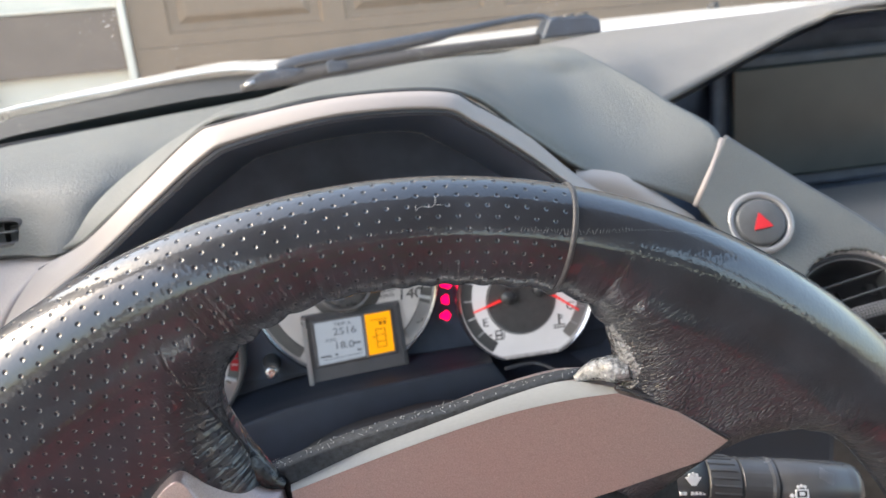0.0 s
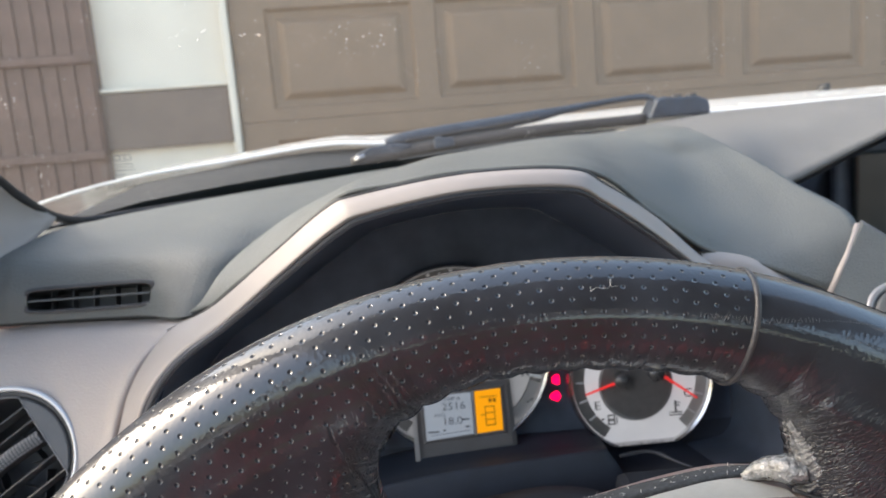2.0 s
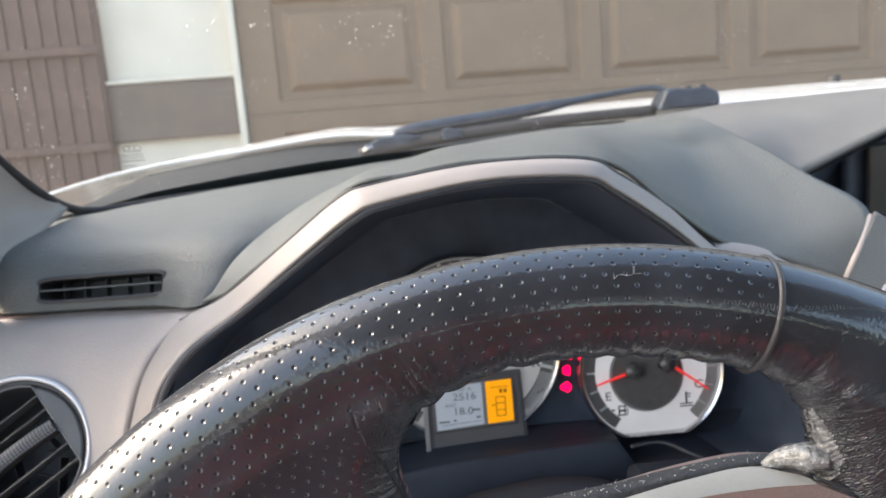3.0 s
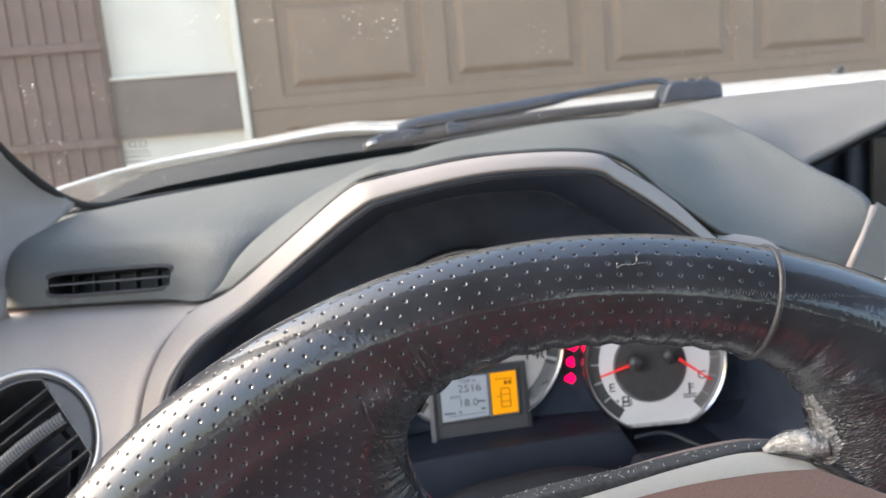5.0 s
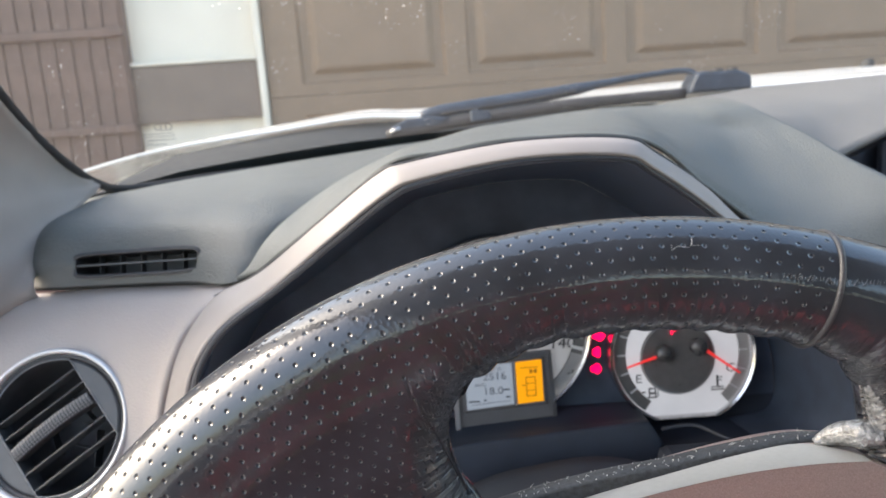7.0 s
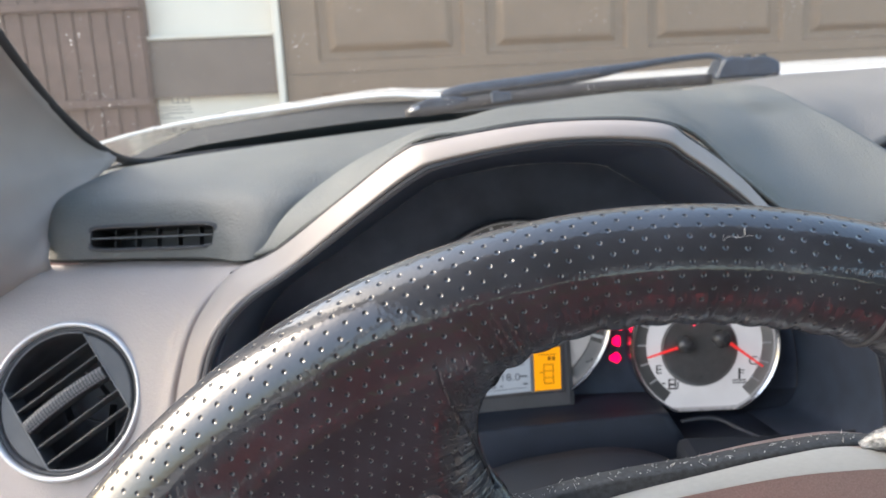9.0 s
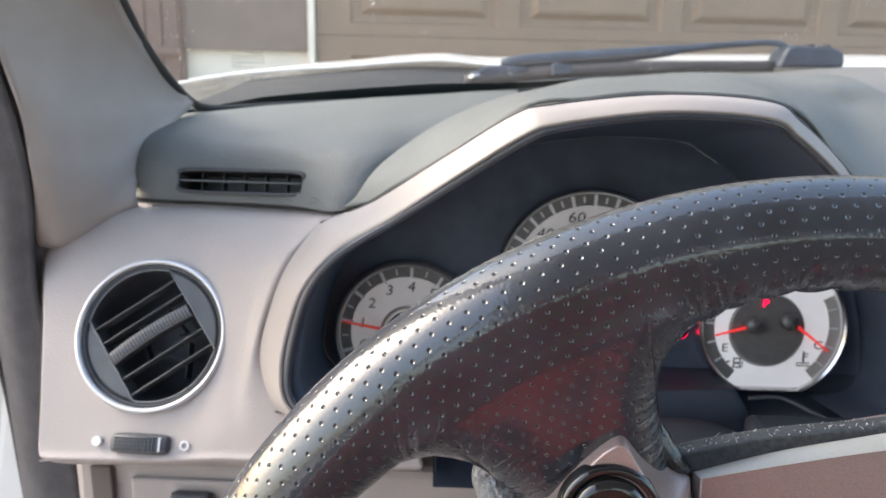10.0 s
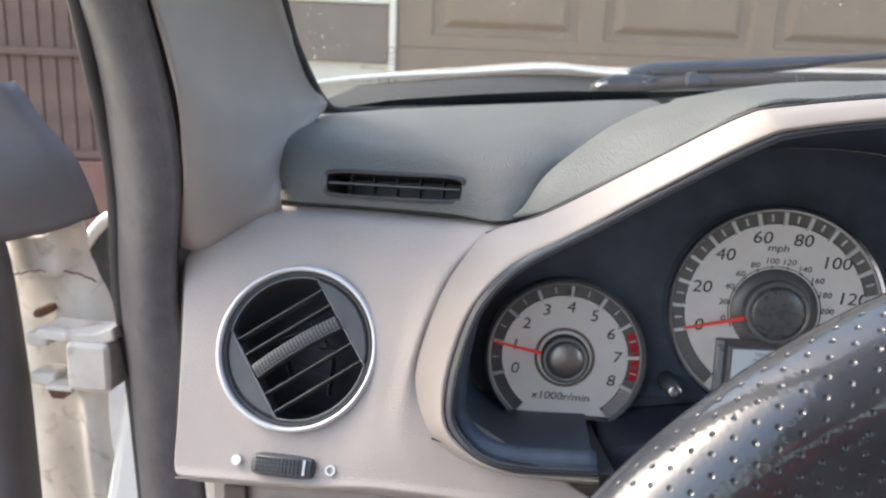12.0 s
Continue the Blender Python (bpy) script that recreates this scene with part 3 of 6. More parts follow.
pillar = pillar_foot + pillar_head
thick(part("pillar_trim", sheet(pillar, 16, 40), M_PILLAR, car, "grey pillar trim", smooth=True), 0.003, 1)
strip_ = [
    [(-0.31, 0.10, 1.62), (-0.33, 0.09, 1.62), (-0.36, 0.12, 1.62)],
    [(-0.345, 0.26, 1.45), (-0.365, 0.255, 1.45), (-0.395, 0.29, 1.45)],
    [(-0.361, 0.400, 1.28), (-0.385, 0.40, 1.28), (-0.4136, 0.43, 1.28)],
    [(-0.362, 0.440, 1.18), (-0.385, 0.44, 1.18), (-0.4237, 0.475, 1.17)],
    [(-0.378, 0.462, 1.10), (-0.40, 0.462, 1.09), (-0.4378, 0.50, 1.08)],
    [(-0.372, 0.47, 1.0), (-0.405, 0.47, 0.99), (-0.4424, 0.52, 0.98)],
    [(-0.355, 0.47, 0.80), (-0.40, 0.47, 0.80), (-0.4347, 0.52, 0.80)],
]
thick(part("weatherstrip", sheet(strip_, 12, 40), M_STRIP, car, "dark cloth-covered door weatherstrip", smooth=True), 0.004, 1)
part("strip_lip", sweep(spline([(p[2][0] + 0.004, p[2][1] - 0.006, p[2][2]) for p in strip_[2:]], 40), 0.0062, 12), M_RUBBER, car, "smooth rubber lip of the weatherstrip", smooth=True)
# Filler tube added behind the strip to close light leaks.
part("strip_filler", sweep(spline([(-0.345, 0.277, 1.45), (-0.367, 0.417, 1.28), (-0.369, 0.458, 1.18), (-0.386, 0.480, 1.10), (-0.380, 0.488, 1.0)], 30), 0.0105, 12), M_STRIP, car, smooth=True)
mark = part("printed_mark", sweep(spline([(-0.3037, 0.700, 1.2520), (-0.3037, 0.699, 1.2560), (-0.2960, 0.699, 1.2568), (-0.2890, 0.699, 1.2560), (-0.2890, 0.700, 1.2520), (-0.2960, 0.700, 1.2514), (-0.3037, 0.700, 1.2520)], 36), 0.0004, 6), M_PRINT, car, "small dark print on the windshield")
for x in (-0.2985, -0.2940):
    part("print_bar", box((x - 0.0004, 0.6990, 1.2524), (x + 0.0004, 0.6994, 1.2558)), M_PRINT, mark)
for x0, x1, y, z in ((-0.318, -0.289, 0.705, 1.2478), (-0.321, -0.289, 0.708, 1.2452), (-0.321, -0.300, 0.711, 1.2422), (-0.315, -0.289, 0.711, 1.2422), (-0.322, -0.312, 0.713, 1.2398), (-0.322, -0.300, 0.714, 1.2378)):
    n = int((x1 - x0) / 0.0022)
    for k in range(n):
        a = x0 + (x1 - x0) * k / n
        part("print_bar", box((a, y, z), (a + 0.0015, y + 0.0003, z + 0.0008)), M_PRINT, mark)
for k in range(15):
    x = -0.3345 + 0.0030 * k
    if k % 5 != 3:
        part("print_bar", box((x, 0.7240, 1.2255), (x + (0.0007 if k % 3 else 0.0013), 0.7244, 1.2290)), M_PRINT, mark)
# bonnet, cowl
hood = [
    [(-0.70, 0.98, 1.16), (-0.45, 0.97, 1.222), (-0.25, 0.965, 1.243), (-0.14, 0.96, 1.252), (-0.05, 0.955, 1.247), (0.15, 0.95, 1.253), (0.35, 0.95, 1.2525), (0.54, 0.95, 1.2545), (0.75, 0.95, 1.252), (1.1, 0.95, 1.20)],
    [(-0.74, 1.15, 1.16), (-0.47, 1.15, 1.223), (-0.27, 1.15, 1.2495), (-0.15, 1.15, 1.2605), (-0.06, 1.15, 1.2575), (0.2, 1.15, 1.266), (0.40, 1.15, 1.270), (0.6, 1.15, 1.270), (0.8, 1.15, 1.262), (1.1, 1.15, 1.21)],
    [(-0.76, 1.5, 1.13), (-0.50, 1.5, 1.20), (-0.30, 1.5, 1.232), (-0.17, 1.5, 1.243), (-0.08, 1.5, 1.242), (0.2, 1.5, 1.250), (0.40, 1.5, 1.252), (0.6, 1.5, 1.250), (0.8, 1.5, 1.238), (1.1, 1.5, 1.19)],
    [(-0.76, 1.95, 1.0), (-0.50, 1.98, 1.10), (-0.30, 2.0, 1.13), (-0.17, 2.0, 1.14), (-0.08, 2.0, 1.14), (0.2, 2.0, 1.14), (0.40, 2.0, 1.14), (0.6, 2.0, 1.13), (0.8, 1.98, 1.11), (1.1, 1.95, 1.05)],
]
thick(part("bonnet", sheet(hood, 60, 24, True), M_PAINT, car, "white painted bonnet", smooth=True), 0.004, 1)
cowl = [[p + Vector((0, 0.004, -0.012)) for p in spline(base, 10)], [p + Vector((0, 0.05, 0.004)) for p in spline(base, 10)], [Vector((p.x, 0.972, float(np.interp(p.x, [-0.7, -0.45, -0.25, -0.14, -0.05, 0.6, 1.1], [1.15, 1.212, 1.236, 1.244, 1.240, 1.240, 1.195])))) for p in spline(base, 10)]]
part("cowl", sheet(cowl, 50, 8), M_COWL, car, "black plastic cowl under the glass", smooth=True)
# cabin shell
bevel(part("roof_lining", box((-0.34, -1.3, 1.71), (0.9, 0.14, 1.75)), M_HEADLINER, car, "pale roof lining"), 0.01)
bevel(part("cabin_floor", box((-0.45, -1.9, 0.35), (1.1, 0.75, 0.40)), M_CARPET, car), 0.01)
bevel(part("far_door", box((0.98, -1.6, 0.40), (1.06, 0.62, 1.08)), M_FASCIA, car), 0.01)
bevel(part("rear_panel", box((-0.45, -1.95, 0.40), (1.0, -1.88, 1.0)), M_FASCIA, car), 0.01)
bevel(part("firewall", box((-0.45, 0.76, 0.40), (1.0, 0.80, 1.15)), M_CARPET, car), 0.01)

# ---------------------------------------------------------------- unseen seats behind the camera
def cushion(lo, hi, crown, lean=0.0, soft=0.045):
    """A padded block with rounded edges, crowned on its upper face and leaning back by lean metres over its height."""
    bm = box(lo, hi)
    bmesh.ops.bevel(bm, geom=bm.edges[:], offset=soft, segments=4, profile=0.6, affect="EDGES")
    bmesh.ops.subdivide_edges(bm, edges=bm.edges[:], cuts=2, use_grid_fill=True)
    cx, cy = (lo[0] + hi[0]) / 2, (lo[1] + hi[1]) / 2
    for v in bm.verts:
        u, w = (v.co.x - cx) / (hi[0] - lo[0]) * 2, (v.co.y - cy) / (hi[1] - lo[1]) * 2
        k = (v.co.z - lo[2]) / (hi[2] - lo[2])
        v.co.z += crown * k * (0.5 * u * u - 0.3 * w * w)
        v.co.y -= lean * k
    return bm


def car_seat(name, x, cloth, label):
    seat = thing(name, pose(x, -0.28, 0.40), label, "car seat", "front seats")
    part("seat_base", cushion((-0.22, -0.20, 0.0), (0.22, 0.22, 0.14), 0.0, 0.0, 0.02), M_BLACK, seat, "black seat base", smooth=True)
    part("cushion", cushion((-0.26, -0.26, 0.142), (0.26, 0.28, 0.29), 0.03), cloth, seat, smooth=True)
    part("backrest", cushion((-0.26, -0.40, 0.27), (0.26, -0.26, 0.86), 0.0, 0.14), cloth, seat, smooth=True)
    for dx in (-0.07, 0.07):
        part("headrest_post", sweep([(dx, -0.46, 0.84), (dx, -0.49, 0.93)], 0.007, 10), M_CHROME, seat, smooth=True)
    part("headrest", cushion((-0.13, -0.54, 0.90), (0.13, -0.44, 1.09), 0.0, 0.03), cloth, seat, smooth=True)
    return seat


# Made-up red cover, added only to be mirrored in the wheel leather.
car_seat("driver_seat", 0.0, M_SEATRED, "unseen driver's seat, red plaid added for the wheel's reflections")
car_seat("passenger_seat", 0.66, M_SEATCLOTH, "passenger seat in dark grey cloth")
bench = thing("rear_bench", pose(0.30, -1.45, 0.40), "rear bench seat in dark grey cloth", "car seat")
part("cushion", cushion((-0.58, -0.25, 0.02), (0.58, 0.27, 0.27), 0.0), M_SEATCLOTH, bench, smooth=True)
part("backrest", cushion((-0.58, -0.40, 0.25), (0.58, -0.27, 0.80), 0.0, 0.08), M_SEATCLOTH, bench, smooth=True)

# ---------------------------------------------------------------- dashboard
dash = thing("dashboard", I4, "two-tone dashboard, dark grey top over taupe fascia", "dashboard")
pad_end = [
    [(-0.385, 0.575, 1.146), (-0.385, 0.578, 1.166), (-0.380, 0.60, 1.180), (-0.375, 0.65, 1.190), (-0.370, 0.71, 1.190)],
    [(-0.347, 0.530, 1.1495), (-0.347, 0.533, 1.168), (-0.347, 0.55, 1.184), (-0.347, 0.59, 1.192), (-0.347, 0.65, 1.197), (-0.355, 0.718, 1.194)],
    [(-0.318, 0.500, 1.1505), (-0.318, 0.5025, 1.168), (-0.318, 0.520, 1.1868), (-0.318, 0.56, 1.195), (-0.318, 0.63, 1.200), (-0.325, 0.738, 1.197)],
    [(-0.277, 0.495, 1.1505), (-0.277, 0.4985, 1.170), (-0.277, 0.516, 1.1885), (-0.277, 0.56, 1.197), (-0.28, 0.65, 1.204), (-0.285, 0.775, 1.201)],
]
pad_slope = [
    [(-0.215, 0.484, 1.151), (-0.214, 0.490, 1.171), (-0.214, 0.508, 1.190), (-0.214, 0.56, 1.200), (-0.214, 0.66, 1.208), (-0.215, 0.805, 1.207)],
    [(-0.178, 0.463, 1.152), (-0.174, 0.474, 1.166), (-0.168, 0.500, 1.190), (-0.166, 0.56, 1.203), (-0.162, 0.67, 1.211), (-0.158, 0.826, 1.211)],
    [(-0.150, 0.486, 1.160), (-0.148, 0.493, 1.174), (-0.142, 0.508, 1.189), (-0.138, 0.56, 1.203), (-0.132, 0.68, 1.213), (-0.128, 0.836, 1.213)],
    [(-0.110, 0.53, 1.180), (-0.108, 0.54, 1.190), (-0.104, 0.56, 1.200), (-0.100, 0.61, 1.209), (-0.095, 0.70, 1.215), (-0.090, 0.848, 1.216)],
    [(-0.060, 0.60, 1.196), (-0.060, 0.62, 1.203), (-0.058, 0.65, 1.209), (-0.055, 0.70, 1.214), (-0.050, 0.77, 1.2175), (-0.045, 0.860, 1.218)],
]
pad = pad_end + pad_slope
brow_rise = [
    [(-0.1565, 0.4475, 1.1613), (-0.164, 0.4525, 1.1585), (-0.1735, 0.4585, 1.1555)],
    [(-0.138, 0.4345, 1.1743), (-0.148, 0.459, 1.1773), (-0.1571, 0.4803, 1.1752), (-0.1581, 0.4843, 1.1652)],
    [(-0.116, 0.4195, 1.1894), (-0.125, 0.464, 1.1939), (-0.1364, 0.5012, 1.1921), (-0.1374, 0.5052, 1.1821)],
    [(-0.094, 0.4055, 1.205), (-0.102, 0.468, 1.21), (-0.1111, 0.5417, 1.2062), (-0.1121, 0.5457, 1.1962)],
    [(-0.066, 0.3885, 1.2247), (-0.068, 0.47, 1.2258), (-0.0771, 0.5992, 1.2172), (-0.0781, 0.6032, 1.2072)],
    [(-0.04, 0.3855, 1.2282), (-0.04, 0.48, 1.2318), (-0.04, 0.75, 1.2195)],
]
brow_fall = [
    [(0.0, 0.386, 1.2319), (0.0, 0.48, 1.2373), (0.0, 0.66, 1.233), (0.0, 0.872, 1.2225)],
    [(0.063, 0.392, 1.2269), (0.063, 0.415, 1.2318), (0.063, 0.48, 1.237), (0.063, 0.62, 1.24), (0.063, 0.88, 1.228)],
    [(0.105, 0.417, 1.1973), (0.105, 0.432, 1.2072), (0.108, 0.49, 1.223), (0.112, 0.62, 1.2405), (0.115, 0.884, 1.233)],
    [(0.144, 0.44, 1.1698), (0.149, 0.456, 1.1809), (0.155, 0.5, 1.199), (0.16, 0.545, 1.2205), (0.158, 0.605, 1.2395), (0.168, 0.886, 1.2355)],
    [(0.178, 0.439, 1.1575), (0.192, 0.457, 1.168), (0.198, 0.495, 1.1915), (0.189, 0.545, 1.22), (0.172, 0.607, 1.241), (0.19, 0.886, 1.237)],
    [(0.217, 0.437, 1.139), (0.2455, 0.459, 1.1755), (0.227, 0.499, 1.1995), (0.2065, 0.545, 1.2225), (0.186, 0.615, 1.242), (0.215, 0.886, 1.2375)],
]
brow = brow_rise + brow_fall
thick(part("binnacle_hood", sheet(brow, 40, 120, True), M_PAD, dash, "dark grey grained binnacle hood", smooth=True), 0.002, 0)
SLOT = frame_at((-0.2490, 0.4918, 1.1648), Vector((0.990, -0.14, 0.02)).normalized(), Vector((0.02, 0.25, 0.968)).normalized(), Vector((-0.14, -0.958, 0.25)).normalized())
slot_inv = SLOT.inverted()
bm = sheet(pad, 130, 300, True)
doomed = []
for f in bm.faces:
    q = slot_inv @ f.calc_center_median()
    if abs(q.x) < 0.0444 and abs(q.y) < 0.0070 and abs(q.z) < 0.02:
        doomed.append(f)
bmesh.ops.delete(bm, geom=doomed, context="FACES")
thick(part("top_pad", bm, M_PAD, dash, "dark grey grained dashboard top", smooth=True), 0.002, 0)
# Dark tubes in the joint, added to block light leaking at the pad's tip.
part("pad_joint_filler", sweep(spline([(-0.388, 0.565, 1.149), (-0.347, 0.524, 1.148), (-0.318, 0.509, 1.148), (-0.277, 0.504, 1.1485), (-0.215, 0.493, 1.1485), (-0.185, 0.474, 1.150)], 40), 0.002, 8), M_BLACK, dash, smooth=True)
part("pad_joint_filler", sweep(spline([(-0.395, 0.585, 1.152), (-0.352, 0.540, 1.149), (-0.325, 0.520, 1.148)], 20), 0.003, 8), M_BLACK, dash, smooth=True)
# middle dash top beyond the binnacle, with the recess for the display
midpad = [
    [(0.150, 0.575, 1.176), (0.170, 0.66, 1.2250), (0.190, 0.78, 1.2370), (0.205, 0.884, 1.2345)],
    [(0.2206, 0.570, 1.1758), (0.236, 0.65, 1.2250), (0.255, 0.78, 1.2400), (0.270, 0.886, 1.2420)],
    [(0.2754, 0.600, 1.1890), (0.293, 0.67, 1.2310), (0.315, 0.79, 1.2445), (0.325, 0.886, 1.2470)],
    [(0.3647, 0.620, 1.2198), (0.385, 0.68, 1.2430), (0.405, 0.80, 1.2490), (0.415, 0.882, 1.2490)],
    [(0.4202, 0.625, 1.2386), (0.440, 0.69, 1.2490), (0.470, 0.80, 1.2505), (0.500, 0.874, 1.2500)],
    [(0.477, 0.610, 1.2492), (0.520, 0.69, 1.2530), (0.560, 0.78, 1.2515), (0.610, 0.842, 1.2480)],
    [(0.75, 0.58, 1.245), (0.77, 0.66, 1.250), (0.8, 0.72, 1.248), (0.84, 0.76, 1.238)],
]
thick(part("middle_pad", sheet(midpad, 24, 60, True), M_PADLIT, dash, "grained dashboard middle, painted paler for the light on it", smooth=True), 0.004, 1)
rec_edge = [Vector(r[0]) + Vector((0, 0.001, -0.004)) for r in midpad[1:]]
part("display_recess", sheet([
    rec_edge,
    [(0.23, 0.66, 1.164), (0.29, 0.675, 1.178), (0.375, 0.69, 1.204), (0.43, 0.69, 1.222), (0.50, 0.69, 1.230), (0.75, 0.66, 1.228)],
    [(0.23, 0.665, 1.08), (0.29, 0.68, 1.08), (0.375, 0.695, 1.08), (0.43, 0.695, 1.08), (0.50, 0.69, 1.08), (0.75, 0.66, 1.08)],
    [(0.25, 0.47, 1.07), (0.29, 0.47, 1.07), (0.375, 0.47, 1.07), (0.43, 0.47, 1.07), (0.50, 0.47, 1.07), (0.75, 0.46, 1.07)]], 40, 36), M_CLUSTER, dash, "dark recess round the display", smooth=False)
# fascia left of the wheel
fascia_top = [
    [(-0.376, 0.535, 1.146), (-0.342, 0.506, 1.146), (-0.277, 0.500, 1.1475), (-0.215, 0.489, 1.1475), (-0.182, 0.472, 1.150), (-0.172, 0.478, 1.149)],
    [(-0.378, 0.505, 1.140), (-0.345, 0.487, 1.138), (-0.277, 0.482, 1.141), (-0.215, 0.470, 1.142), (-0.190, 0.458, 1.145), (-0.180, 0.467, 1.144)],
    [(-0.376, 0.474, 1.122), (-0.345, 0.468, 1.118), (-0.277, 0.466, 1.118), (-0.228, 0.452, 1.118), (-0.211, 0.4395, 1.120), (-0.202, 0.447, 1.119)],
    [(-0.368, 0.444, 1.065), (-0.345, 0.4435, 1.065), (-0.277, 0.4415, 1.065), (-0.240, 0.434, 1.065), (-0.226, 0.4275, 1.064), (-0.216, 0.434, 1.064)],
]
fascia_base = [
    [(-0.363, 0.425, 1.026), (-0.345, 0.4245, 1.026), (-0.277, 0.4225, 1.028), (-0.240, 0.418, 1.030), (-0.215, 0.414, 1.028), (-0.14, 0.410, 1.024)],
    [(-0.361, 0.4155, 1.005), (-0.345, 0.415, 1.006), (-0.277, 0.413, 1.009), (-0.235, 0.411, 1.012), (-0.19, 0.407, 1.013), (-0.12, 0.405, 1.014)],
    [(-0.357, 0.413, 0.999), (-0.345, 0.412, 0.999), (-0.277, 0.410, 1.002), (-0.235, 0.409, 1.005), (-0.18, 0.405, 1.006), (-0.12, 0.404, 1.007)],
    [(-0.355, 0.428, 0.988), (-0.345, 0.427, 0.988), (-0.277, 0.427, 0.990), (-0.235, 0.427, 0.991), (-0.18, 0.427, 0.992), (-0.12, 0.427, 0.994)],
]
fascia = fascia_top + fascia_base
bm = sheet(fascia, 120, 150)
vent_c = FRAME_F @ Vector((0.0203, 0.0362, 0.0))
doomed = [f for f in bm.faces if (f.calc_center_median() - vent_c).length < 0.0470]
bmesh.ops.delete(bm, geom=doomed, context="FACES")
thick(part("fascia", bm, M_FASCIA, dash, "taupe fascia round the air vent", smooth=True), 0.004, 1)
side_wrap = [[(-0.361, 0.4155, 1.005), (-0.369, 0.444, 1.065), (-0.377, 0.474, 1.122), (-0.379, 0.505, 1.140)], [(-0.363, 0.55, 0.99), (-0.372, 0.56, 1.065), (-0.379, 0.57, 1.11), (-0.381, 0.58, 1.13)]]
part("fascia_end", sheet(side_wrap, 20, 6), M_FASCIA, dash, smooth=True)
def seam_line(pts, r=0.0005):
    part("panel_seam", sweep(spline(pts, 40), r, 6), M_SEAM, dash, smooth=True)


seam_line([(-0.2541, 0.4366, 1.0577), (-0.251, 0.4248, 1.0334), (-0.2496, 0.4167, 1.0166), (-0.2514, 0.4136, 1.010), (-0.2578, 0.4121, 1.0066), (-0.2943, 0.4115, 1.003), (-0.3348, 0.4114, 1.0005), (-0.3588, 0.4113, 0.9987)])
# champagne bezel round the instruments: outer edge, crown, inner lip
bez_out = [(-0.118, 0.411, 1.02), (-0.172, 0.416, 1.018), (-0.21, 0.423, 1.029), (-0.224, 0.431, 1.06), (-0.219, 0.439, 1.095), (-0.208, 0.445, 1.122), (-0.188, 0.456, 1.146), (-0.156, 0.446, 1.161), (-0.111, 0.415, 1.1933), (-0.075, 0.3915, 1.2188), (-0.056, 0.3855, 1.2249), (0.0, 0.383, 1.2314), (0.053, 0.3875, 1.2289), (0.073, 0.395, 1.2189), (0.105, 0.415, 1.1973), (0.142, 0.44, 1.1657), (0.176, 0.448, 1.145), (0.205, 0.436, 1.12), (0.215, 0.425, 1.06), (0.205, 0.418, 1.02), (0.16, 0.41, 1.01)]
bez_in = [(-0.121, 0.392, 1.037), (-0.172, 0.392, 1.037), (-0.195, 0.400, 1.050), (-0.198, 0.404, 1.069), (-0.192, 0.408, 1.099), (-0.183, 0.408, 1.120), (-0.166, 0.407, 1.139), (-0.134, 0.403, 1.160), (-0.098, 0.390, 1.186), (-0.067, 0.3785, 1.2075), (-0.049, 0.3745, 1.2145), (0.0, 0.371, 1.2215), (0.049, 0.3765, 1.2190), (0.067, 0.382, 1.2100), (0.096, 0.393, 1.189), (0.130, 0.405, 1.162), (0.160, 0.408, 1.139), (0.178, 0.408, 1.11), (0.187, 0.404, 1.069), (0.182, 0.398, 1.04), (0.15, 0.392, 1.035)]
def between(f, dy, dz):
    return [tuple(Vector(a).lerp(Vector(b), f) + Vector((0, dy, dz))) for a, b in zip(bez_out, bez_in)]


bez_lip = [tuple(Vector(p) + Vector((0.0, 0.006, 0.0))) for p in bez_in]
thick(part("bezel", sheet([bez_out, between(0.10, -0.0010, 0.0006), between(0.35, -0.0030, 0.0012), between(0.66, -0.0038, 0.0005), between(0.74, -0.0034, -0.0002), between(0.81, -0.0010, -0.0006)], 170, 36), M_BEZEL, dash, "champagne bezel round the instruments", smooth=True), 0.002, 1)
thick(part("bezel_lip", sheet([between(0.79, -0.0004, -0.0004), between(0.97, 0.0012, 0), bez_in, bez_lip], 170, 16), M_LIP, dash, "dark inner lip of the bezel", smooth=True), 0.0015, 1)
# Dark filler tube added behind the lip to hide a bright gap.
part("lip_filler", sweep(spline([tuple(Vector(p) + Vector((0, 0.014, -0.001))) for p in bez_in[:6]], 50), [0.0060 * min(1.0, (50 - k) / 22) + 0.0003 for k in range(51)], 10), M_CLUSTER, dash, smooth=True)
part("bezel_cap", sheet([
    [(0.1400, 0.4460, 1.1692), (0.156, 0.4470, 1.1675), (0.178, 0.4465, 1.1600), (0.207, 0.445, 1.1388), (0.218, 0.443, 1.1302)], [(0.1395, 0.4385, 1.169), (0.155, 0.4395, 1.1672), (0.176, 0.4395, 1.1597), (0.205, 0.438, 1.1385), (0.216, 0.4365, 1.130)],
    [(0.138, 0.4330, 1.163), (0.154, 0.4325, 1.1600), (0.174, 0.4325, 1.1520), (0.202, 0.432, 1.130), (0.214, 0.431, 1.120)],
    [(0.140, 0.436, 1.150), (0.155, 0.434, 1.140), (0.174, 0.433, 1.125), (0.200, 0.430, 1.100), (0.214, 0.428, 1.08)]], 24, 14), M_BEZEL, dash, "pale bezel shoulder", smooth=True)
part("bezel_gap", sweep(spline(bez_out[6:15], 90), 0.0009, 6), M_BLACK, dash, smooth=True)
part("shelf_edge", sweep(spline([(0.0881, 0.452, 1.0392), (0.1076, 0.452, 1.0404), (0.1227, 0.44, 1.0369), (0.1378, 0.43, 1.0329)], 24), 0.0011, 8), M_LIP, dash, smooth=True)
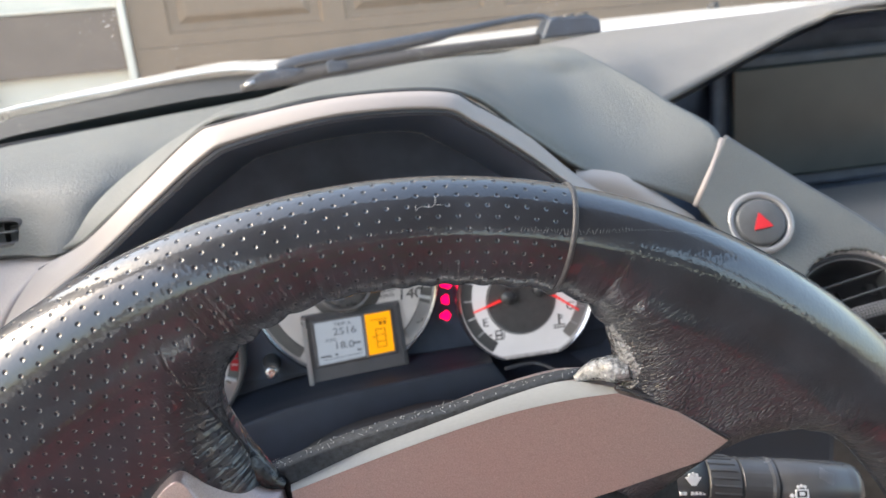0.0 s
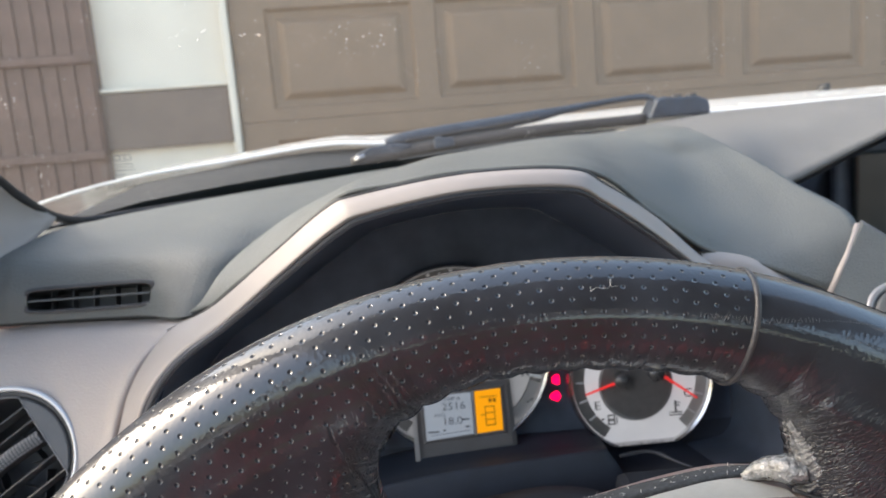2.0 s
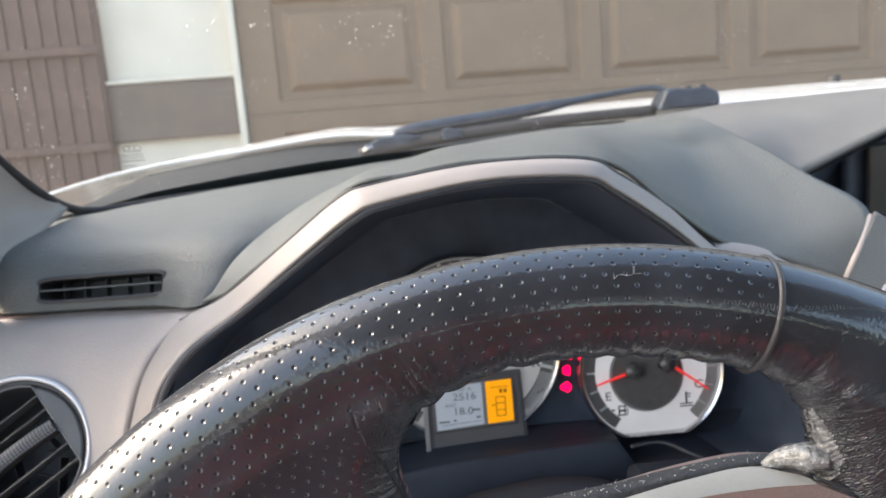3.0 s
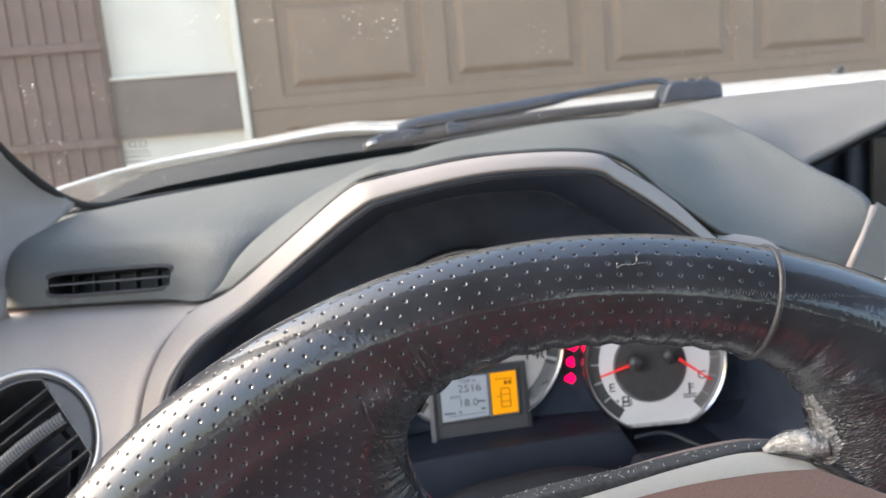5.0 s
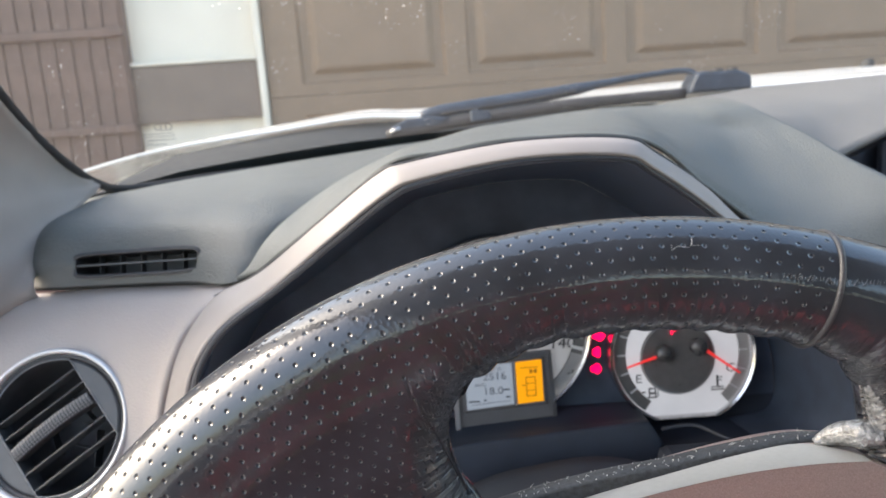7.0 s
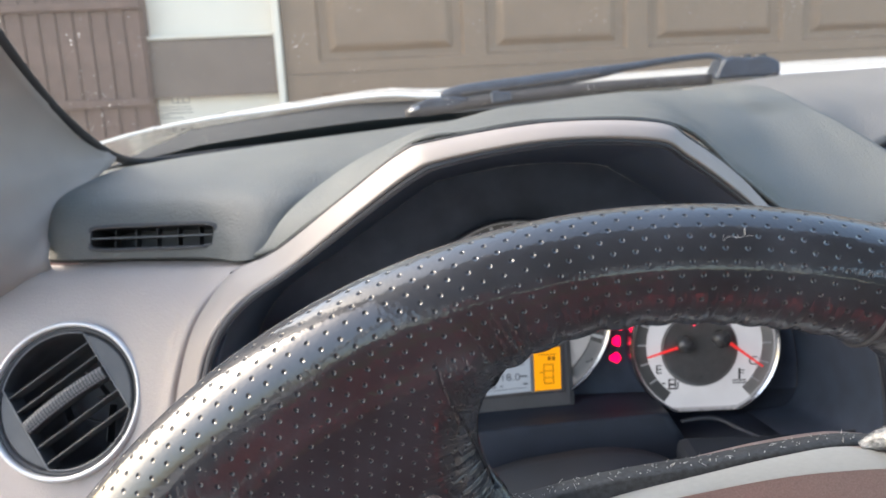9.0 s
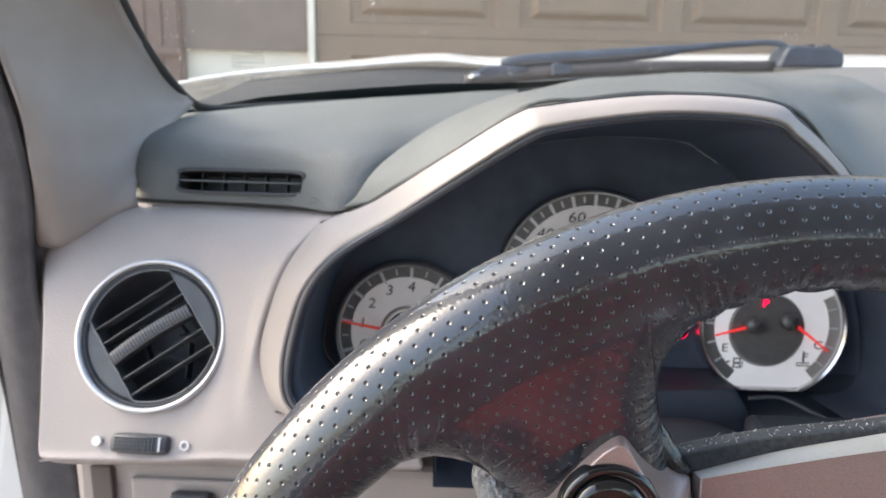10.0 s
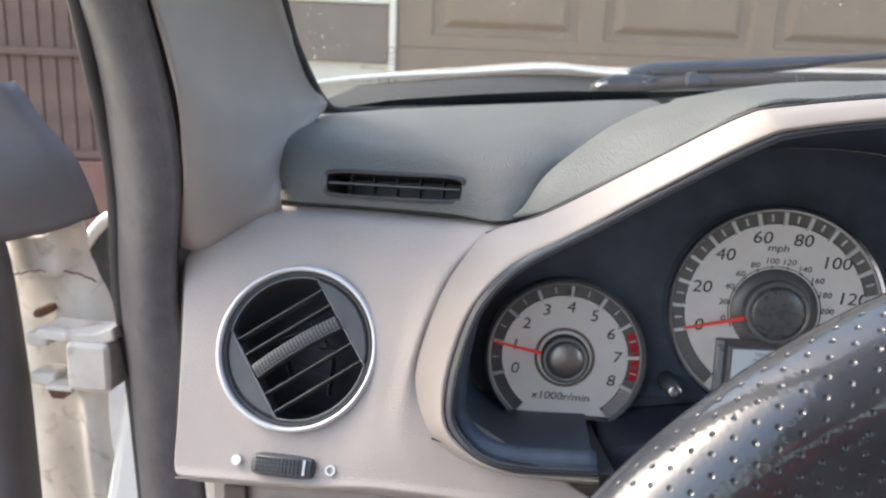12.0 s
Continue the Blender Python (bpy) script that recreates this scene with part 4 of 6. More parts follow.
part("shelf_edge", sweep(spline([(0.1376, 0.43, 1.0351), (0.1643, 0.43, 1.0374), (0.1935, 0.43, 1.0403)], 16), 0.0011, 8), M_LIP, dash, smooth=True)
# lower dash
bevel(part("lower_panel", box((-0.352, 0.435, 0.62), (-0.06, 0.46, 0.988)), M_FASCIA, dash, "taupe lower dash panel"), 0.006)
# A thin raised strip in shade colour stands for the gap.
bevel(part("panel_gap", box((-0.338, 0.430, 0.62), (-0.324, 0.4345, 0.985)), M_GAP, dash, "strip painted in the brown shade of the gap beside the panel"), 0.001)
bevel(part("access_panel", box((-0.312, 0.4305, 0.62), (-0.205, 0.4345, 0.977)), M_FASCIA, dash, "taupe cover round the switch"), 0.003, 3)
bevel(part("switch_blank", box((-0.284, 0.422, 0.93), (-0.256, 0.4300, 0.972)), M_BLACK, dash, "black switch in the lower panel"), 0.004)
# driver's panel right of the wheel
rp = [
    [(0.216, 0.437, 1.139), (0.247, 0.459, 1.175)],
    [(0.232, 0.418, 1.108), (0.285, 0.442, 1.145)],
    [(0.24, 0.388, 1.055), (0.338, 0.414, 1.102)],
    [(0.24, 0.36, 0.99), (0.40, 0.38, 1.03)],
]
bm = sheet(rp, 60, 120)
vent_r = Vector((0.3025, 0.4, 1.0616))
doomed = [f for f in bm.faces if (f.calc_center_median() - vent_r).length < 0.043 or (f.calc_center_median().z < 1.040 and f.calc_center_median().x < 0.285)]
bmesh.ops.delete(bm, geom=doomed, context="FACES")
thick(part("switch_panel", bm, M_PAD, dash, "dark grey switch panel", smooth=True), 0.004, -1)
bevel(part("under_dash", box((0.08, 0.405, 0.80), (0.300, 0.440, 1.036)), M_SHROUD, dash, "dark panel behind the stalk"), 0.006)
part("panel_moulding", sweep([(0.2155, 0.4345, 1.139), (0.231, 0.4455, 1.157), (0.2455, 0.4575, 1.175)], 0.0022, 8), M_BEZEL, dash, smooth=True)
part("panel_edge", sweep(spline([(0.2465, 0.458, 1.176), (0.285, 0.441, 1.146), (0.338, 0.413, 1.103), (0.40, 0.379, 1.031)], 20), 0.0025, 8), M_VENT, dash, smooth=True)
bevel(part("middle_shelf", box((0.33, 0.42, 1.065), (0.75, 0.66, 1.083)), M_VENT, dash, "dark shelf under the display"), 0.005)

display = thing("display_screen", pose(0.53, 0.675, 1.150, 90), "switched-off dark centre display", "display")
bevel(part("screen_glass", box((-0.16, -0.055, -0.004), (0.16, 0.055, 0.004)), M_DISPLAY, display), 0.003)
bevel(part("screen_frame", box((-0.175, -0.068, -0.015), (0.175, 0.066, -0.0045)), M_CLUSTER, display), 0.004)

# ---------------------------------------------------------------- steering wheel
wheel = thing("steering_wheel", FRAME_W, "black leather-wrapped steering wheel, perforated on the top, shiny with wear", "steering wheel")
RIM, TUBE = 0.1815, 0.0148
INNER = [(0, 0.1667), (30, 0.1667), (37, 0.1661), (39.8, 0.1643), (42.5, 0.159), (44.8, 0.1503), (45.8, 0.1445), (46.6, 0.134), (47.6, 0.112), (60.4, 0.112), (61.6, 0.139), (62.6, 0.1452), (64.2, 0.1502), (65.7, 0.1561), (67.2, 0.1596), (69.8, 0.1642), (71.9, 0.1658), (76, 0.1667),
         (92, 0.1667), (97, 0.1660), (101, 0.1638), (105, 0.1604), (107.2, 0.1557), (108.4, 0.1512), (109.3, 0.1448), (109.6, 0.1390), (109.75, 0.130), (109.9, 0.112), (129.6, 0.112), (130.0, 0.138), (130.5, 0.150), (131.8, 0.1566), (133.3, 0.1615), (135, 0.1648), (140, 0.1667),
         (205, 0.1667), (215, 0.160), (220, 0.112), (238, 0.112), (243, 0.160), (252, 0.1667), (288, 0.1667), (297, 0.160), (302, 0.112), (320, 0.112), (325, 0.160), (335, 0.1667), (360, 0.1667)]
INNER_A, INNER_R = [a for a, r in INNER], [r for a, r in INNER]
edge_pts = []
for (a0, r0), (a1, r1) in zip(INNER, INNER[1:]):
    r0, r1 = (0.07 if r0 < 0.125 else r0), (0.07 if r1 < 0.125 else r1)
    if r0 == r1 == 0.07:
        continue
    steps = max(2, int(max(abs(r1 - r0) / 0.0006, (a1 - a0) / 0.2)))
    edge_pts += [(a0 + (a1 - a0) * k / steps, r0 + (r1 - r0) * k / steps) for k in range(steps)]
EDGE_XY = np.array([(r * math.cos(radians(a)), r * math.sin(radians(a))) for a, r in edge_pts])
EDGE_S = np.concatenate([[0], np.cumsum(np.linalg.norm(np.diff(EDGE_XY, axis=0), axis=1))])


def rim_ring(deg):
    """The closed outline of the leather at an angle: points of (distance from the axis, height, way round, place along the opening's edge, depth from it)."""
    rho = float(np.interp(deg % 360, INNER_A, INNER_R))
    if 64 < deg < 106:
        rho += 0.0007 - 0.0012 * abs(math.sin(radians(deg * 64 + 40 * math.sin(radians(deg * 17))))) ** 0.8
    flat, roll = 0.0120, 0.0125
    e = RIM - rho
    out = [(RIM + TUBE * math.cos(a), TUBE * math.sin(a)) for a in (math.pi * (k / 16 - 0.5) for k in range(17))]
    n = 40
    rr = np.array([RIM - e * math.sin(math.pi / 2 * k / n) for k in range(1, n)])
    xy = np.stack([rr * math.cos(radians(deg)), rr * math.sin(radians(deg))], 1)
    gap = np.linalg.norm(xy[:, None, :] - EDGE_XY[None], axis=2)
    near = gap.argmin(axis=1)
    depth = gap.min(axis=1)
    reach = min(max(e, TUBE), 0.021)
    ring = TUBE * np.sqrt(np.maximum(0, 1 - ((RIM - rr) / reach) ** 2))
    wide, fall = min(1.0, max(0.0, (e - 0.016) / 0.009)), np.clip((RIM - rr) / 0.016, 0, 1)
    wide, fall = wide * wide * (3 - 2 * wide), fall * fall * (3 - 2 * fall)
    drop = -0.5 * np.maximum(0, 0.1667 - rr)
    swell = flat - (0.36 if 100 < deg < 140 else 0.06) * drop
    spoke = swell * np.sqrt(np.maximum(0, 1 - (1 - np.clip(depth / roll, 0, 1)) ** 2)) * wide * fall
    h = (ring ** 4 + spoke ** 4) ** 0.25
    end_drop = -0.5 * max(0, 0.1667 - rho)
    plain = min(1.0, max(0.0, (0.0200 - e) / 0.0045))
    inner = list(zip(rr, h, drop, EDGE_S[near], depth + 0.008 * plain))
    pts = [(x, z, 0.0, 1.0) for x, z in out]
    pts += [(x, d + z, s_, g) for x, z, d, s_, g in inner]
    pts += [(rho, end_drop, inner[-1][3], 0.0)]
    pts += [(x, d - z, s_, g) for x, z, d, s_, g in inner[::-1]]
    return pts


def rim_cover(a0, a1, fine=0.25):
    bm = bmesh.new()
    cover, edge = bm.loops.layers.uv.new("cover"), bm.loops.layers.uv.new("edge")
    n = int((a1 - a0) / fine)
    rings, tags = [], {}
    for k in range(n + 1):
        deg = a0 + (a1 - a0) * k / n
        c, s = math.cos(radians(deg)), math.sin(radians(deg))
        sec = rim_ring(deg)
        acc, ring = 0.0, []
        for i, (x, h, s_, g) in enumerate(sec):
            if i:
                acc += math.hypot(x - sec[i - 1][0], h - sec[i - 1][1])
            v = bm.verts.new((x * c, x * s, h))
            tags[v] = (RIM * radians(deg), acc, s_, g)
            ring.append(v)
        rings.append((ring, acc + math.hypot(sec[0][0] - sec[-1][0], sec[0][1] - sec[-1][1])))
    for (a, la), (b, lb) in zip(rings, rings[1:]):
        m = len(a)
        for i in range(m):
            j = (i + 1) % m
            f = bm.faces.new((a[i], b[i], b[j], a[j]))
            f.smooth = True
            spread = [tags[loop.vert][2] for loop in f.loops]
            torn = max(spread) - min(spread) > 0.012
            for loop in f.loops:
                u, v, s_, g = tags[loop.vert]
                if torn:
                    s_, g = 0.0, 0.03
                if j == 0 and loop.vert in (a[0], b[0]):
                    v = la if loop.vert is a[0] else lb
                loop[cover].uv, loop[edge].uv = (u, v), (s_, g)
    bm.normal_update()
    return bm


part("perforated_cover", rim_cover(74.3, 200), M_LEATHER_P, wheel, "perforated black leather with dimples")
part("smooth_cover", rim_cover(-20, 74.0), M_LEATHER_S, wheel, "smooth creased black leather")
part("lower_cover", rim_cover(200.2, 339.8, 1.0), M_LEATHER_S, wheel)
sa = 74.15
seam_pts = [(x * math.cos(radians(sa)), x * math.sin(radians(sa)), h) for x, h, s_, g in rim_ring(sa)]
part("seam", sweep(seam_pts + seam_pts[:1], 0.0008, 8, up=(-math.sin(radians(sa)), math.cos(radians(sa)), 0), caps=False), M_THREAD, wheel, "raised stitched seam", smooth=True)


marks = bmesh.new()
rng = random.Random(3)
for k in range(64):
    deg = 78.6 - 0.27 * k - 0.1 * rng.random()
    half = (0.9 + 2.6 * rng.random()) * (1.0 if k < 26 else max(0.15, 1 - (k - 26) / 26))
    al = float(np.interp(deg, [61, 64, 72.5, 75, 78.6], [38, 48, 77, 81.5, 84])) + rng.uniform(-0.6, 0.6)
    skew = rng.uniform(-0.12, 0.12)
    quad = []
    for da, dd in ((-half, -0.02 - skew), (-half, 0.02 - skew), (half, 0.02 + skew), (half, -0.02 + skew)):
        r, h = RIM + (TUBE + 0.0001) * math.cos(radians(al + da)), (TUBE + 0.0001) * math.sin(radians(al + da))
        quad.append(marks.verts.new((r * math.cos(radians(deg + dd)), r * math.sin(radians(deg + dd)), h)))
    marks.faces.new(quad)
tagged(part("scuff_marks", marks, M_SCUFF, wheel, "pale scuffs across the leather"), kind="stuff")
curl = []
for k in range(41):
    t = k / 40
    deg, al = 86.9 - 2.2 * t + 0.35 * math.sin(t * 9), 60 + 5 * math.sin(t * 7) + 2.5 * math.sin(t * 17)
    r, h = RIM + (TUBE + 0.0003) * math.cos(radians(al)), (TUBE + 0.0003) * math.sin(radians(al))
    curl.append((r * math.cos(radians(deg)), r * math.sin(radians(deg)), h))
part("lint_thread", sweep(curl, 0.00004, 6), M_LINT, wheel, "pale curled thread of lint")


def shell(rings, close=True):
    """A closed form through rings of points, capped at the last one."""
    bm = bmesh.new()
    vs = [[bm.verts.new(p) for p in r] for r in rings]
    for a, b in zip(vs, vs[1:]):
        for i in range(len(a)):
            bm.faces.new((a[i], a[(i + 1) % len(a)], b[(i + 1) % len(a)], b[i]))
    bm.faces.new(vs[-1])
    bm.faces.new(vs[0][::-1])
    bmesh.ops.recalc_face_normals(bm, faces=bm.faces)
    return bm


def rounded(base_h, outer, inner, soft=0.12):
    """Rings for a shell with softened edges: side, shoulder, top edge."""
    mixed = [[tuple(Vector(a).lerp(Vector(b), f)) for a, b in zip(outer, inner)] for f in (soft, 1 - soft)]
    mid = sum((Vector(p) for p in inner), Vector()) / len(inner)
    below = [(x, y, z - 0.0008) for x, y, z in outer]
    inset = [[tuple(Vector(p).lerp(mid, f)) for p in inner] for f in (0.012, 0.03)]
    return [[(x, y, base_h) for x, y, z in outer], below, outer, mixed[0], mixed[1], inner, inset[0], inset[1]]


# spoke trim: a top facet that tapers to the peak, its sky sheen painted pale, over a broad bronze face
back_edge = [(-0.0341, 0.1098, -0.0155), (-0.0105, 0.1168, -0.0155), (0.0130, 0.1220, -0.0155), (0.0337, 0.1262, -0.0155), (0.0515, 0.1284, -0.0150), (0.0630, 0.1276, -0.0045)]
face_edge = [(-0.0335, 0.1100, -0.010), (-0.0129, 0.1155, -0.008), (0.0114, 0.1214, -0.006), (0.0307, 0.1252, -0.004), (0.0490, 0.1271, -0.0015), (0.0628, 0.1274, 0.001)]
rim_r = [(0.0798, 0.1200), (0.0940, 0.1093), (0.0854, 0.1040), (0.0608, 0.0985), (0.0, 0.086), (-0.0335, 0.080)]
tb, tf = spline(back_edge, 30), spline(face_edge, 30)
outer = [(p.x, p.y, p.z) for p in tb] + [(x, y, -0.0091 + 0.105 * x) for x, y in rim_r]
front = [(x, y, -0.0071 + 0.105 * x) for x, y in [(p.x, p.y) for p in tf] + [(x - 0.0004, y) for x, y in rim_r]]
part("trim_panel", shell(rounded(-0.030, outer, front)), M_TRIM, wheel, "bronze-silver satin spoke trim, sky sheen painted along its top edge", smooth=True)
part("trim_edge", sheet([[p + Vector((0, 0.0003, -0.0002)) for p in tb], [Vector((p.x, p.y + 0.0002, -0.0066 + 0.105 * p.x)) for p in tf]], 60, 4), M_EDGESHEEN, wheel, "top edge of the trim, sky sheen painted pale", smooth=True)
part("trim_gap", sweep(spline([(0.0632, 0.1286, -0.0022), (0.0720, 0.1248, -0.0010), (0.0803, 0.1203, 0.0000), (0.0880, 0.1148, 0.0008), (0.0946, 0.1093, 0.0014)], 24), 0.0005, 8), M_BLACK, wheel, smooth=True)
# button surround: rounded peak, a ridge, and a side facet down to the spoke trim
pod_out = spline([(-0.088, 0.092, -0.005), (-0.0800, 0.1060, -0.003), (-0.0725, 0.1165, -0.001), (-0.0663, 0.1233, 0.000), (-0.0618, 0.1268, 0.001), (-0.0590, 0.1274, 0.001), (-0.0566, 0.1258, -0.001), (-0.0525, 0.1215, -0.005), (-0.0455, 0.1150, -0.010), (-0.0405, 0.1112, -0.0115), (-0.0362, 0.1098, -0.0115)], 44)
pod_in = spline([(-0.085, 0.092, 0.001), (-0.0775, 0.1055, 0.0030), (-0.0705, 0.1152, 0.0045), (-0.0650, 0.1215, 0.0055), (-0.0614, 0.1243, 0.0060), (-0.0594, 0.1246, 0.0062), (-0.0578, 0.1232, 0.0064), (-0.0553, 0.1190, 0.0068), (-0.0515, 0.1130, 0.0072), (-0.0490, 0.1080, 0.0072), (-0.0470, 0.1030, 0.0070)], 44)
pod_base = [(-0.0345, 0.095, -0.0115), (-0.040, 0.080, -0.010), (-0.070, 0.078, -0.004)]
pod_face = [(-0.0455, 0.095, 0.0068), (-0.048, 0.084, 0.006), (-0.070, 0.082, 0.003)]
ring_o = [tuple(p) for p in pod_out] + pod_base
ring_i = [(p[0], p[1], 0.0119 + 0.085 * (p[0] + 0.0015)) for p in [tuple(q) for q in pod_in] + pod_face]
part("trim_pod", shell(rounded(-0.030, ring_o, ring_i)), M_TRIM, wheel, "bronze satin button surround", smooth=True)
BC = (-0.0622, 0.1064)
button = part("button_ring", revolve([(0.0138, 0.004), (0.0136, 0.0078), (0.0122, 0.0092), (0.0106, 0.0070)], 48, BC), M_GLOSS, wheel, "glossy black button ring", smooth=True)
part("button_cap", revolve([(0.0105, 0.006), (0.0104, 0.0084), (0.0085, 0.0100), (0.0050, 0.0092), (0.0001, 0.0086)], 48, BC), M_GLOSS, button, "glossy black button", smooth=True)
# dusty strip of the hub shell behind the trim's top edge
strip_pts = [(-0.0410, 0.1135), (-0.0350, 0.1158), (-0.0190, 0.1196), (-0.0020, 0.1226), (0.0144, 0.1246), (0.0300, 0.1272), (0.0510, 0.1297), (0.064, 0.1292)]
st = spline([(x, y, 0) for x, y in strip_pts], 40)
hub_low = [(0.085, 0.10), (0.085, 0.02), (0.07, -0.06), (0.03, -0.09), (-0.03, -0.09), (-0.07, -0.06), (-0.085, 0.02), (-0.075, 0.09)]
hub_rings = [[(p.x, p.y - d, h) for p in st] + [(x, y, h) for x, y in hub_low] for d, h in ((0.012, -0.045), (0.0060, -0.034), (0.0020, -0.0272), (0.0004, -0.0250), (0.0, -0.0228), (0.0001, -0.0195), (0.0008, -0.0164))]
part("hub_body", shell(hub_rings), M_HUB, wheel, "dusty black hub shell", smooth=True)
rng = random.Random(7)
lint = bmesh.new()
for k in range(140):
    p = st[rng.randrange(2, 38)]
    y = p.y + 0.0001
    h = -0.0242 + rng.random() * 0.0072
    L, a = rng.choice((0.00015, 0.0002, 0.00025, 0.0003, 0.0006, 0.0011)), rng.random() * 3
    m = Matrix.Translation((p.x + rng.uniform(-0.002, 0.002), y, h)) @ Matrix.Rotation(a, 4, "Z") @ Matrix.Diagonal((L, 0.00008 if L > 0.0005 else L * 0.7, 0.0001, 1))
    bmesh.ops.create_icosphere(lint, subdivisions=1, radius=1.0, matrix=m)
tagged(part("lint", lint, M_LINT, wheel, "specks of pale dust and lint"), kind="stuff")
bevel(part("airbag_cover", prism(oval(0, 0.015, 0.075, 0.066, 0, 40, 2.8), -0.03, 0.004, 0.02, 0.012), M_PAD, wheel, "dark grey airbag cover"), 0.006, 3)
part("column_shroud", sweep([(0, 0.010, -0.04), (0, -0.012, -0.12), (0, -0.025, -0.25)], [0.05, 0.056, 0.06], 28), M_SHROUD, wheel, smooth=True)
shroud_top = [[(x, y + 0.010 * (x / 0.075) - 0.020 * abs(x / 0.075) ** 3, h) for x in (-0.085, -0.06, -0.03, 0.0, 0.03, 0.06, 0.085)] for y, h in ((-0.010, -0.095), (0.018, -0.105), (0.034, -0.130), (0.046, -0.180), (0.050, -0.255))]
thick(part("shroud_top", sheet(shroud_top, 30, 24), M_SHROUD, wheel, "dark grained top of the column shroud", smooth=True), 0.002, -1)


def fold(name, path, radii, seed, mat, label):
    """A puckered, tapering roll of leather."""
    pts = spline(path, 60)
    rad = [float(np.interp(k / 60, np.linspace(0, 1, len(radii)), radii)) for k in range(61)]
    bm = sweep(pts, rad, 40, up=(0, 0, 1))
    bm.normal_update()
    bm.verts.ensure_lookup_table()
    for i, v in enumerate(bm.verts):
        p, a = v.co * 420 + Vector((seed, 0, 0)), 2 * math.pi * (i % 40) / 40
        pleat = rad[min(i // 40, 60)] * 0.04 * math.sin(15 * a + 4 * noise.noise(p * 0.35))
        v.co += v.normal * (pleat + 0.00025 * noise.noise(p * 0.4) + 0.00012 * noise.noise(p * 1.3))
    return part(name, bm, mat, wheel, label, smooth=True)


fold("leather_fold", [(0.0548, 0.1288, -0.0145), (0.0580, 0.1306, -0.0132), (0.0612, 0.1320, -0.0108), (0.0648, 0.1328, -0.0065), (0.0688, 0.1330, -0.0035)], [0.0014, 0.0026, 0.0034, 0.0042, 0.0034], 1.0, M_WORN, "worn silvery bunched leather")


def worn_edge(d0, d1, n=150, m=14):
    """The rubbed edge of the leather, drawn into fine pleats that fan out from the opening."""
    rows = []
    for k in range(n + 1):
        f = k / n
        deg = d0 + (d1 - d0) * f
        front = [(x, h) for x, h, s_, g in rim_ring(deg)[17:57]][::-1]
        rho = front[0][0]
        wide = (0.0078 * (1 - f) ** 0.9 + 0.0010) * (0.85 + 0.3 * noise.noise(Vector((deg * 5.0, 0, 0))))
        row = []
        for i in range(m + 1):
            q = i / m
            x = rho + wide * q - 0.0004 * (1 - q)
            h = float(np.interp(x, [a for a, b in front], [b for a, b in front]))
            fan = math.sin(2 * math.pi * deg / 0.42 + 5.0 * q + 3 * noise.noise(Vector((deg * 1.7, q * 2.0, 4.0))))
            ruck = noise.noise(Vector((deg * 2.6, q * 2.5, 9.0)))
            h += 0.0006 * (1 - q) ** 0.5 + (0.00028 * fan + 0.0009 * max(0.0, ruck) * (1 - f)) * (1 - q * q) - 0.0003 * q ** 4
            row.append((x * math.cos(radians(deg)), x * math.sin(radians(deg)), h))
        rows.append(row)
    bm = bmesh.new()
    vs = [[bm.verts.new(c) for c in row] for row in rows]
    for a, b in zip(vs, vs[1:]):
        for i in range(m):
            bm.faces.new((a[i], a[i + 1], b[i + 1], b[i]))
    bm.normal_update()
    return bm


thick(part("worn_edge", worn_edge(61.3, 67.0), M_WORN, wheel, "worn silvery pleated leather edge", smooth=True), 0.0006, 0)
fold("leather_fold", [(-0.0935, 0.1150, -0.0110), (-0.0930, 0.1080, -0.0130), (-0.0895, 0.1020, -0.0120), (-0.0840, 0.0960, -0.0120)], [0.0030, 0.0052, 0.0060, 0.005], 9.0, M_WORN, "worn silvery bunched leather")
fold("leather_fold", [(-0.0505, 0.1260, -0.0180), (-0.0455, 0.1185, -0.0172), (-0.0400, 0.1125, -0.0162), (-0.0358, 0.1100, -0.0158)], [0.0046, 0.0050, 0.0038, 0.0018], 5.0, M_FOLD, "puckered black leather edge")

stalk = thing("wiper_stalk", I4, "black wiper stalk with a ribbed collar and white symbols", "control stalk")
SA, SB = Vector((0.060, 0.300, 1.058)), Vector((0.224, 0.280, 1.0295))


def along(t, out=0.0, up=0.0):
    return SA.lerp(SB, t) + Vector((0, -0.92, 0.39)) * out + Vector((0.05, 0.39, 0.92)) * up


part("rod", sweep([along(0), along(0.30), along(0.515)], [0.0085, 0.0105, 0.0118], 32), M_STALK, stalk, smooth=True)
part("collar", sweep([along(0.515), along(0.520), along(0.605), along(0.610)], [0.0112, 0.0124, 0.0124, 0.0114], 40), M_STALK, stalk, "ribbed collar")
for k in range(22):
    a = 2 * math.pi * k / 22
    part("rib", sweep([along(t, 0.0124 * math.cos(a), 0.0124 * math.sin(a)) for t in (0.525, 0.600)], 0.0006, 6), M_STALK, stalk)
part("collar", sweep([along(0.610), along(0.615), along(0.690), along(0.698), along(0.708), along(0.712)], [0.0112, 0.0122, 0.0124, 0.0130, 0.0130, 0.0115], 40), M_STALK, stalk, "smooth turning collar")
part("grip", sweep([along(0.712), along(0.720), along(0.905), along(0.912), along(0.925), along(0.950), along(0.960)], [0.0114, 0.0126, 0.0128, 0.0122, 0.0126, 0.0115, 0.008], 40), M_STALK, stalk, smooth=True)


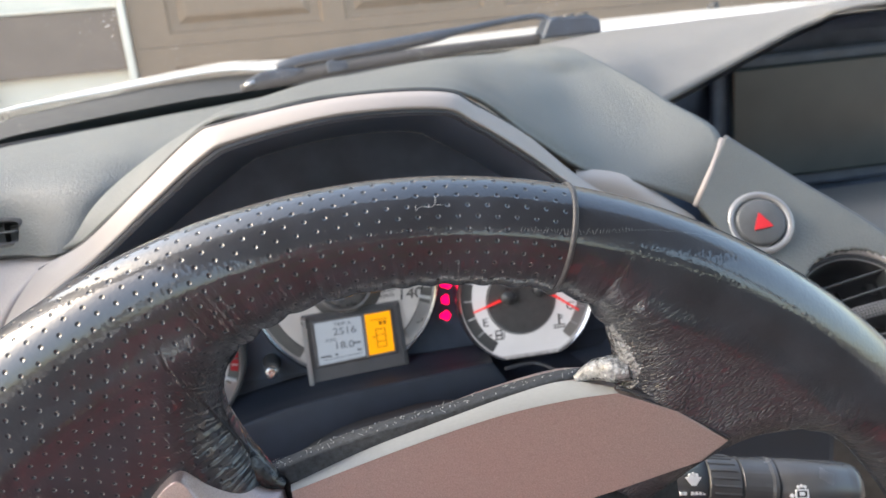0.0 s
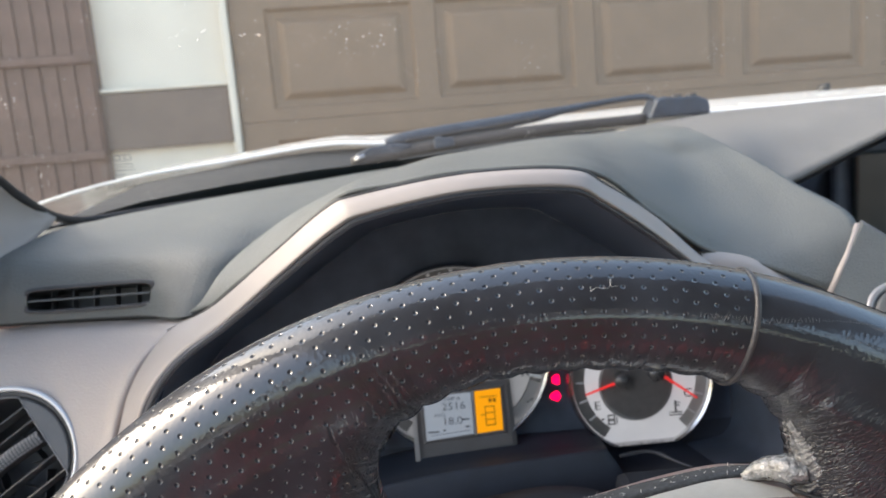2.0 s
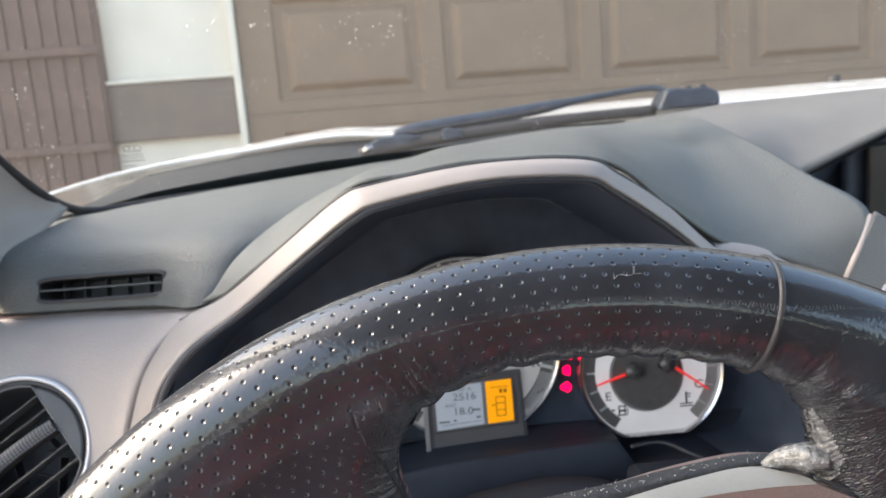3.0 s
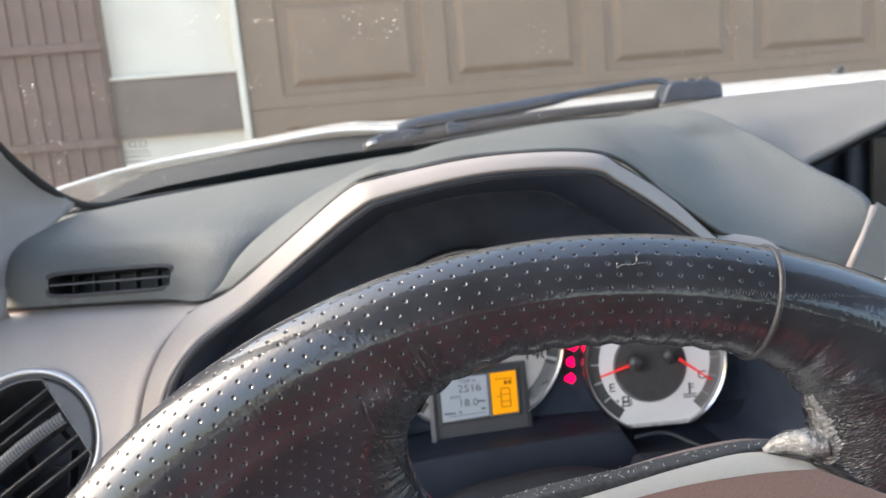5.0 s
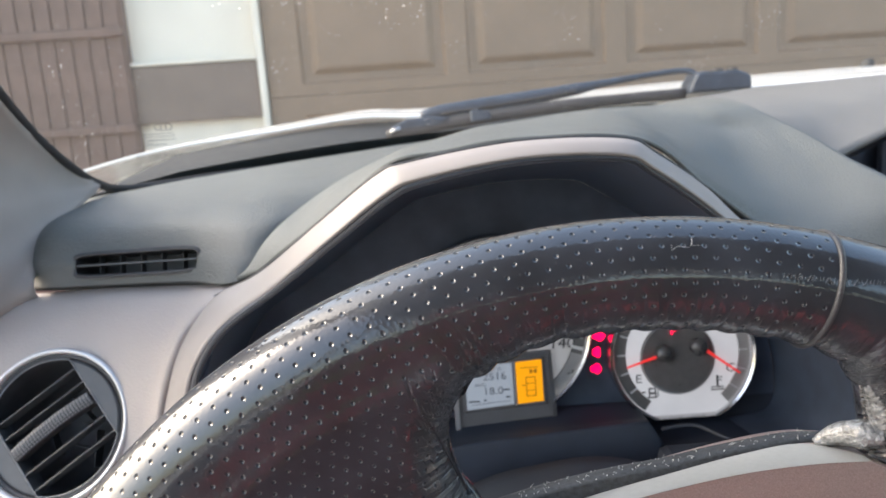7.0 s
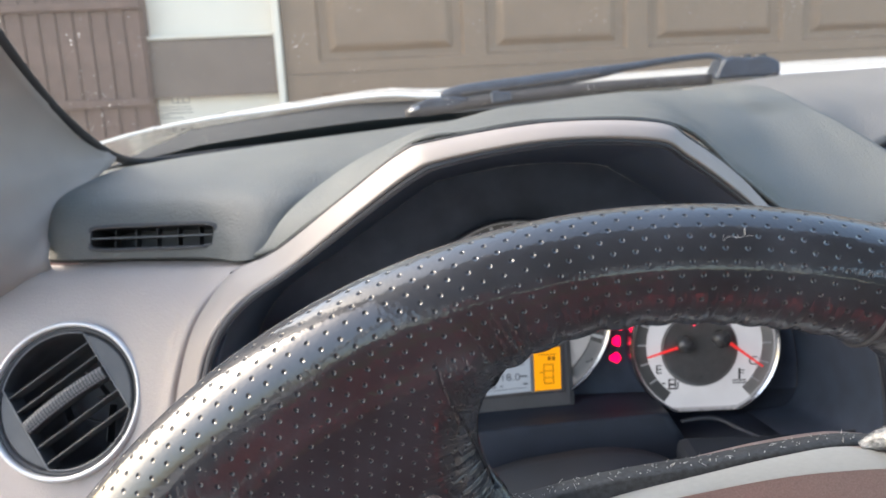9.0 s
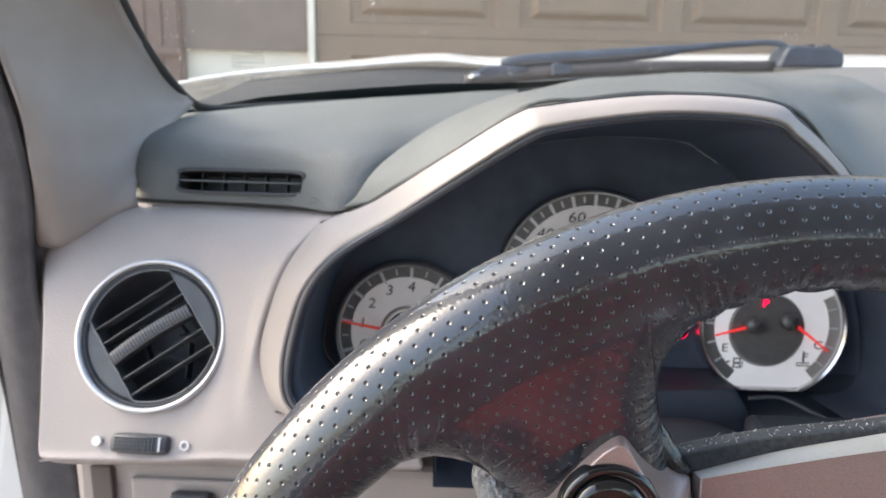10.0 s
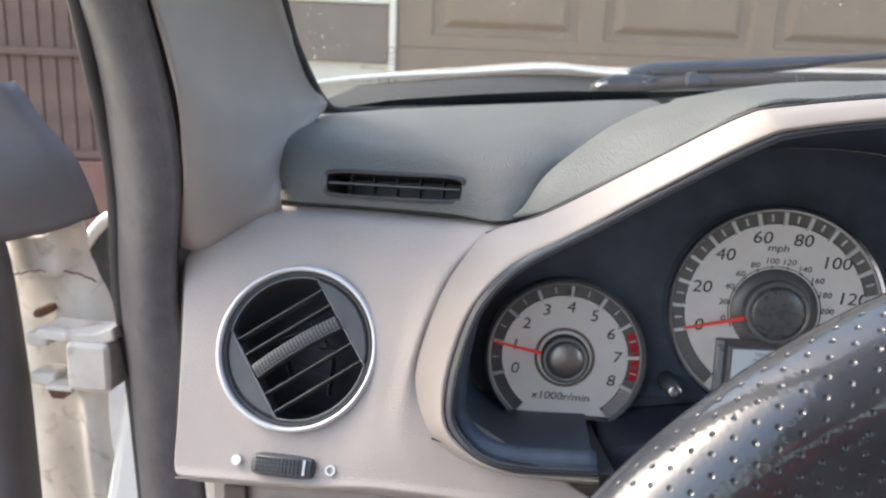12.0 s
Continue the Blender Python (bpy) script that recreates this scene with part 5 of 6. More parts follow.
def symbol(t, up, out, shapes):
    """White print on the stalk: outlines in metres along and across it."""
    axis, rise, face = (SB - SA).normalized(), Vector((0.05, 0.39, 0.92)).normalized(), Vector((0, -0.92, 0.39)).normalized()
    for outline in shapes:
        ob = part("symbol", prism(outline, -0.0006, 0.0002), M_WHITE, stalk)
        ob.matrix_basis = frame_at(along(t, out, up), axis, rise, face)


def block(x0, y0, x1, y1):
    return [(x0, y0), (x1, y0), (x1, y1), (x0, y1)]


drops = [oval(x, y, 0.0007, 0.0008, 0, 10) for x, y in ((-0.0016, 0.0026), (0.0, 0.0030), (0.0016, 0.0026))]
symbol(0.470, 0.0015, 0.0118, drops + [[(-0.0038, 0.0016), (-0.0010, -0.0020), (0.0010, -0.0020), (0.0038, 0.0016), (0.0, 0.0022)]])
symbol(0.470, -0.0040, 0.0112, [block(x, -0.0007, x + 0.0013, 0.0007) for x in (-0.0070, -0.0052, -0.0016, 0.0002, 0.0020, 0.0038)])
symbol(0.765, -0.0010, 0.0127, drops + [oval(-0.0048, -0.0012, 0.0008, 0.0009, 0, 12), block(-0.0030, -0.0026, 0.0030, -0.0020), block(-0.0030, 0.0010, 0.0030, 0.0016), block(-0.0032, -0.0026, -0.0025, 0.0016), block(0.0025, -0.0026, 0.0032, 0.0016), block(-0.0012, -0.0012, 0.0012, 0.0004)])

# ---------------------------------------------------------------- instrument cluster
cluster = thing("instrument_cluster", FRAME_G, "dark instrument cluster with three silver-faced dials", "instrument cluster")
inv = FRAME_G.inverted()
lip = [inv @ Vector(p) for p in bez_lip]
bowl_back = [Vector((p.x * 0.985, p.y * 0.97 - 0.002, -0.010)) for p in lip]
back_outline = [tuple(p)[:2] for p in spline(bowl_back, 80)]
part("backplate", prism(back_outline, -0.016, -0.011), M_CLUSTER, cluster)
bowl_mid = [Vector((a.x * 1.0, a.y * 1.0, 0.55 * a.z)) for a in lip]
part("hood_lining", sheet([lip, bowl_mid, bowl_back], 150, 10), M_CLUSTER, cluster, "matt black hood lining", smooth=True)
part("cluster_floor", sheet([[(-0.225, -0.045, -0.0106), (-0.16, -0.045, -0.0106), (-0.122, -0.045, -0.0106)], [(-0.225, -0.0565, -0.004), (-0.16, -0.0565, -0.004), (-0.122, -0.0575, -0.004)], [(-0.222, -0.0535, 0.05), (-0.16, -0.0555, 0.05), (-0.119, -0.0565, 0.05)], [(-0.215, -0.050, 0.076), (-0.16, -0.0525, 0.094), (-0.117, -0.0535, 0.094)]], 12, 12), M_APRON, cluster, smooth=True)
part("floor_step", sheet([[(-0.122, -0.0585, -0.01), (-0.117, -0.0535, 0.094)], [(-0.121, -0.085, -0.01), (-0.116, -0.085, 0.094)]], 6, 4), M_APRON, cluster)
part("lower_floor", sheet([[(-0.122, -0.040, -0.0108), (0.0, -0.040, -0.0108), (0.08, -0.040, -0.0108), (0.19, -0.040, -0.0108)], [(-0.122, -0.060, -0.005), (0.0, -0.060, -0.005), (0.08, -0.056, -0.005), (0.19, -0.054, -0.005)], [(-0.12, -0.078, 0.03), (0.0, -0.076, 0.03), (0.09, -0.066, 0.03), (0.19, -0.058, 0.03)], [(-0.118, -0.090, 0.085), (0.0, -0.088, 0.085), (0.1, -0.066, 0.085), (0.19, -0.055, 0.085)]], 20, 10), M_APRON, cluster, smooth=True)

thick(part("cluster_apron", sheet([
    [(-0.118, -0.054, -0.0104), (-0.05, -0.043, -0.0104), (0.02, -0.040, -0.0104), (0.078, -0.040, -0.0104)],
    [(-0.118, -0.060, 0.018), (-0.05, -0.0475, 0.018), (0.02, -0.0440, 0.018), (0.078, -0.0425, 0.018)],
    [(-0.118, -0.0620, 0.034), (-0.0566, -0.0487, 0.034), (0.0200, -0.0432, 0.034), (0.076, -0.0405, 0.034)],
    [(-0.118, -0.0640, 0.0365), (-0.0566, -0.0505, 0.0365), (0.0200, -0.0452, 0.0365), (0.078, -0.0430, 0.0365)],
    [(-0.118, -0.072, 0.0370), (-0.0566, -0.064, 0.0370), (0.0200, -0.060, 0.0370), (0.086, -0.058, 0.0370)],
    [(-0.118, -0.090, 0.0365), (-0.0566, -0.090, 0.0365), (0.0200, -0.085, 0.0365), (0.090, -0.080, 0.0365)]], 24, 40), M_APRON, cluster, "apron under the dials, its shade painted in", smooth=True), 0.0015, -1)


def dial(name, c, r, floor, label, face=None, rim=None):
    d = part(name, revolve([(r + 0.0028, -0.012), (r + 0.0028, 0.0036), (r + 0.0014, 0.0052), (r, 0.004), (r, 0.0005)], 96, c, floor), rim or M_CHROME, cluster, label, smooth=False)
    part("face", prism([(c[0] + r * math.cos(radians(3 * k)), max(c[1] + r * math.sin(radians(3 * k)), floor + 0.0012)) for k in range(120)], -0.011, 0.0004), face or M_DIAL, d)
    return d


def arc_band(c, r0, r1, a0, a1, h, n=48, floor=None):
    bm = bmesh.new()
    vs = []
    for k in range(n + 1):
        a = radians(a0 + (a1 - a0) * k / n)
        vs.append([bm.verts.new((c[0] + r * math.cos(a), c[1] + r * math.sin(a), z)) for r, z in ((r0, h - 0.0006), (r0, h), (r1, h), (r1, h - 0.0006))])
    for a, b in zip(vs, vs[1:]):
        for i in range(3):
            bm.faces.new((a[i], a[i + 1], b[i + 1], b[i]))
    bmesh.ops.recalc_face_normals(bm, faces=bm.faces)
    return bm


def polar(c, r, a):
    return (c[0] + r * math.cos(radians(a)), c[1] + r * math.sin(radians(a)))


# rev counter
TC, TR = (-0.1405, -0.0165), 0.0478
tach = dial("rev_counter", TC, TR, -0.0545, "silver rev counter reading about one thousand", rim=M_FRAME)
part("scale_ring", arc_band(TC, TR * 0.84, TR * 0.985, -24, 232, 0.0011), M_DIALRING, tach, "grey scale ring")
part("ring_end", arc_band(TC, TR * 0.84, TR * 0.985, -52, -24.5, 0.0011), M_SILVER, tach, "brushed silver end of the ring")
for i in range(9):
    a = 197 - i * 27.5
    part("tick", slab(polar(TC, TR * 0.80, a), polar(TC, TR * 0.97, a), 0.0017, 0.0021, 0.0, 0.0030), M_WHITE, tach)
    lettering("numeral", str(i), *polar(TC, TR * 0.68, a - 0.5), 0.0008, 0.0100, M_INK, tach, shear=0.12)
    if i < 8:
        part("tick", slab(polar(TC, TR * 0.87, a - 13.7), polar(TC, TR * 0.955, a - 13.7), 0.0006, 0.0008, 0.0, 0.0020), M_WHITE, tach)
for a0, a1 in ((25, 20), (19, 9), (7.5, -3), (-4.5, -15)):
    part("red_mark", arc_band(TC, TR * 0.86, TR * 0.965, a1, a0, 0.0019, 6), M_REDMARK, tach)
lettering("unit", "x1000r/min", TC[0] - 0.001, TC[1] - 0.0255, 0.0008, 0.0070, M_INK, tach, shear=0.12)
part("ring_line", arc_band(TC, TR * 0.832, TR * 0.841, -52, 232, 0.0010), M_INK, tach)
# Shade round the hub put in as a thin brown ring.
part("hub_surround", revolve([(0.0192, 0.0004), (0.0188, 0.0009), (0.0176, 0.0010), (0.0172, 0.0004)], 56, TC), M_HUBSHADE, tach, "thin ring round the hub, its shade painted brown", smooth=True)
cap = part("hub_cap", revolve([(0.0152, 0.0004), (0.0152, 0.0058), (0.0146, 0.0068), (0.0140, 0.0066)], 56, TC), M_INK, tach, "black hub edge", smooth=True)
part("cap_ring", revolve([(0.0142, 0.0060), (0.0141, 0.0074), (0.0136, 0.0080), (0.0122, 0.0080), (0.0118, 0.0072)], 56, TC), M_CAP, cap, "satin grey ring", smooth=True)
part("cap_dome", revolve([(0.0119, 0.0068), (0.0116, 0.0080), (0.0100, 0.0092), (0.0075, 0.0101), (0.0045, 0.0107), (0.0020, 0.0109), (0.0001, 0.0110)], 56, TC), M_DOME, cap, "domed metal centre", smooth=True)
bevel(part("needle", slab(polar(TC, 0.013, 170), polar(TC, 0.0455, 170), 0.0024, 0.0012, 0.0040, 0.0052), M_REDDIM, tach), 0.0003)

# speedometer
SC, SR = (-0.0155, 0.0225), 0.0625
speedo = dial("speedometer", SC, SR, -0.060, "large silver speedometer, needle at zero")
part("scale_ring", arc_band(SC, SR * 0.865, SR * 0.985, -22, 232, 0.0011, 72), M_DIALRING, speedo, "grey scale ring")
part("ring_end", arc_band(SC, SR * 0.865, SR * 0.985, -50, -22.5, 0.0011), M_SILVER, speedo, "brushed silver end of the ring")
A0, A1 = 195.0, -17.8
for i in range(15):
    a = A0 + (A1 - A0) * i / 14
    part("tick", slab(polar(SC, SR * 0.84, a), polar(SC, SR * 0.975, a), 0.0019, 0.0023, 0.0, 0.0030), M_WHITE, speedo)
    if i < 14:
        b = a + (A1 - A0) / 28
        part("tick", slab(polar(SC, SR * 0.885, b), polar(SC, SR * 0.955, b), 0.0009, 0.0011, 0.0, 0.0020), M_WHITE, speedo)
    if i % 2 == 0:
        lettering("numeral", str(10 * i), *polar(SC, SR * 0.735, a), 0.0008, 0.0106, M_INK, speedo, shear=0.12)
lettering("unit", "mph", SC[0] - 0.001, SC[1] + 0.0388, 0.0008, 0.0064, M_INK, speedo, shear=0.12)
lettering("unit", "km/h", SC[0] + 0.0275, SC[1] - 0.0125, 0.0022, 0.0046, M_INK, speedo, shear=0.12)
for i in range(12):
    a = A0 - 3 + (A1 - A0) * (20 * i / 1.609) / 140
    lettering("small_numeral", str(20 * i), *polar(SC, SR * 0.495, a), 0.0008, 0.0050, M_INK, speedo, shear=0.12)
part("inner_line", arc_band(SC, SR * 0.435, SR * 0.442, -25, 205, 0.0010), M_INK, speedo)
for i in range(1, 12):
    x, y = polar(SC, SR * 0.4385, A0 - 3 + (A1 - A0) * (20 * i / 1.609) / 140)
    part("dot", prism(oval(x, y, 0.0007, 0.0007, 0, 10), 0.0006, 0.0012), M_INK, speedo)
part("ring_line", arc_band(SC, SR * 0.858, SR * 0.865, -50, 232, 0.0010, 72), M_INK, speedo)
# Smoky cone added in place of the cap's soft shadow on the face.
part("hub_surround", revolve([(0.0262, 0.0003), (0.0257, 0.0012), (0.0196, 0.0026)], 72, SC), M_DIALDARK, speedo, smooth=True)
cap = part("hub_cap", revolve([(0.0196, 0.0010), (0.0196, 0.0080), (0.0190, 0.0094), (0.0178, 0.0098), (0.0164, 0.0094), (0.0160, 0.0086)], 64, SC), M_DIALDARK, speedo, "smoky hub edge", smooth=True)
part("cap_dome", revolve([(0.0162, 0.0082), (0.0159, 0.0092), (0.0140, 0.0099), (0.0100, 0.0106), (0.0050, 0.0110), (0.0001, 0.0111)], 64, SC), M_SMOKE, cap, "dark domed centre", smooth=True)
bevel(part("needle", slab(polar(SC, 0.0185, 194), polar(SC, 0.0560, 194), 0.0026, 0.0012, 0.0055, 0.0068), M_REDDIM, speedo), 0.0003)

# fuel and temperature
FC, FR = (0.111, -0.0045), 0.0478
fuel = dial("fuel_gauge", FC, FR, -0.0485, "silver fuel and temperature gauge with two red needles", M_DIALBOOST)
part("scale_ring", arc_band(FC, FR * 0.82, FR * 0.985, 150, 234, 0.0011), M_DIALRING, fuel)
part("scale_ring", arc_band(FC, FR * 0.82, FR * 0.985, -50, 30, 0.0011), M_DIALPALE, fuel)
for a in (160, 178, 196, 214):
    part("tick", slab(polar(FC, FR * 0.82, a), polar(FC, FR * 0.94, a), 0.0008, 0.0010, 0.0, 0.0022), M_WHITE, fuel)
for a in (-36, -18, 0, 18):
    part("tick", slab(polar(FC, FR * 0.82, a), polar(FC, FR * 0.94, a), 0.0008, 0.0010, 0.0, 0.0022), M_WHITE, fuel)
HC = (0.1080, -0.0070)
part("hub_surround", revolve([(0.0262, 0.0002), (0.0250, 0.0026), (0.0235, 0.0022), (0.0001, 0.0016)], 64, HC), M_DIALDARK, fuel, smooth=False)
for kx, ky, rr in ((0.0975, -0.0030, 0.0058), (0.1215, 0.0000, 0.0058)):
    part("hub_cap", revolve([(rr, 0.002), (rr, 0.0065), (rr * 0.85, 0.0082), (0.0001, 0.0092)], 32, (kx, ky)), M_SMOKE, fuel, smooth=True)
bevel(part("needle", slab((0.0945, -0.0040), (0.0715, -0.0108), 0.0022, 0.0012, 0.0045, 0.0056), M_RED, fuel), 0.0003)
bevel(part("needle", slab((0.1270, -0.0030), (0.1490, -0.0200), 0.0022, 0.0012, 0.0045, 0.0056), M_RED, fuel), 0.0003)
lettering("letter", "E", 0.0800, -0.0205, 0.0008, 0.0085, M_INK, fuel)
lettering("letter", "C", 0.1440, -0.0170, 0.0008, 0.0085, M_INK, fuel)
lettering("letter", "P", 0.1050, 0.0120, 0.0036, 0.0075, M_LAMP, fuel)
for x0, y0, x1, y1 in ((0.0866, -0.0338, 0.0874, -0.0272), (0.0908, -0.0338, 0.0916, -0.0272), (0.0866, -0.0280, 0.0916, -0.0272), (0.0866, -0.0316, 0.0916, -0.0303), (0.0858, -0.0343, 0.0924, -0.0335), (0.0926, -0.0335, 0.0932, -0.0290), (0.0820, -0.0305, 0.0842, -0.0295)):
    part("pump_symbol", prism([(x0, y0), (x1, y0), (x1, y1), (x0, y1)], 0, 0.0009), M_INK, fuel)
for x0, y0, x1, y1 in ((0.1300, -0.0300, 0.1390, -0.0293), (0.1300, -0.0318, 0.1390, -0.0311), (0.1340, -0.0290, 0.1352, -0.0215), (0.1354, -0.0232, 0.1380, -0.0226), (0.1354, -0.0252, 0.1374, -0.0246)):
    part("gauge_symbol", prism([(x0, y0), (x1, y0), (x1, y1), (x0, y1)], 0, 0.0009), M_INK, fuel)
for x, y, cut in ((0.0565, 0.0095, 0.3), (0.0543, -0.0018, -0.25), (0.0532, -0.0135, 0.12)):
    icon = [(x + 0.0036 * math.cos(2 * math.pi * k / 18) * (1 + cut * math.cos(4 * math.pi * k / 18)), y + 0.0034 * math.sin(2 * math.pi * k / 18) * (1 - 0.22 * math.cos(6 * math.pi * k / 18))) for k in range(18)]
    part("warning_lamp", prism(icon, -0.0118, -0.0105), M_LAMP, cluster, "lit red warning lamp")
part("reset_knob", sweep([(-0.074, -0.029, -0.012), (-0.073, -0.030, 0.004), (-0.0727, -0.0305, 0.010)], [0.0062, 0.0050, 0.0046], 24), M_DIALDARK, cluster, "short trip reset knob", smooth=True)
part("knob_tip", revolve([(0.0046, 0.0095), (0.0044, 0.0112), (0.0030, 0.0120), (0.0001, 0.0114)], 24, (-0.0727, -0.0305)), M_CHROME, cluster, smooth=True)

trip = part("trip_display", prism([(-0.0485, -0.0468), (0.0220, -0.0425), (0.0200, 0.0050), (-0.0485, 0.0035)], -0.010, 0.0062, 0.0030, 0.0025), M_FRAME, cluster, "grey framed trip computer display, lit")
part("bezel_strip", prism([(-0.0487, -0.046), (-0.0455, -0.046), (-0.0455, 0.0030), (-0.0487, 0.0030)], 0.0050, 0.0090), M_SILVER, trip)
screen_rim = [(-0.0425, -0.0335), (0.0150, -0.0310), (0.0145, 0.0020), (-0.0425, 0.0010)]
part("screen_rim", prism(screen_rim, 0.0060, 0.0084, 0.0012, 0.0010), M_FRAME, trip, "raised rim round the screens")
part("screen", prism([(-0.0400, -0.0312), (-0.0078, -0.0290), (-0.0078, -0.0006), (-0.0400, -0.0014)], 0.0080, 0.0090), M_LCD, trip, "pale grey lit screen")
part("screen", prism([(-0.0052, -0.0292), (0.0125, -0.0282), (0.0125, 0.0004), (-0.0052, -0.0004)], 0.0080, 0.0090), M_AMBER, trip, "amber lit screen")
part("divider", prism([(-0.0074, -0.0300), (-0.0056, -0.0298), (-0.0056, 0.0000), (-0.0074, 0.0000)], 0.0080, 0.0094), M_SILVER, trip)
for text, x, y, s in (("TRIP A", -0.0210, -0.0040, 0.0036), ("2516", -0.0200, -0.0092, 0.0072), ("AVG", -0.0300, -0.0146, 0.0034), ("18.0", -0.0215, -0.0192, 0.0072)):
    lettering("readout", text, x, y, 0.0091, s, M_LCDINK, trip)
for x0, x1, y in ((-0.0385, -0.0310, -0.0262), (-0.0285, -0.0265, -0.0256), (-0.0130, -0.0100, -0.0244), (-0.0150, -0.0100, -0.0192)):
    part("readout_bar", prism([(x0, y), (x1, y), (x1, y + 0.0012), (x0, y + 0.0012)], 0.0089, 0.0092), M_LCDINK, trip)
part("readout_bar", prism([(-0.037, -0.0282), (-0.010, -0.0266), (-0.010, -0.0262), (-0.037, -0.0278)], 0.0089, 0.0092), M_LCDINK, trip)
for x0, y0, x1, y1 in ((0.0010, -0.0245, 0.0016, -0.0110), (0.0072, -0.0245, 0.0078, -0.0110), (0.0010, -0.0245, 0.0078, -0.0239), (0.0010, -0.0116, 0.0078, -0.0110), (0.0010, -0.0158, 0.0078, -0.0153), (0.0010, -0.0205, 0.0078, -0.0200), (-0.0018, -0.0170, 0.0008, -0.0164), (-0.0020, -0.0048, 0.0100, -0.0043), (0.0040, -0.0085, 0.0060, -0.0060), (0.0070, -0.0085, 0.0090, -0.0060)):
    part("symbol", prism([(x0, y0), (x1, y0), (x1, y1), (x0, y1)], 0.0089, 0.0092), M_AMBERINK, trip)

# ---------------------------------------------------------------- air vents and small controls


def round_vent(name, m, r, lean, label):
    v = thing(name, m, label, "air vent", "round air vents")
    part("ring", revolve([(r, -0.006), (r, 0.0035), (r - 0.0010, 0.0048), (r - 0.0024, 0.0050), (r - 0.0034, 0.003), (r - 0.0034, -0.004)], 96), M_RING, v, "satin chrome ring", smooth=True)
    ri = r - 0.0035
    part("bowl", revolve([(ri, 0.001), (ri - 0.0012, 0.0022), (ri - 0.0032, -0.0005), (ri - 0.0045, -0.010), (ri - 0.010, -0.04), (0.0001, -0.042)], 72), M_BLACK, v, smooth=True)
    c, s = math.cos(radians(lean)), math.sin(radians(lean))

    def t(x, y):
        return (c * x - s * y, s * x + c * y)

    rb, half = ri - 0.0034, 0.0300
    yy = math.sqrt(rb * rb - half * half)
    for side in (-1, 1):
        arc = []
        a0 = math.atan2(yy, half)
        for k in range(17):
            a = a0 + (-2 * a0) * k / 16
            arc.append(t(side * rb * math.cos(a), rb * math.sin(a)))
        part("cheek", prism(arc, -0.016, 0.0016, 0.0012, 0.001), M_VENT, v, "grey side cheek")
    for k, off in enumerate((0.0232, 0.0125, -0.0142, -0.0262)):
        w = min(half, math.sqrt(rb * rb - off * off))
        bm = box((-w, off - 0.0005, -0.009), (w, off + 0.0005, 0.0010))
        bm.transform(Matrix.Rotation(radians(lean), 4, "Z"))
        bevel(part("slat", bm, M_VENT, v), 0.0005)
    rim_line = []
    for k in range(33):
        a = a0 + (math.pi - 2 * a0) * k / 32
        rim_line.append((*t(rb * math.cos(a), rb * math.sin(a)), 0.0012))
    for k in range(33):
        a = math.pi + a0 + (math.pi - 2 * a0) * k / 32
        rim_line.append((*t(rb * math.cos(a), rb * math.sin(a)), 0.0012))
    part("opening_lip", sweep(rim_line + rim_line[:1], 0.0006, 8), M_VENTLIP, v, "thin grey lip of the opening", smooth=True)

    def bow(x):
        return 0.0016 * (1 - (x / half) ** 2)

    length = half - 0.0015
    grip = sheet([[(x, bow(x) + y, z + 0.6 * bow(x)) for y, z in ((-0.0043, -0.006), (-0.0045, 0.0008), (-0.0041, 0.0022), (-0.0020, 0.0030), (0.0, 0.0033), (0.0020, 0.0030), (0.0041, 0.0022), (0.0045, 0.0008), (0.0043, -0.006))] for x in (-length, -0.5 * length, 0, 0.5 * length, length)], 28, 24)
    grip.transform(Matrix.Rotation(radians(lean), 4, "Z"))
    g = part("grip_bar", grip, M_BLACK, v, "knurled black grip bar", smooth=True)
    nub = None
    for i in range(26):
        for j in range(5):
            x = -length + 0.0012 + i * (2 * length - 0.0024) / 25
            y = (j - 2) * 0.00165
            z = 0.0034 + 0.6 * bow(x) - 0.00030 * (j - 2) ** 2
            if nub is None:
                ob = part("nub", box((-0.0006, -0.0005, -0.0008), (0.0006, 0.0005, 0.0005)), M_KNURL, g, "grey knurl")
                nub = ob.data
            else:
                ob = new("nub", nub)
                ob.parent = g
            ob.matrix_basis = pose(*t(x, bow(x) + y), z, 0, 0, lean)
    for k, (x, y, a) in enumerate(((-0.016, 0.004, -12), (-0.004, -0.012, 40), (0.010, 0.008, 8), (0.004, -0.020, -35), (0.016, -0.006, 62), (-0.010, 0.016, 75))):
        bm = box((-0.0003, -0.012, -0.034), (0.0003, 0.012, -0.024))
        bm.transform(pose(*t(x, y), 0, 0, 0, lean + a))
        part("vane", bm, M_BLACK, v)
    return v


round_vent("air_vent", FRAME_F @ pose(0.0203, 0.0362, 0.0), 0.0492, 35, "round dash air vent, black slats in a satin chrome ring")
round_vent("air_vent", frame_at(vent_r + Vector((-0.0006, -0.0034, 0.0021)), Vector((0.985, -0.10, 0.13)).normalized(), Vector((-0.06, 0.53, 0.85)).normalized(), Vector((-0.15, -0.84, 0.52)).normalized()), 0.0445, 5, "round air vent beside the switch panel, black slats")

slot = thing("defroster_vent", SLOT @ pose(0, 0, 0.001), "narrow black defroster slot in the dash top", "air vent")
outline = oval(0, 0, 0.0445, 0.0071, 0, 48, 7)
bm = bmesh.new()
rings = []
for grow, h in ((0.0022, -0.0035), (0.0020, 0.0002), (0.0006, 0.0008), (-0.0004, 0.0004), (-0.0006, -0.032)):
    rings.append([bm.verts.new((x * (1 + grow / 0.0445), y * (1 + grow / 0.0071), h)) for x, y in outline])
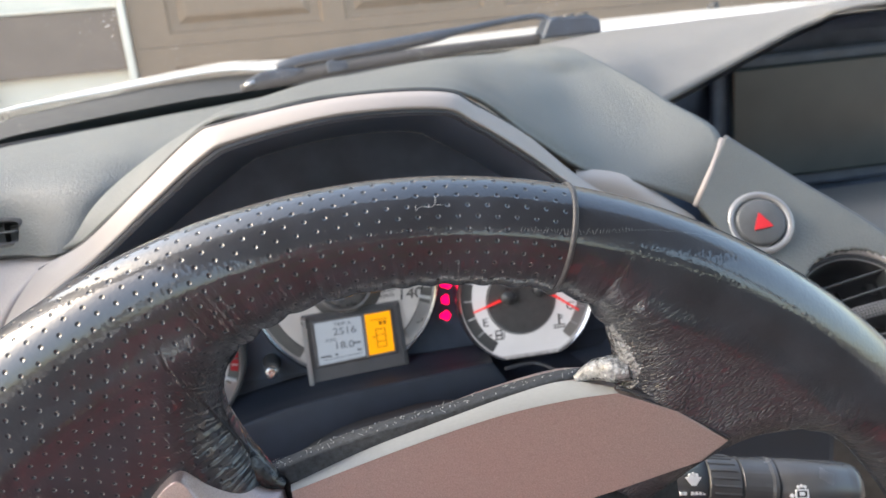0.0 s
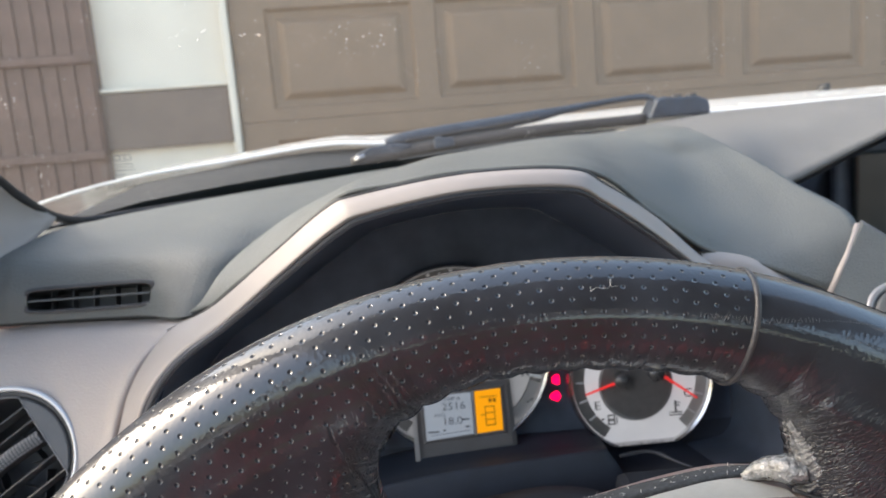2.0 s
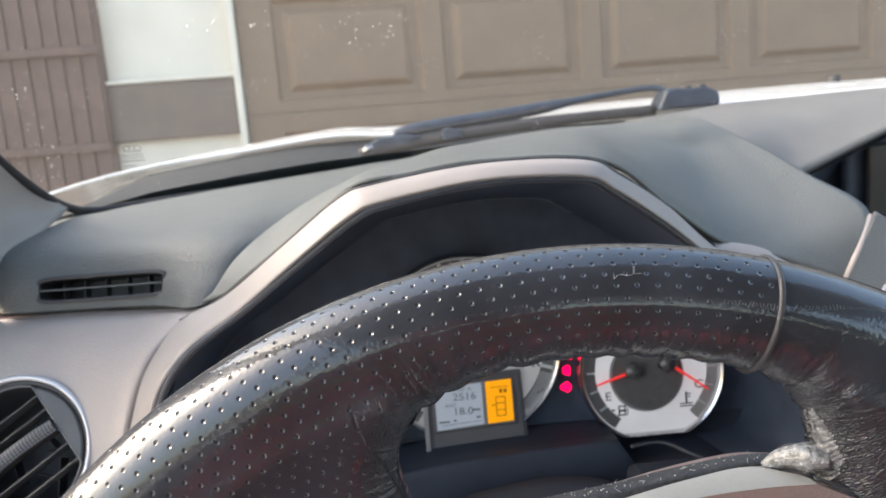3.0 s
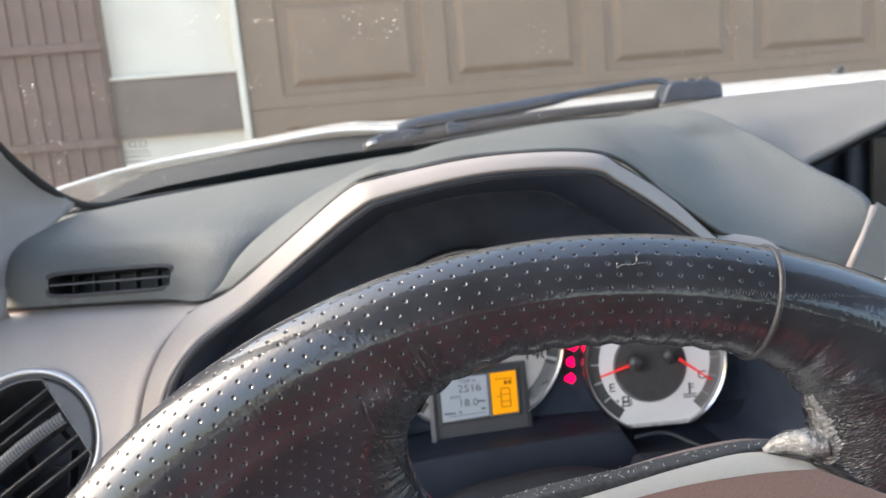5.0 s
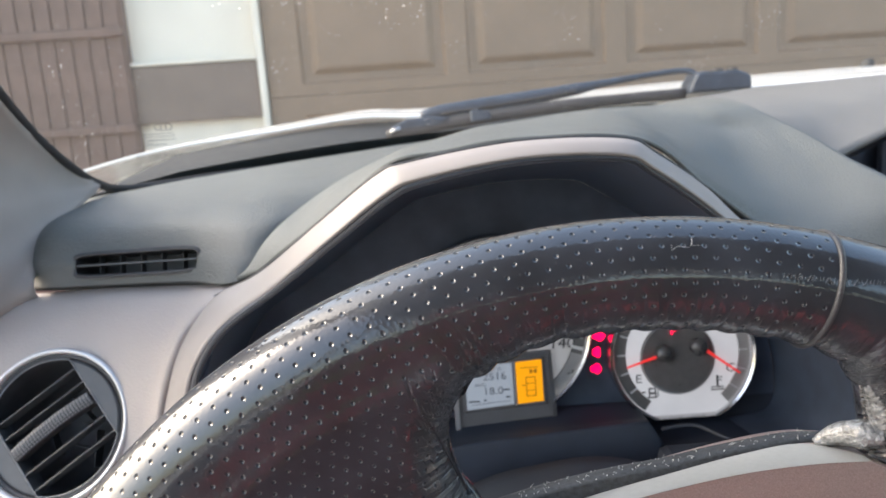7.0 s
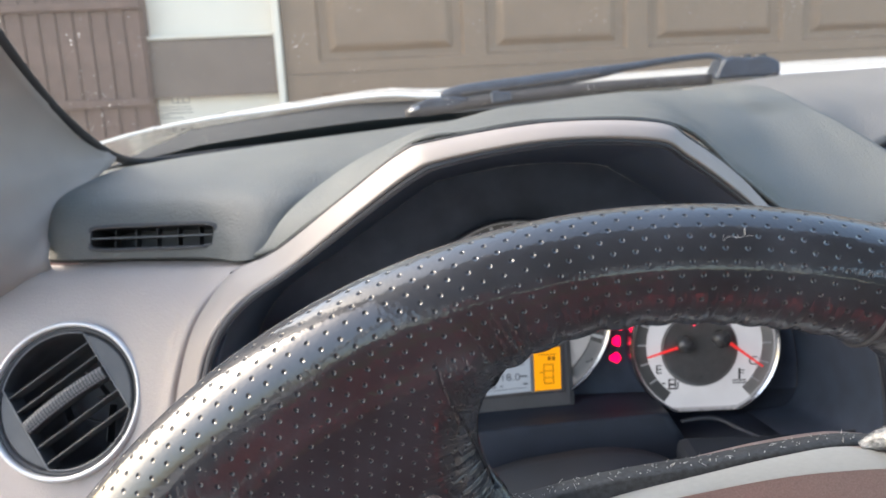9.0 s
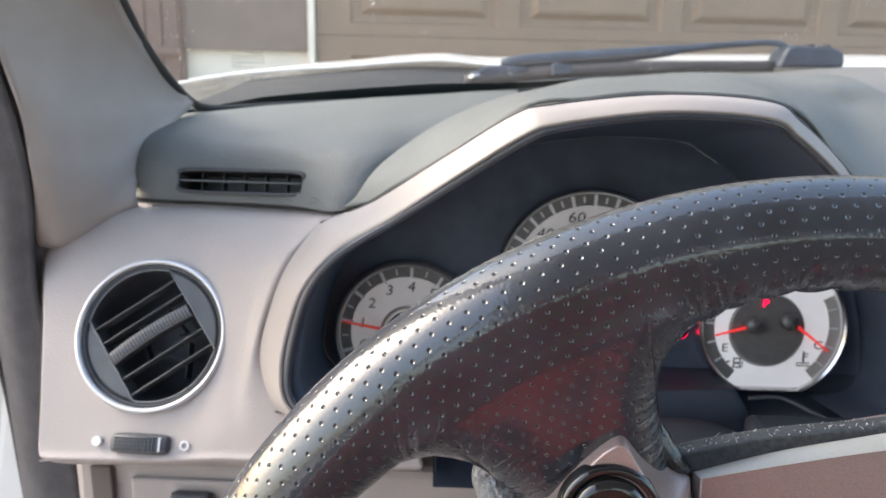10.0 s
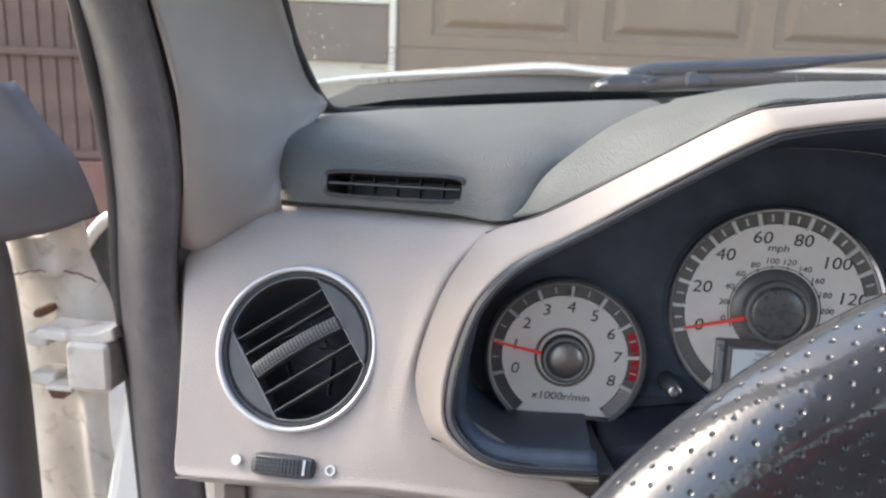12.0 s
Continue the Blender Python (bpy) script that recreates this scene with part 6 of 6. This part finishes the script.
for a, b in zip(rings, rings[1:]):
    for k in range(48):
        bm.faces.new((a[k], a[(k + 1) % 48], b[(k + 1) % 48], b[k]))
bm.faces.new(rings[-1])
part("slot_frame", bm, M_BLACK, slot, smooth=False)
part("slat", box((-0.043, -0.0005, -0.005), (0.043, 0.0005, 0.0006)), M_VENT, slot)
for k in range(5):
    part("vane", box((-0.0303 + 0.0152 * k, -0.0062, -0.012), (-0.0299 + 0.0152 * k, 0.0062, -0.0060)), M_BLACK, slot)

vdial = thing("vent_dial", FRAME_F @ pose(0.0213, -0.0312, 0.0016), "black ribbed vent thumbwheel with white dots", "thumbwheel")
bevel(part("slot_rim", prism(oval(0, 0, 0.0188, 0.0062, -1, 40, 5), -0.004, 0.0022, 0.001, 0.0008), M_BLACK, vdial), 0.0004)
part("thumbwheel", sheet([[(x, y, z + 0.003 * (1 - (x / 0.017) ** 2)) for y, z in ((-0.0052, -0.001), (-0.0048, 0.0022), (0.0, 0.0032), (0.0048, 0.0022), (0.0052, -0.001))] for x in (-0.0172, -0.009, 0.0, 0.009, 0.0172)], 16, 24), M_VENT, vdial, smooth=True)
nub = None
for i in range(13):
    for j in range(4):
        x, y = -0.0145 + 0.0022 * i, -0.0033 + 0.0022 * j
        if nub is None:
            ob = part("nub", box((-0.0007, -0.0007, -0.0007), (0.0007, 0.0007, 0.0007)), M_BLACK, vdial)
            nub = ob.data
        else:
            ob = new("nub", nub)
            ob.parent = vdial
        ob.matrix_basis = pose(x, y, 0.0030 + 0.003 * (1 - (x / 0.017) ** 2))
part("index_mark", box((0.0128, -0.0042, 0.003), (0.0142, 0.0042, 0.0048)), M_WHITE, vdial)
part("dot", prism(oval(-0.0282, 0.0006, 0.0030, 0.0030, 0, 24), -0.001, 0.0007), M_WHITE, vdial, "white dot")
part("dot", revolve([(0.0030, 0.0), (0.0030, 0.0008), (0.0019, 0.0008), (0.0019, 0.0)], 24, (0.0278, -0.0002)), M_WHITE, vdial, "white open ring")

FRAME_R = frame_at((0.253, 0.4275, 1.1225), Vector((0.985, -0.10, 0.13)).normalized(), Vector((-0.06, 0.53, 0.85)).normalized(), Vector((-0.15, -0.84, 0.52)).normalized())
haz = thing("hazard_switch", FRAME_R @ pose(0, 0, 0.004), "round black hazard switch with a red triangle", "switch")
part("ring", revolve([(0.0205, -0.002), (0.0205, 0.003), (0.0185, 0.0045), (0.0160, 0.003), (0.0155, -0.001)], 56), M_SWITCHRING, haz, smooth=True)
part("button", revolve([(0.0150, -0.002), (0.0150, 0.0042), (0.0135, 0.0052), (0.0001, 0.0040)], 48), M_VENT, haz, smooth=True)
part("triangle", prism([(-0.0060, -0.0045), (0.0060, -0.0045), (0.0, 0.0060)], 0.004, 0.0055), M_REDMARK, haz, "red triangle")

# ---------------------------------------------------------------- wipers, washer
wiper = thing("windshield_wiper", I4, "black windshield wiper resting on the cowl", "wiper")
arm_line = [(-0.064, 0.900, 1.2455), (-0.040, 0.900, 1.2490), (0.006, 0.900, 1.2530), (0.066, 0.900, 1.2582), (0.120, 0.900, 1.2640), (0.150, 0.900, 1.2680), (0.195, 0.898, 1.2728), (0.234, 0.895, 1.2758), (0.252, 0.892, 1.2745), (0.262, 0.888, 1.268)]
arm_half = [0.0060, 0.0088, 0.0090, 0.0083, 0.0070, 0.0045, 0.0036, 0.0034, 0.0034, 0.0036]
part("arm", sweep(spline(arm_line, 54), [float(np.interp(k / 54, np.linspace(0, 1, 10), arm_half)) for k in range(55)], 16, 1.0), M_WIPER, wiper, "tapered black wiper arm", smooth=True)
part("arm_groove", sweep(spline([(p[0], p[1] - 0.0085, p[2] - 0.002) for p in arm_line[1:5]], 20), 0.0014, 8), M_RUBBER, wiper, smooth=True)
part("blade", sweep(spline([(-0.105, 0.878, 1.2265), (-0.010, 0.882, 1.2370), (0.127, 0.885, 1.2470), (0.245, 0.887, 1.2500)], 30), 0.0050, 10, 1.3), M_RUBBER, wiper, "rubber wiper blade", smooth=True)
part("blade_spine", sweep(spline([(-0.085, 0.884, 1.2335), (-0.010, 0.888, 1.2425), (0.090, 0.890, 1.2500), (0.150, 0.891, 1.2525)], 30), [0.0042 - 0.0022 * k / 30 for k in range(31)], 10, 1.0), M_COWL, wiper, "plastic spine of the blade", smooth=True)
bevel(part("blade_clip", prism_y([(-0.006, 1.2350), (-0.007, 1.2475), (0.001, 1.2500), (0.005, 1.2470), (0.016, 1.2470), (0.017, 1.2370)], 0.868, 0.880), M_WIPER, wiper), 0.002, 2)
bevel(part("pivot_cap", prism_y([(0.2444, 1.249), (0.2500, 1.262), (0.2545, 1.2715), (0.2640, 1.2735), (0.2800, 1.2715), (0.3020, 1.2722), (0.3165, 1.2660), (0.3180, 1.2500)], 0.872, 0.915), M_WIPER, wiper), 0.004, 3)
for x in (0.284, 0.301):
    bevel(part("cap_nut", prism(oval(x, 0.890, 0.0062, 0.0062, 0, 20), 1.2700, 1.2752), M_RUBBER, wiper), 0.0015, 2)
bevel(part("end_joint", prism_y([(-0.104, 1.2290), (-0.098, 1.2365), (-0.080, 1.2440), (-0.050, 1.2450), (-0.030, 1.2420), (-0.045, 1.2330), (-0.085, 1.2270)], 0.876, 0.90), M_WIPER, wiper), 0.003, 3)
part("end_clip", sweep([(-0.100, 0.872, 1.2305), (-0.088, 0.872, 1.2345)], 0.0020, 8), M_SILVER, wiper, smooth=True)
nozzle = thing("washer_nozzle", I4, "small black washer nozzle on the bonnet", "washer nozzle")
part("body", sweep([(0.578, 1.11, 1.262), (0.578, 1.105, 1.272), (0.578, 1.095, 1.276)], [0.011, 0.009, 0.004], 16), M_COWL, nozzle, smooth=True)

# ---------------------------------------------------------------- open driver's door
door = thick(part("open_door", sheet([
    [(-0.560, 0.545, 1.114), (-0.531, 0.525, 1.112), (-0.500, 0.512, 1.114), (-0.490, 0.512, 1.121), (-0.4825, 0.530, 1.122)],
    [(-0.560, 0.55, 1.09), (-0.532, 0.530, 1.088), (-0.500, 0.518, 1.088), (-0.488, 0.518, 1.096), (-0.4790, 0.530, 1.098)],
    [(-0.560, 0.55, 1.082), (-0.532, 0.538, 1.081), (-0.500, 0.528, 1.081), (-0.484, 0.524, 1.085), (-0.4735, 0.531, 1.086)],
    [(-0.560, 0.55, 1.04), (-0.530, 0.540, 1.04), (-0.495, 0.530, 1.04), (-0.475, 0.526, 1.045), (-0.4616, 0.532, 1.045)],
    [(-0.560, 0.55, 0.95), (-0.530, 0.542, 0.95), (-0.495, 0.534, 0.95), (-0.482, 0.526, 0.95), (-0.4715, 0.532, 0.95)],
    [(-0.560, 0.55, 0.70), (-0.530, 0.545, 0.70), (-0.495, 0.540, 0.70), (-0.470, 0.545, 0.70), (-0.455, 0.565, 0.70)]], 30, 50), M_OLDPAINT, car, "open door, its white painted inner edge stained", smooth=True), 0.004, -1)
part("door_seal", sweep(spline([(-0.534, 0.50, 0.70), (-0.5345, 0.50, 0.93), (-0.5360, 0.50, 1.015), (-0.5420, 0.50, 1.09), (-0.552, 0.50, 1.13)], 20), 0.020, 16, up=(0, 1, 0)), M_DOORTRIM, door, "black rubber door seal", smooth=True)
part("rust_line", sweep([(-0.5297 + 0.0032 * k, 0.5165 + 0.0015 * math.sin(k * 0.5), 1.0815 + 0.006 * math.sin(k * 0.155) + 0.0006 * math.sin(k * 2.1)) for k in range(21)], 0.0007, 6), M_RUST, door, "rusty crease")
part("pressed_rib", sweep(spline([(-0.4944, 0.526, 1.0815), (-0.4879, 0.527, 1.065), (-0.4784, 0.528, 1.045)], 12), 0.0042, 12), M_OLDPAINT, door, smooth=True)
upper = [
    [(-0.64, 0.46, 1.098), (-0.56, 0.478, 1.103), (-0.4895, 0.497, 1.1185), (-0.4636, 0.505, 1.128), (-0.4620, 0.52, 1.129)],
    [(-0.64, 0.45, 1.150), (-0.56, 0.470, 1.148), (-0.50, 0.488, 1.146), (-0.4690, 0.505, 1.146), (-0.4675, 0.52, 1.147)],
    [(-0.64, 0.455, 1.185), (-0.565, 0.475, 1.180), (-0.51, 0.492, 1.172), (-0.4790, 0.505, 1.168), (-0.4775, 0.52, 1.169)],
    [(-0.64, 0.47, 1.215), (-0.58, 0.485, 1.208), (-0.53, 0.498, 1.196), (-0.4950, 0.505, 1.186), (-0.4935, 0.52, 1.187)],
    [(-0.64, 0.48, 1.245), (-0.60, 0.490, 1.240), (-0.555, 0.500, 1.230), (-0.5190, 0.505, 1.218), (-0.5175, 0.52, 1.219)],
]
thick(part("upper_trim", sheet(upper, 24, 20), M_DOORTRIM, door, "dark grey upper door trim", smooth=True), 0.004, -1)
def flat_y(outline, y0, y1, inset=0.003, drop=0.0025):
    bm = prism(outline, -y1, -y0, inset, drop)
    bm.transform(Matrix(((1, 0, 0, 0), (0, 0, -1, 0), (0, 1, 0, 0), (0, 0, 0, 1))))
    bm.normal_update()
    return bm


bevel(part("hinge_leaf", flat_y(oval(-0.4555, 1.0300, 0.0160, 0.0178, 0, 36, 7), 0.482, 0.512), M_OLDPAINT, door, "white painted hinge leaf"), 0.0015, 2)
bevel(part("hinge_plate", flat_y([(-0.4935, 1.0460), (-0.4935, 1.0535), (-0.470, 1.0525), (-0.452, 1.0535), (-0.4375, 1.0590), (-0.4365, 1.050), (-0.445, 1.0465)], 0.486, 0.515, 0.001, 0.001), M_OLDPAINT, door), 0.001, 2)
bevel(part("hinge_plate", flat_y([(-0.4905, 1.0090), (-0.4905, 1.0130), (-0.470, 1.0130), (-0.470, 1.0090)], 0.486, 0.515, 0.001, 0.001), M_OLDPAINT, door), 0.001, 2)
part("hinge_pin", sweep([(-0.4865, 0.490, 1.0135), (-0.4865, 0.490, 1.014), (-0.4865, 0.490, 1.0425), (-0.4865, 0.490, 1.0430)], [0.0068, 0.0074, 0.0074, 0.0068], 28), M_OLDPAINT, door, "painted hinge knuckle", smooth=False)
part("pin_cap", sweep([(-0.4865, 0.490, 1.0435), (-0.4865, 0.490, 1.0450), (-0.4865, 0.490, 1.0535), (-0.4865, 0.490, 1.0550)], [0.0082, 0.0090, 0.0090, 0.0078], 28), M_OLDPAINT, door, smooth=False)
bevel(part("hinge_foot", box((-0.508, 0.495, 1.0375), (-0.492, 0.515, 1.0470)), M_OLDPAINT, door), 0.002, 2)
bevel(part("hinge_foot", box((-0.508, 0.495, 1.0080), (-0.488, 0.515, 1.0175)), M_OLDPAINT, door), 0.002, 2)
for x, z, r in ((-0.4985, 0.9975, 0.0075), (-0.5085, 1.0560, 0.0035)):
    part("bolt", sweep([(x, 0.528, z), (x, 0.512, z), (x, 0.509, z)], [r, r, r * 0.8], 6), M_RUST, door, "rusty hinge bolt")
arch = spline([(-0.545, 0.60, 0.98), (-0.541, 0.60, 1.04), (-0.5330, 0.60, 1.0745), (-0.5230, 0.60, 1.0905), (-0.5130, 0.60, 1.1025), (-0.4985, 0.60, 1.1120), (-0.45, 0.60, 1.12)], 24)
part("fender_rim", sweep(arch, 0.0055, 12), M_PAINT, car, "white painted wing edge", smooth=True)
part("wing_liner", sheet([[p + Vector((0.0, 0.003, 0)) for p in arch], [(-0.44, 0.625, 0.98), (-0.44, 0.63, 1.05), (-0.44, 0.635, 1.09), (-0.42, 0.635, 1.10)]], 20, 10), M_BLACKGRAIN, car, "black textured wing liner", smooth=True)
bevel(part("jamb", prism_y([(-0.4445, 1.062), (-0.430, 1.02), (-0.42, 0.90), (-0.42, 0.60), (-0.54, 0.60), (-0.4713, 0.9107), (-0.4525, 0.9964)], 0.515, 0.560), M_PAINT, car, "white painted door jamb"), 0.01, 3)
def side_skin(x, y0, y1):
    """A plain white body side: sill, waist and shoulder."""
    prof = [(0.0, 0.32), (0.03, 0.40), (0.05, 0.62), (0.055, 0.85), (0.03, 1.02), (-0.01, 1.075)]
    sgn = 1 if x > 0 else -1
    return sheet([[(x + sgn * dx, y0 + (y1 - y0) * k / 3, z) for k in range(4)] for dx, z in prof], 12, 20)


thick(part("body_side", side_skin(1.07, -1.93, 0.93), M_PAINT, car, "white painted body side", smooth=True), 0.004)
thick(part("body_side", side_skin(-0.47, -1.93, -0.75), M_PAINT, car, "white painted body side", smooth=True), 0.004)
thick(part("nose", sheet([[(x, 2.0 - 0.35 * ((x - 0.19) / 0.95) ** 2, z) for x in (-0.75, -0.4, 0.19, 0.75, 1.1)] for z in (1.10, 0.95, 0.70, 0.45)], 24, 16), M_PAINT, car, "white painted nose", smooth=True), 0.004)
thick(part("tail_panel", sheet([[(x, -1.97, z) for x in (-0.47, 0.3, 1.07)] for z in (1.08, 0.9, 0.6, 0.35)], 12, 12), M_PAINT, car, smooth=True), 0.004)
thick(part("roof_skin", sheet([[(x, y, 1.775 - 0.03 * abs((x - 0.28) / 0.6) ** 2 - 0.06 * max(0.0, (abs(y + 0.6) / 0.8)) ** 2) for x in (-0.36, -0.1, 0.28, 0.65, 0.92)] for y in (0.16, -0.3, -0.8, -1.4, -1.9)], 16, 16), M_PAINT, car, "white painted roof", smooth=True), 0.004)
for x, xt in ((-0.42, -0.33), (1.03, 0.9)):
    part("rear_pillar", sweep([(xt, -1.85, 1.70), (x, -1.92, 1.06)], 0.05, 12, 0.6), M_PAINT, car, smooth=True)
    part("door_pillar", sweep([(xt, -0.63, 1.73), (x, -0.63, 1.05)], 0.04, 12, 0.6), M_PAINT, car, smooth=True)
for x in (-0.55, 1.15):
    for y in (1.55, -1.45):
        z = ground_height(y) + 0.37
        part("tyre", sweep([(x - 0.11, y, z), (x - 0.09, y, z), (x + 0.09, y, z), (x + 0.11, y, z)], [0.33, 0.372, 0.372, 0.33], 40), M_RUBBER, car, "black road tyre", smooth=False)
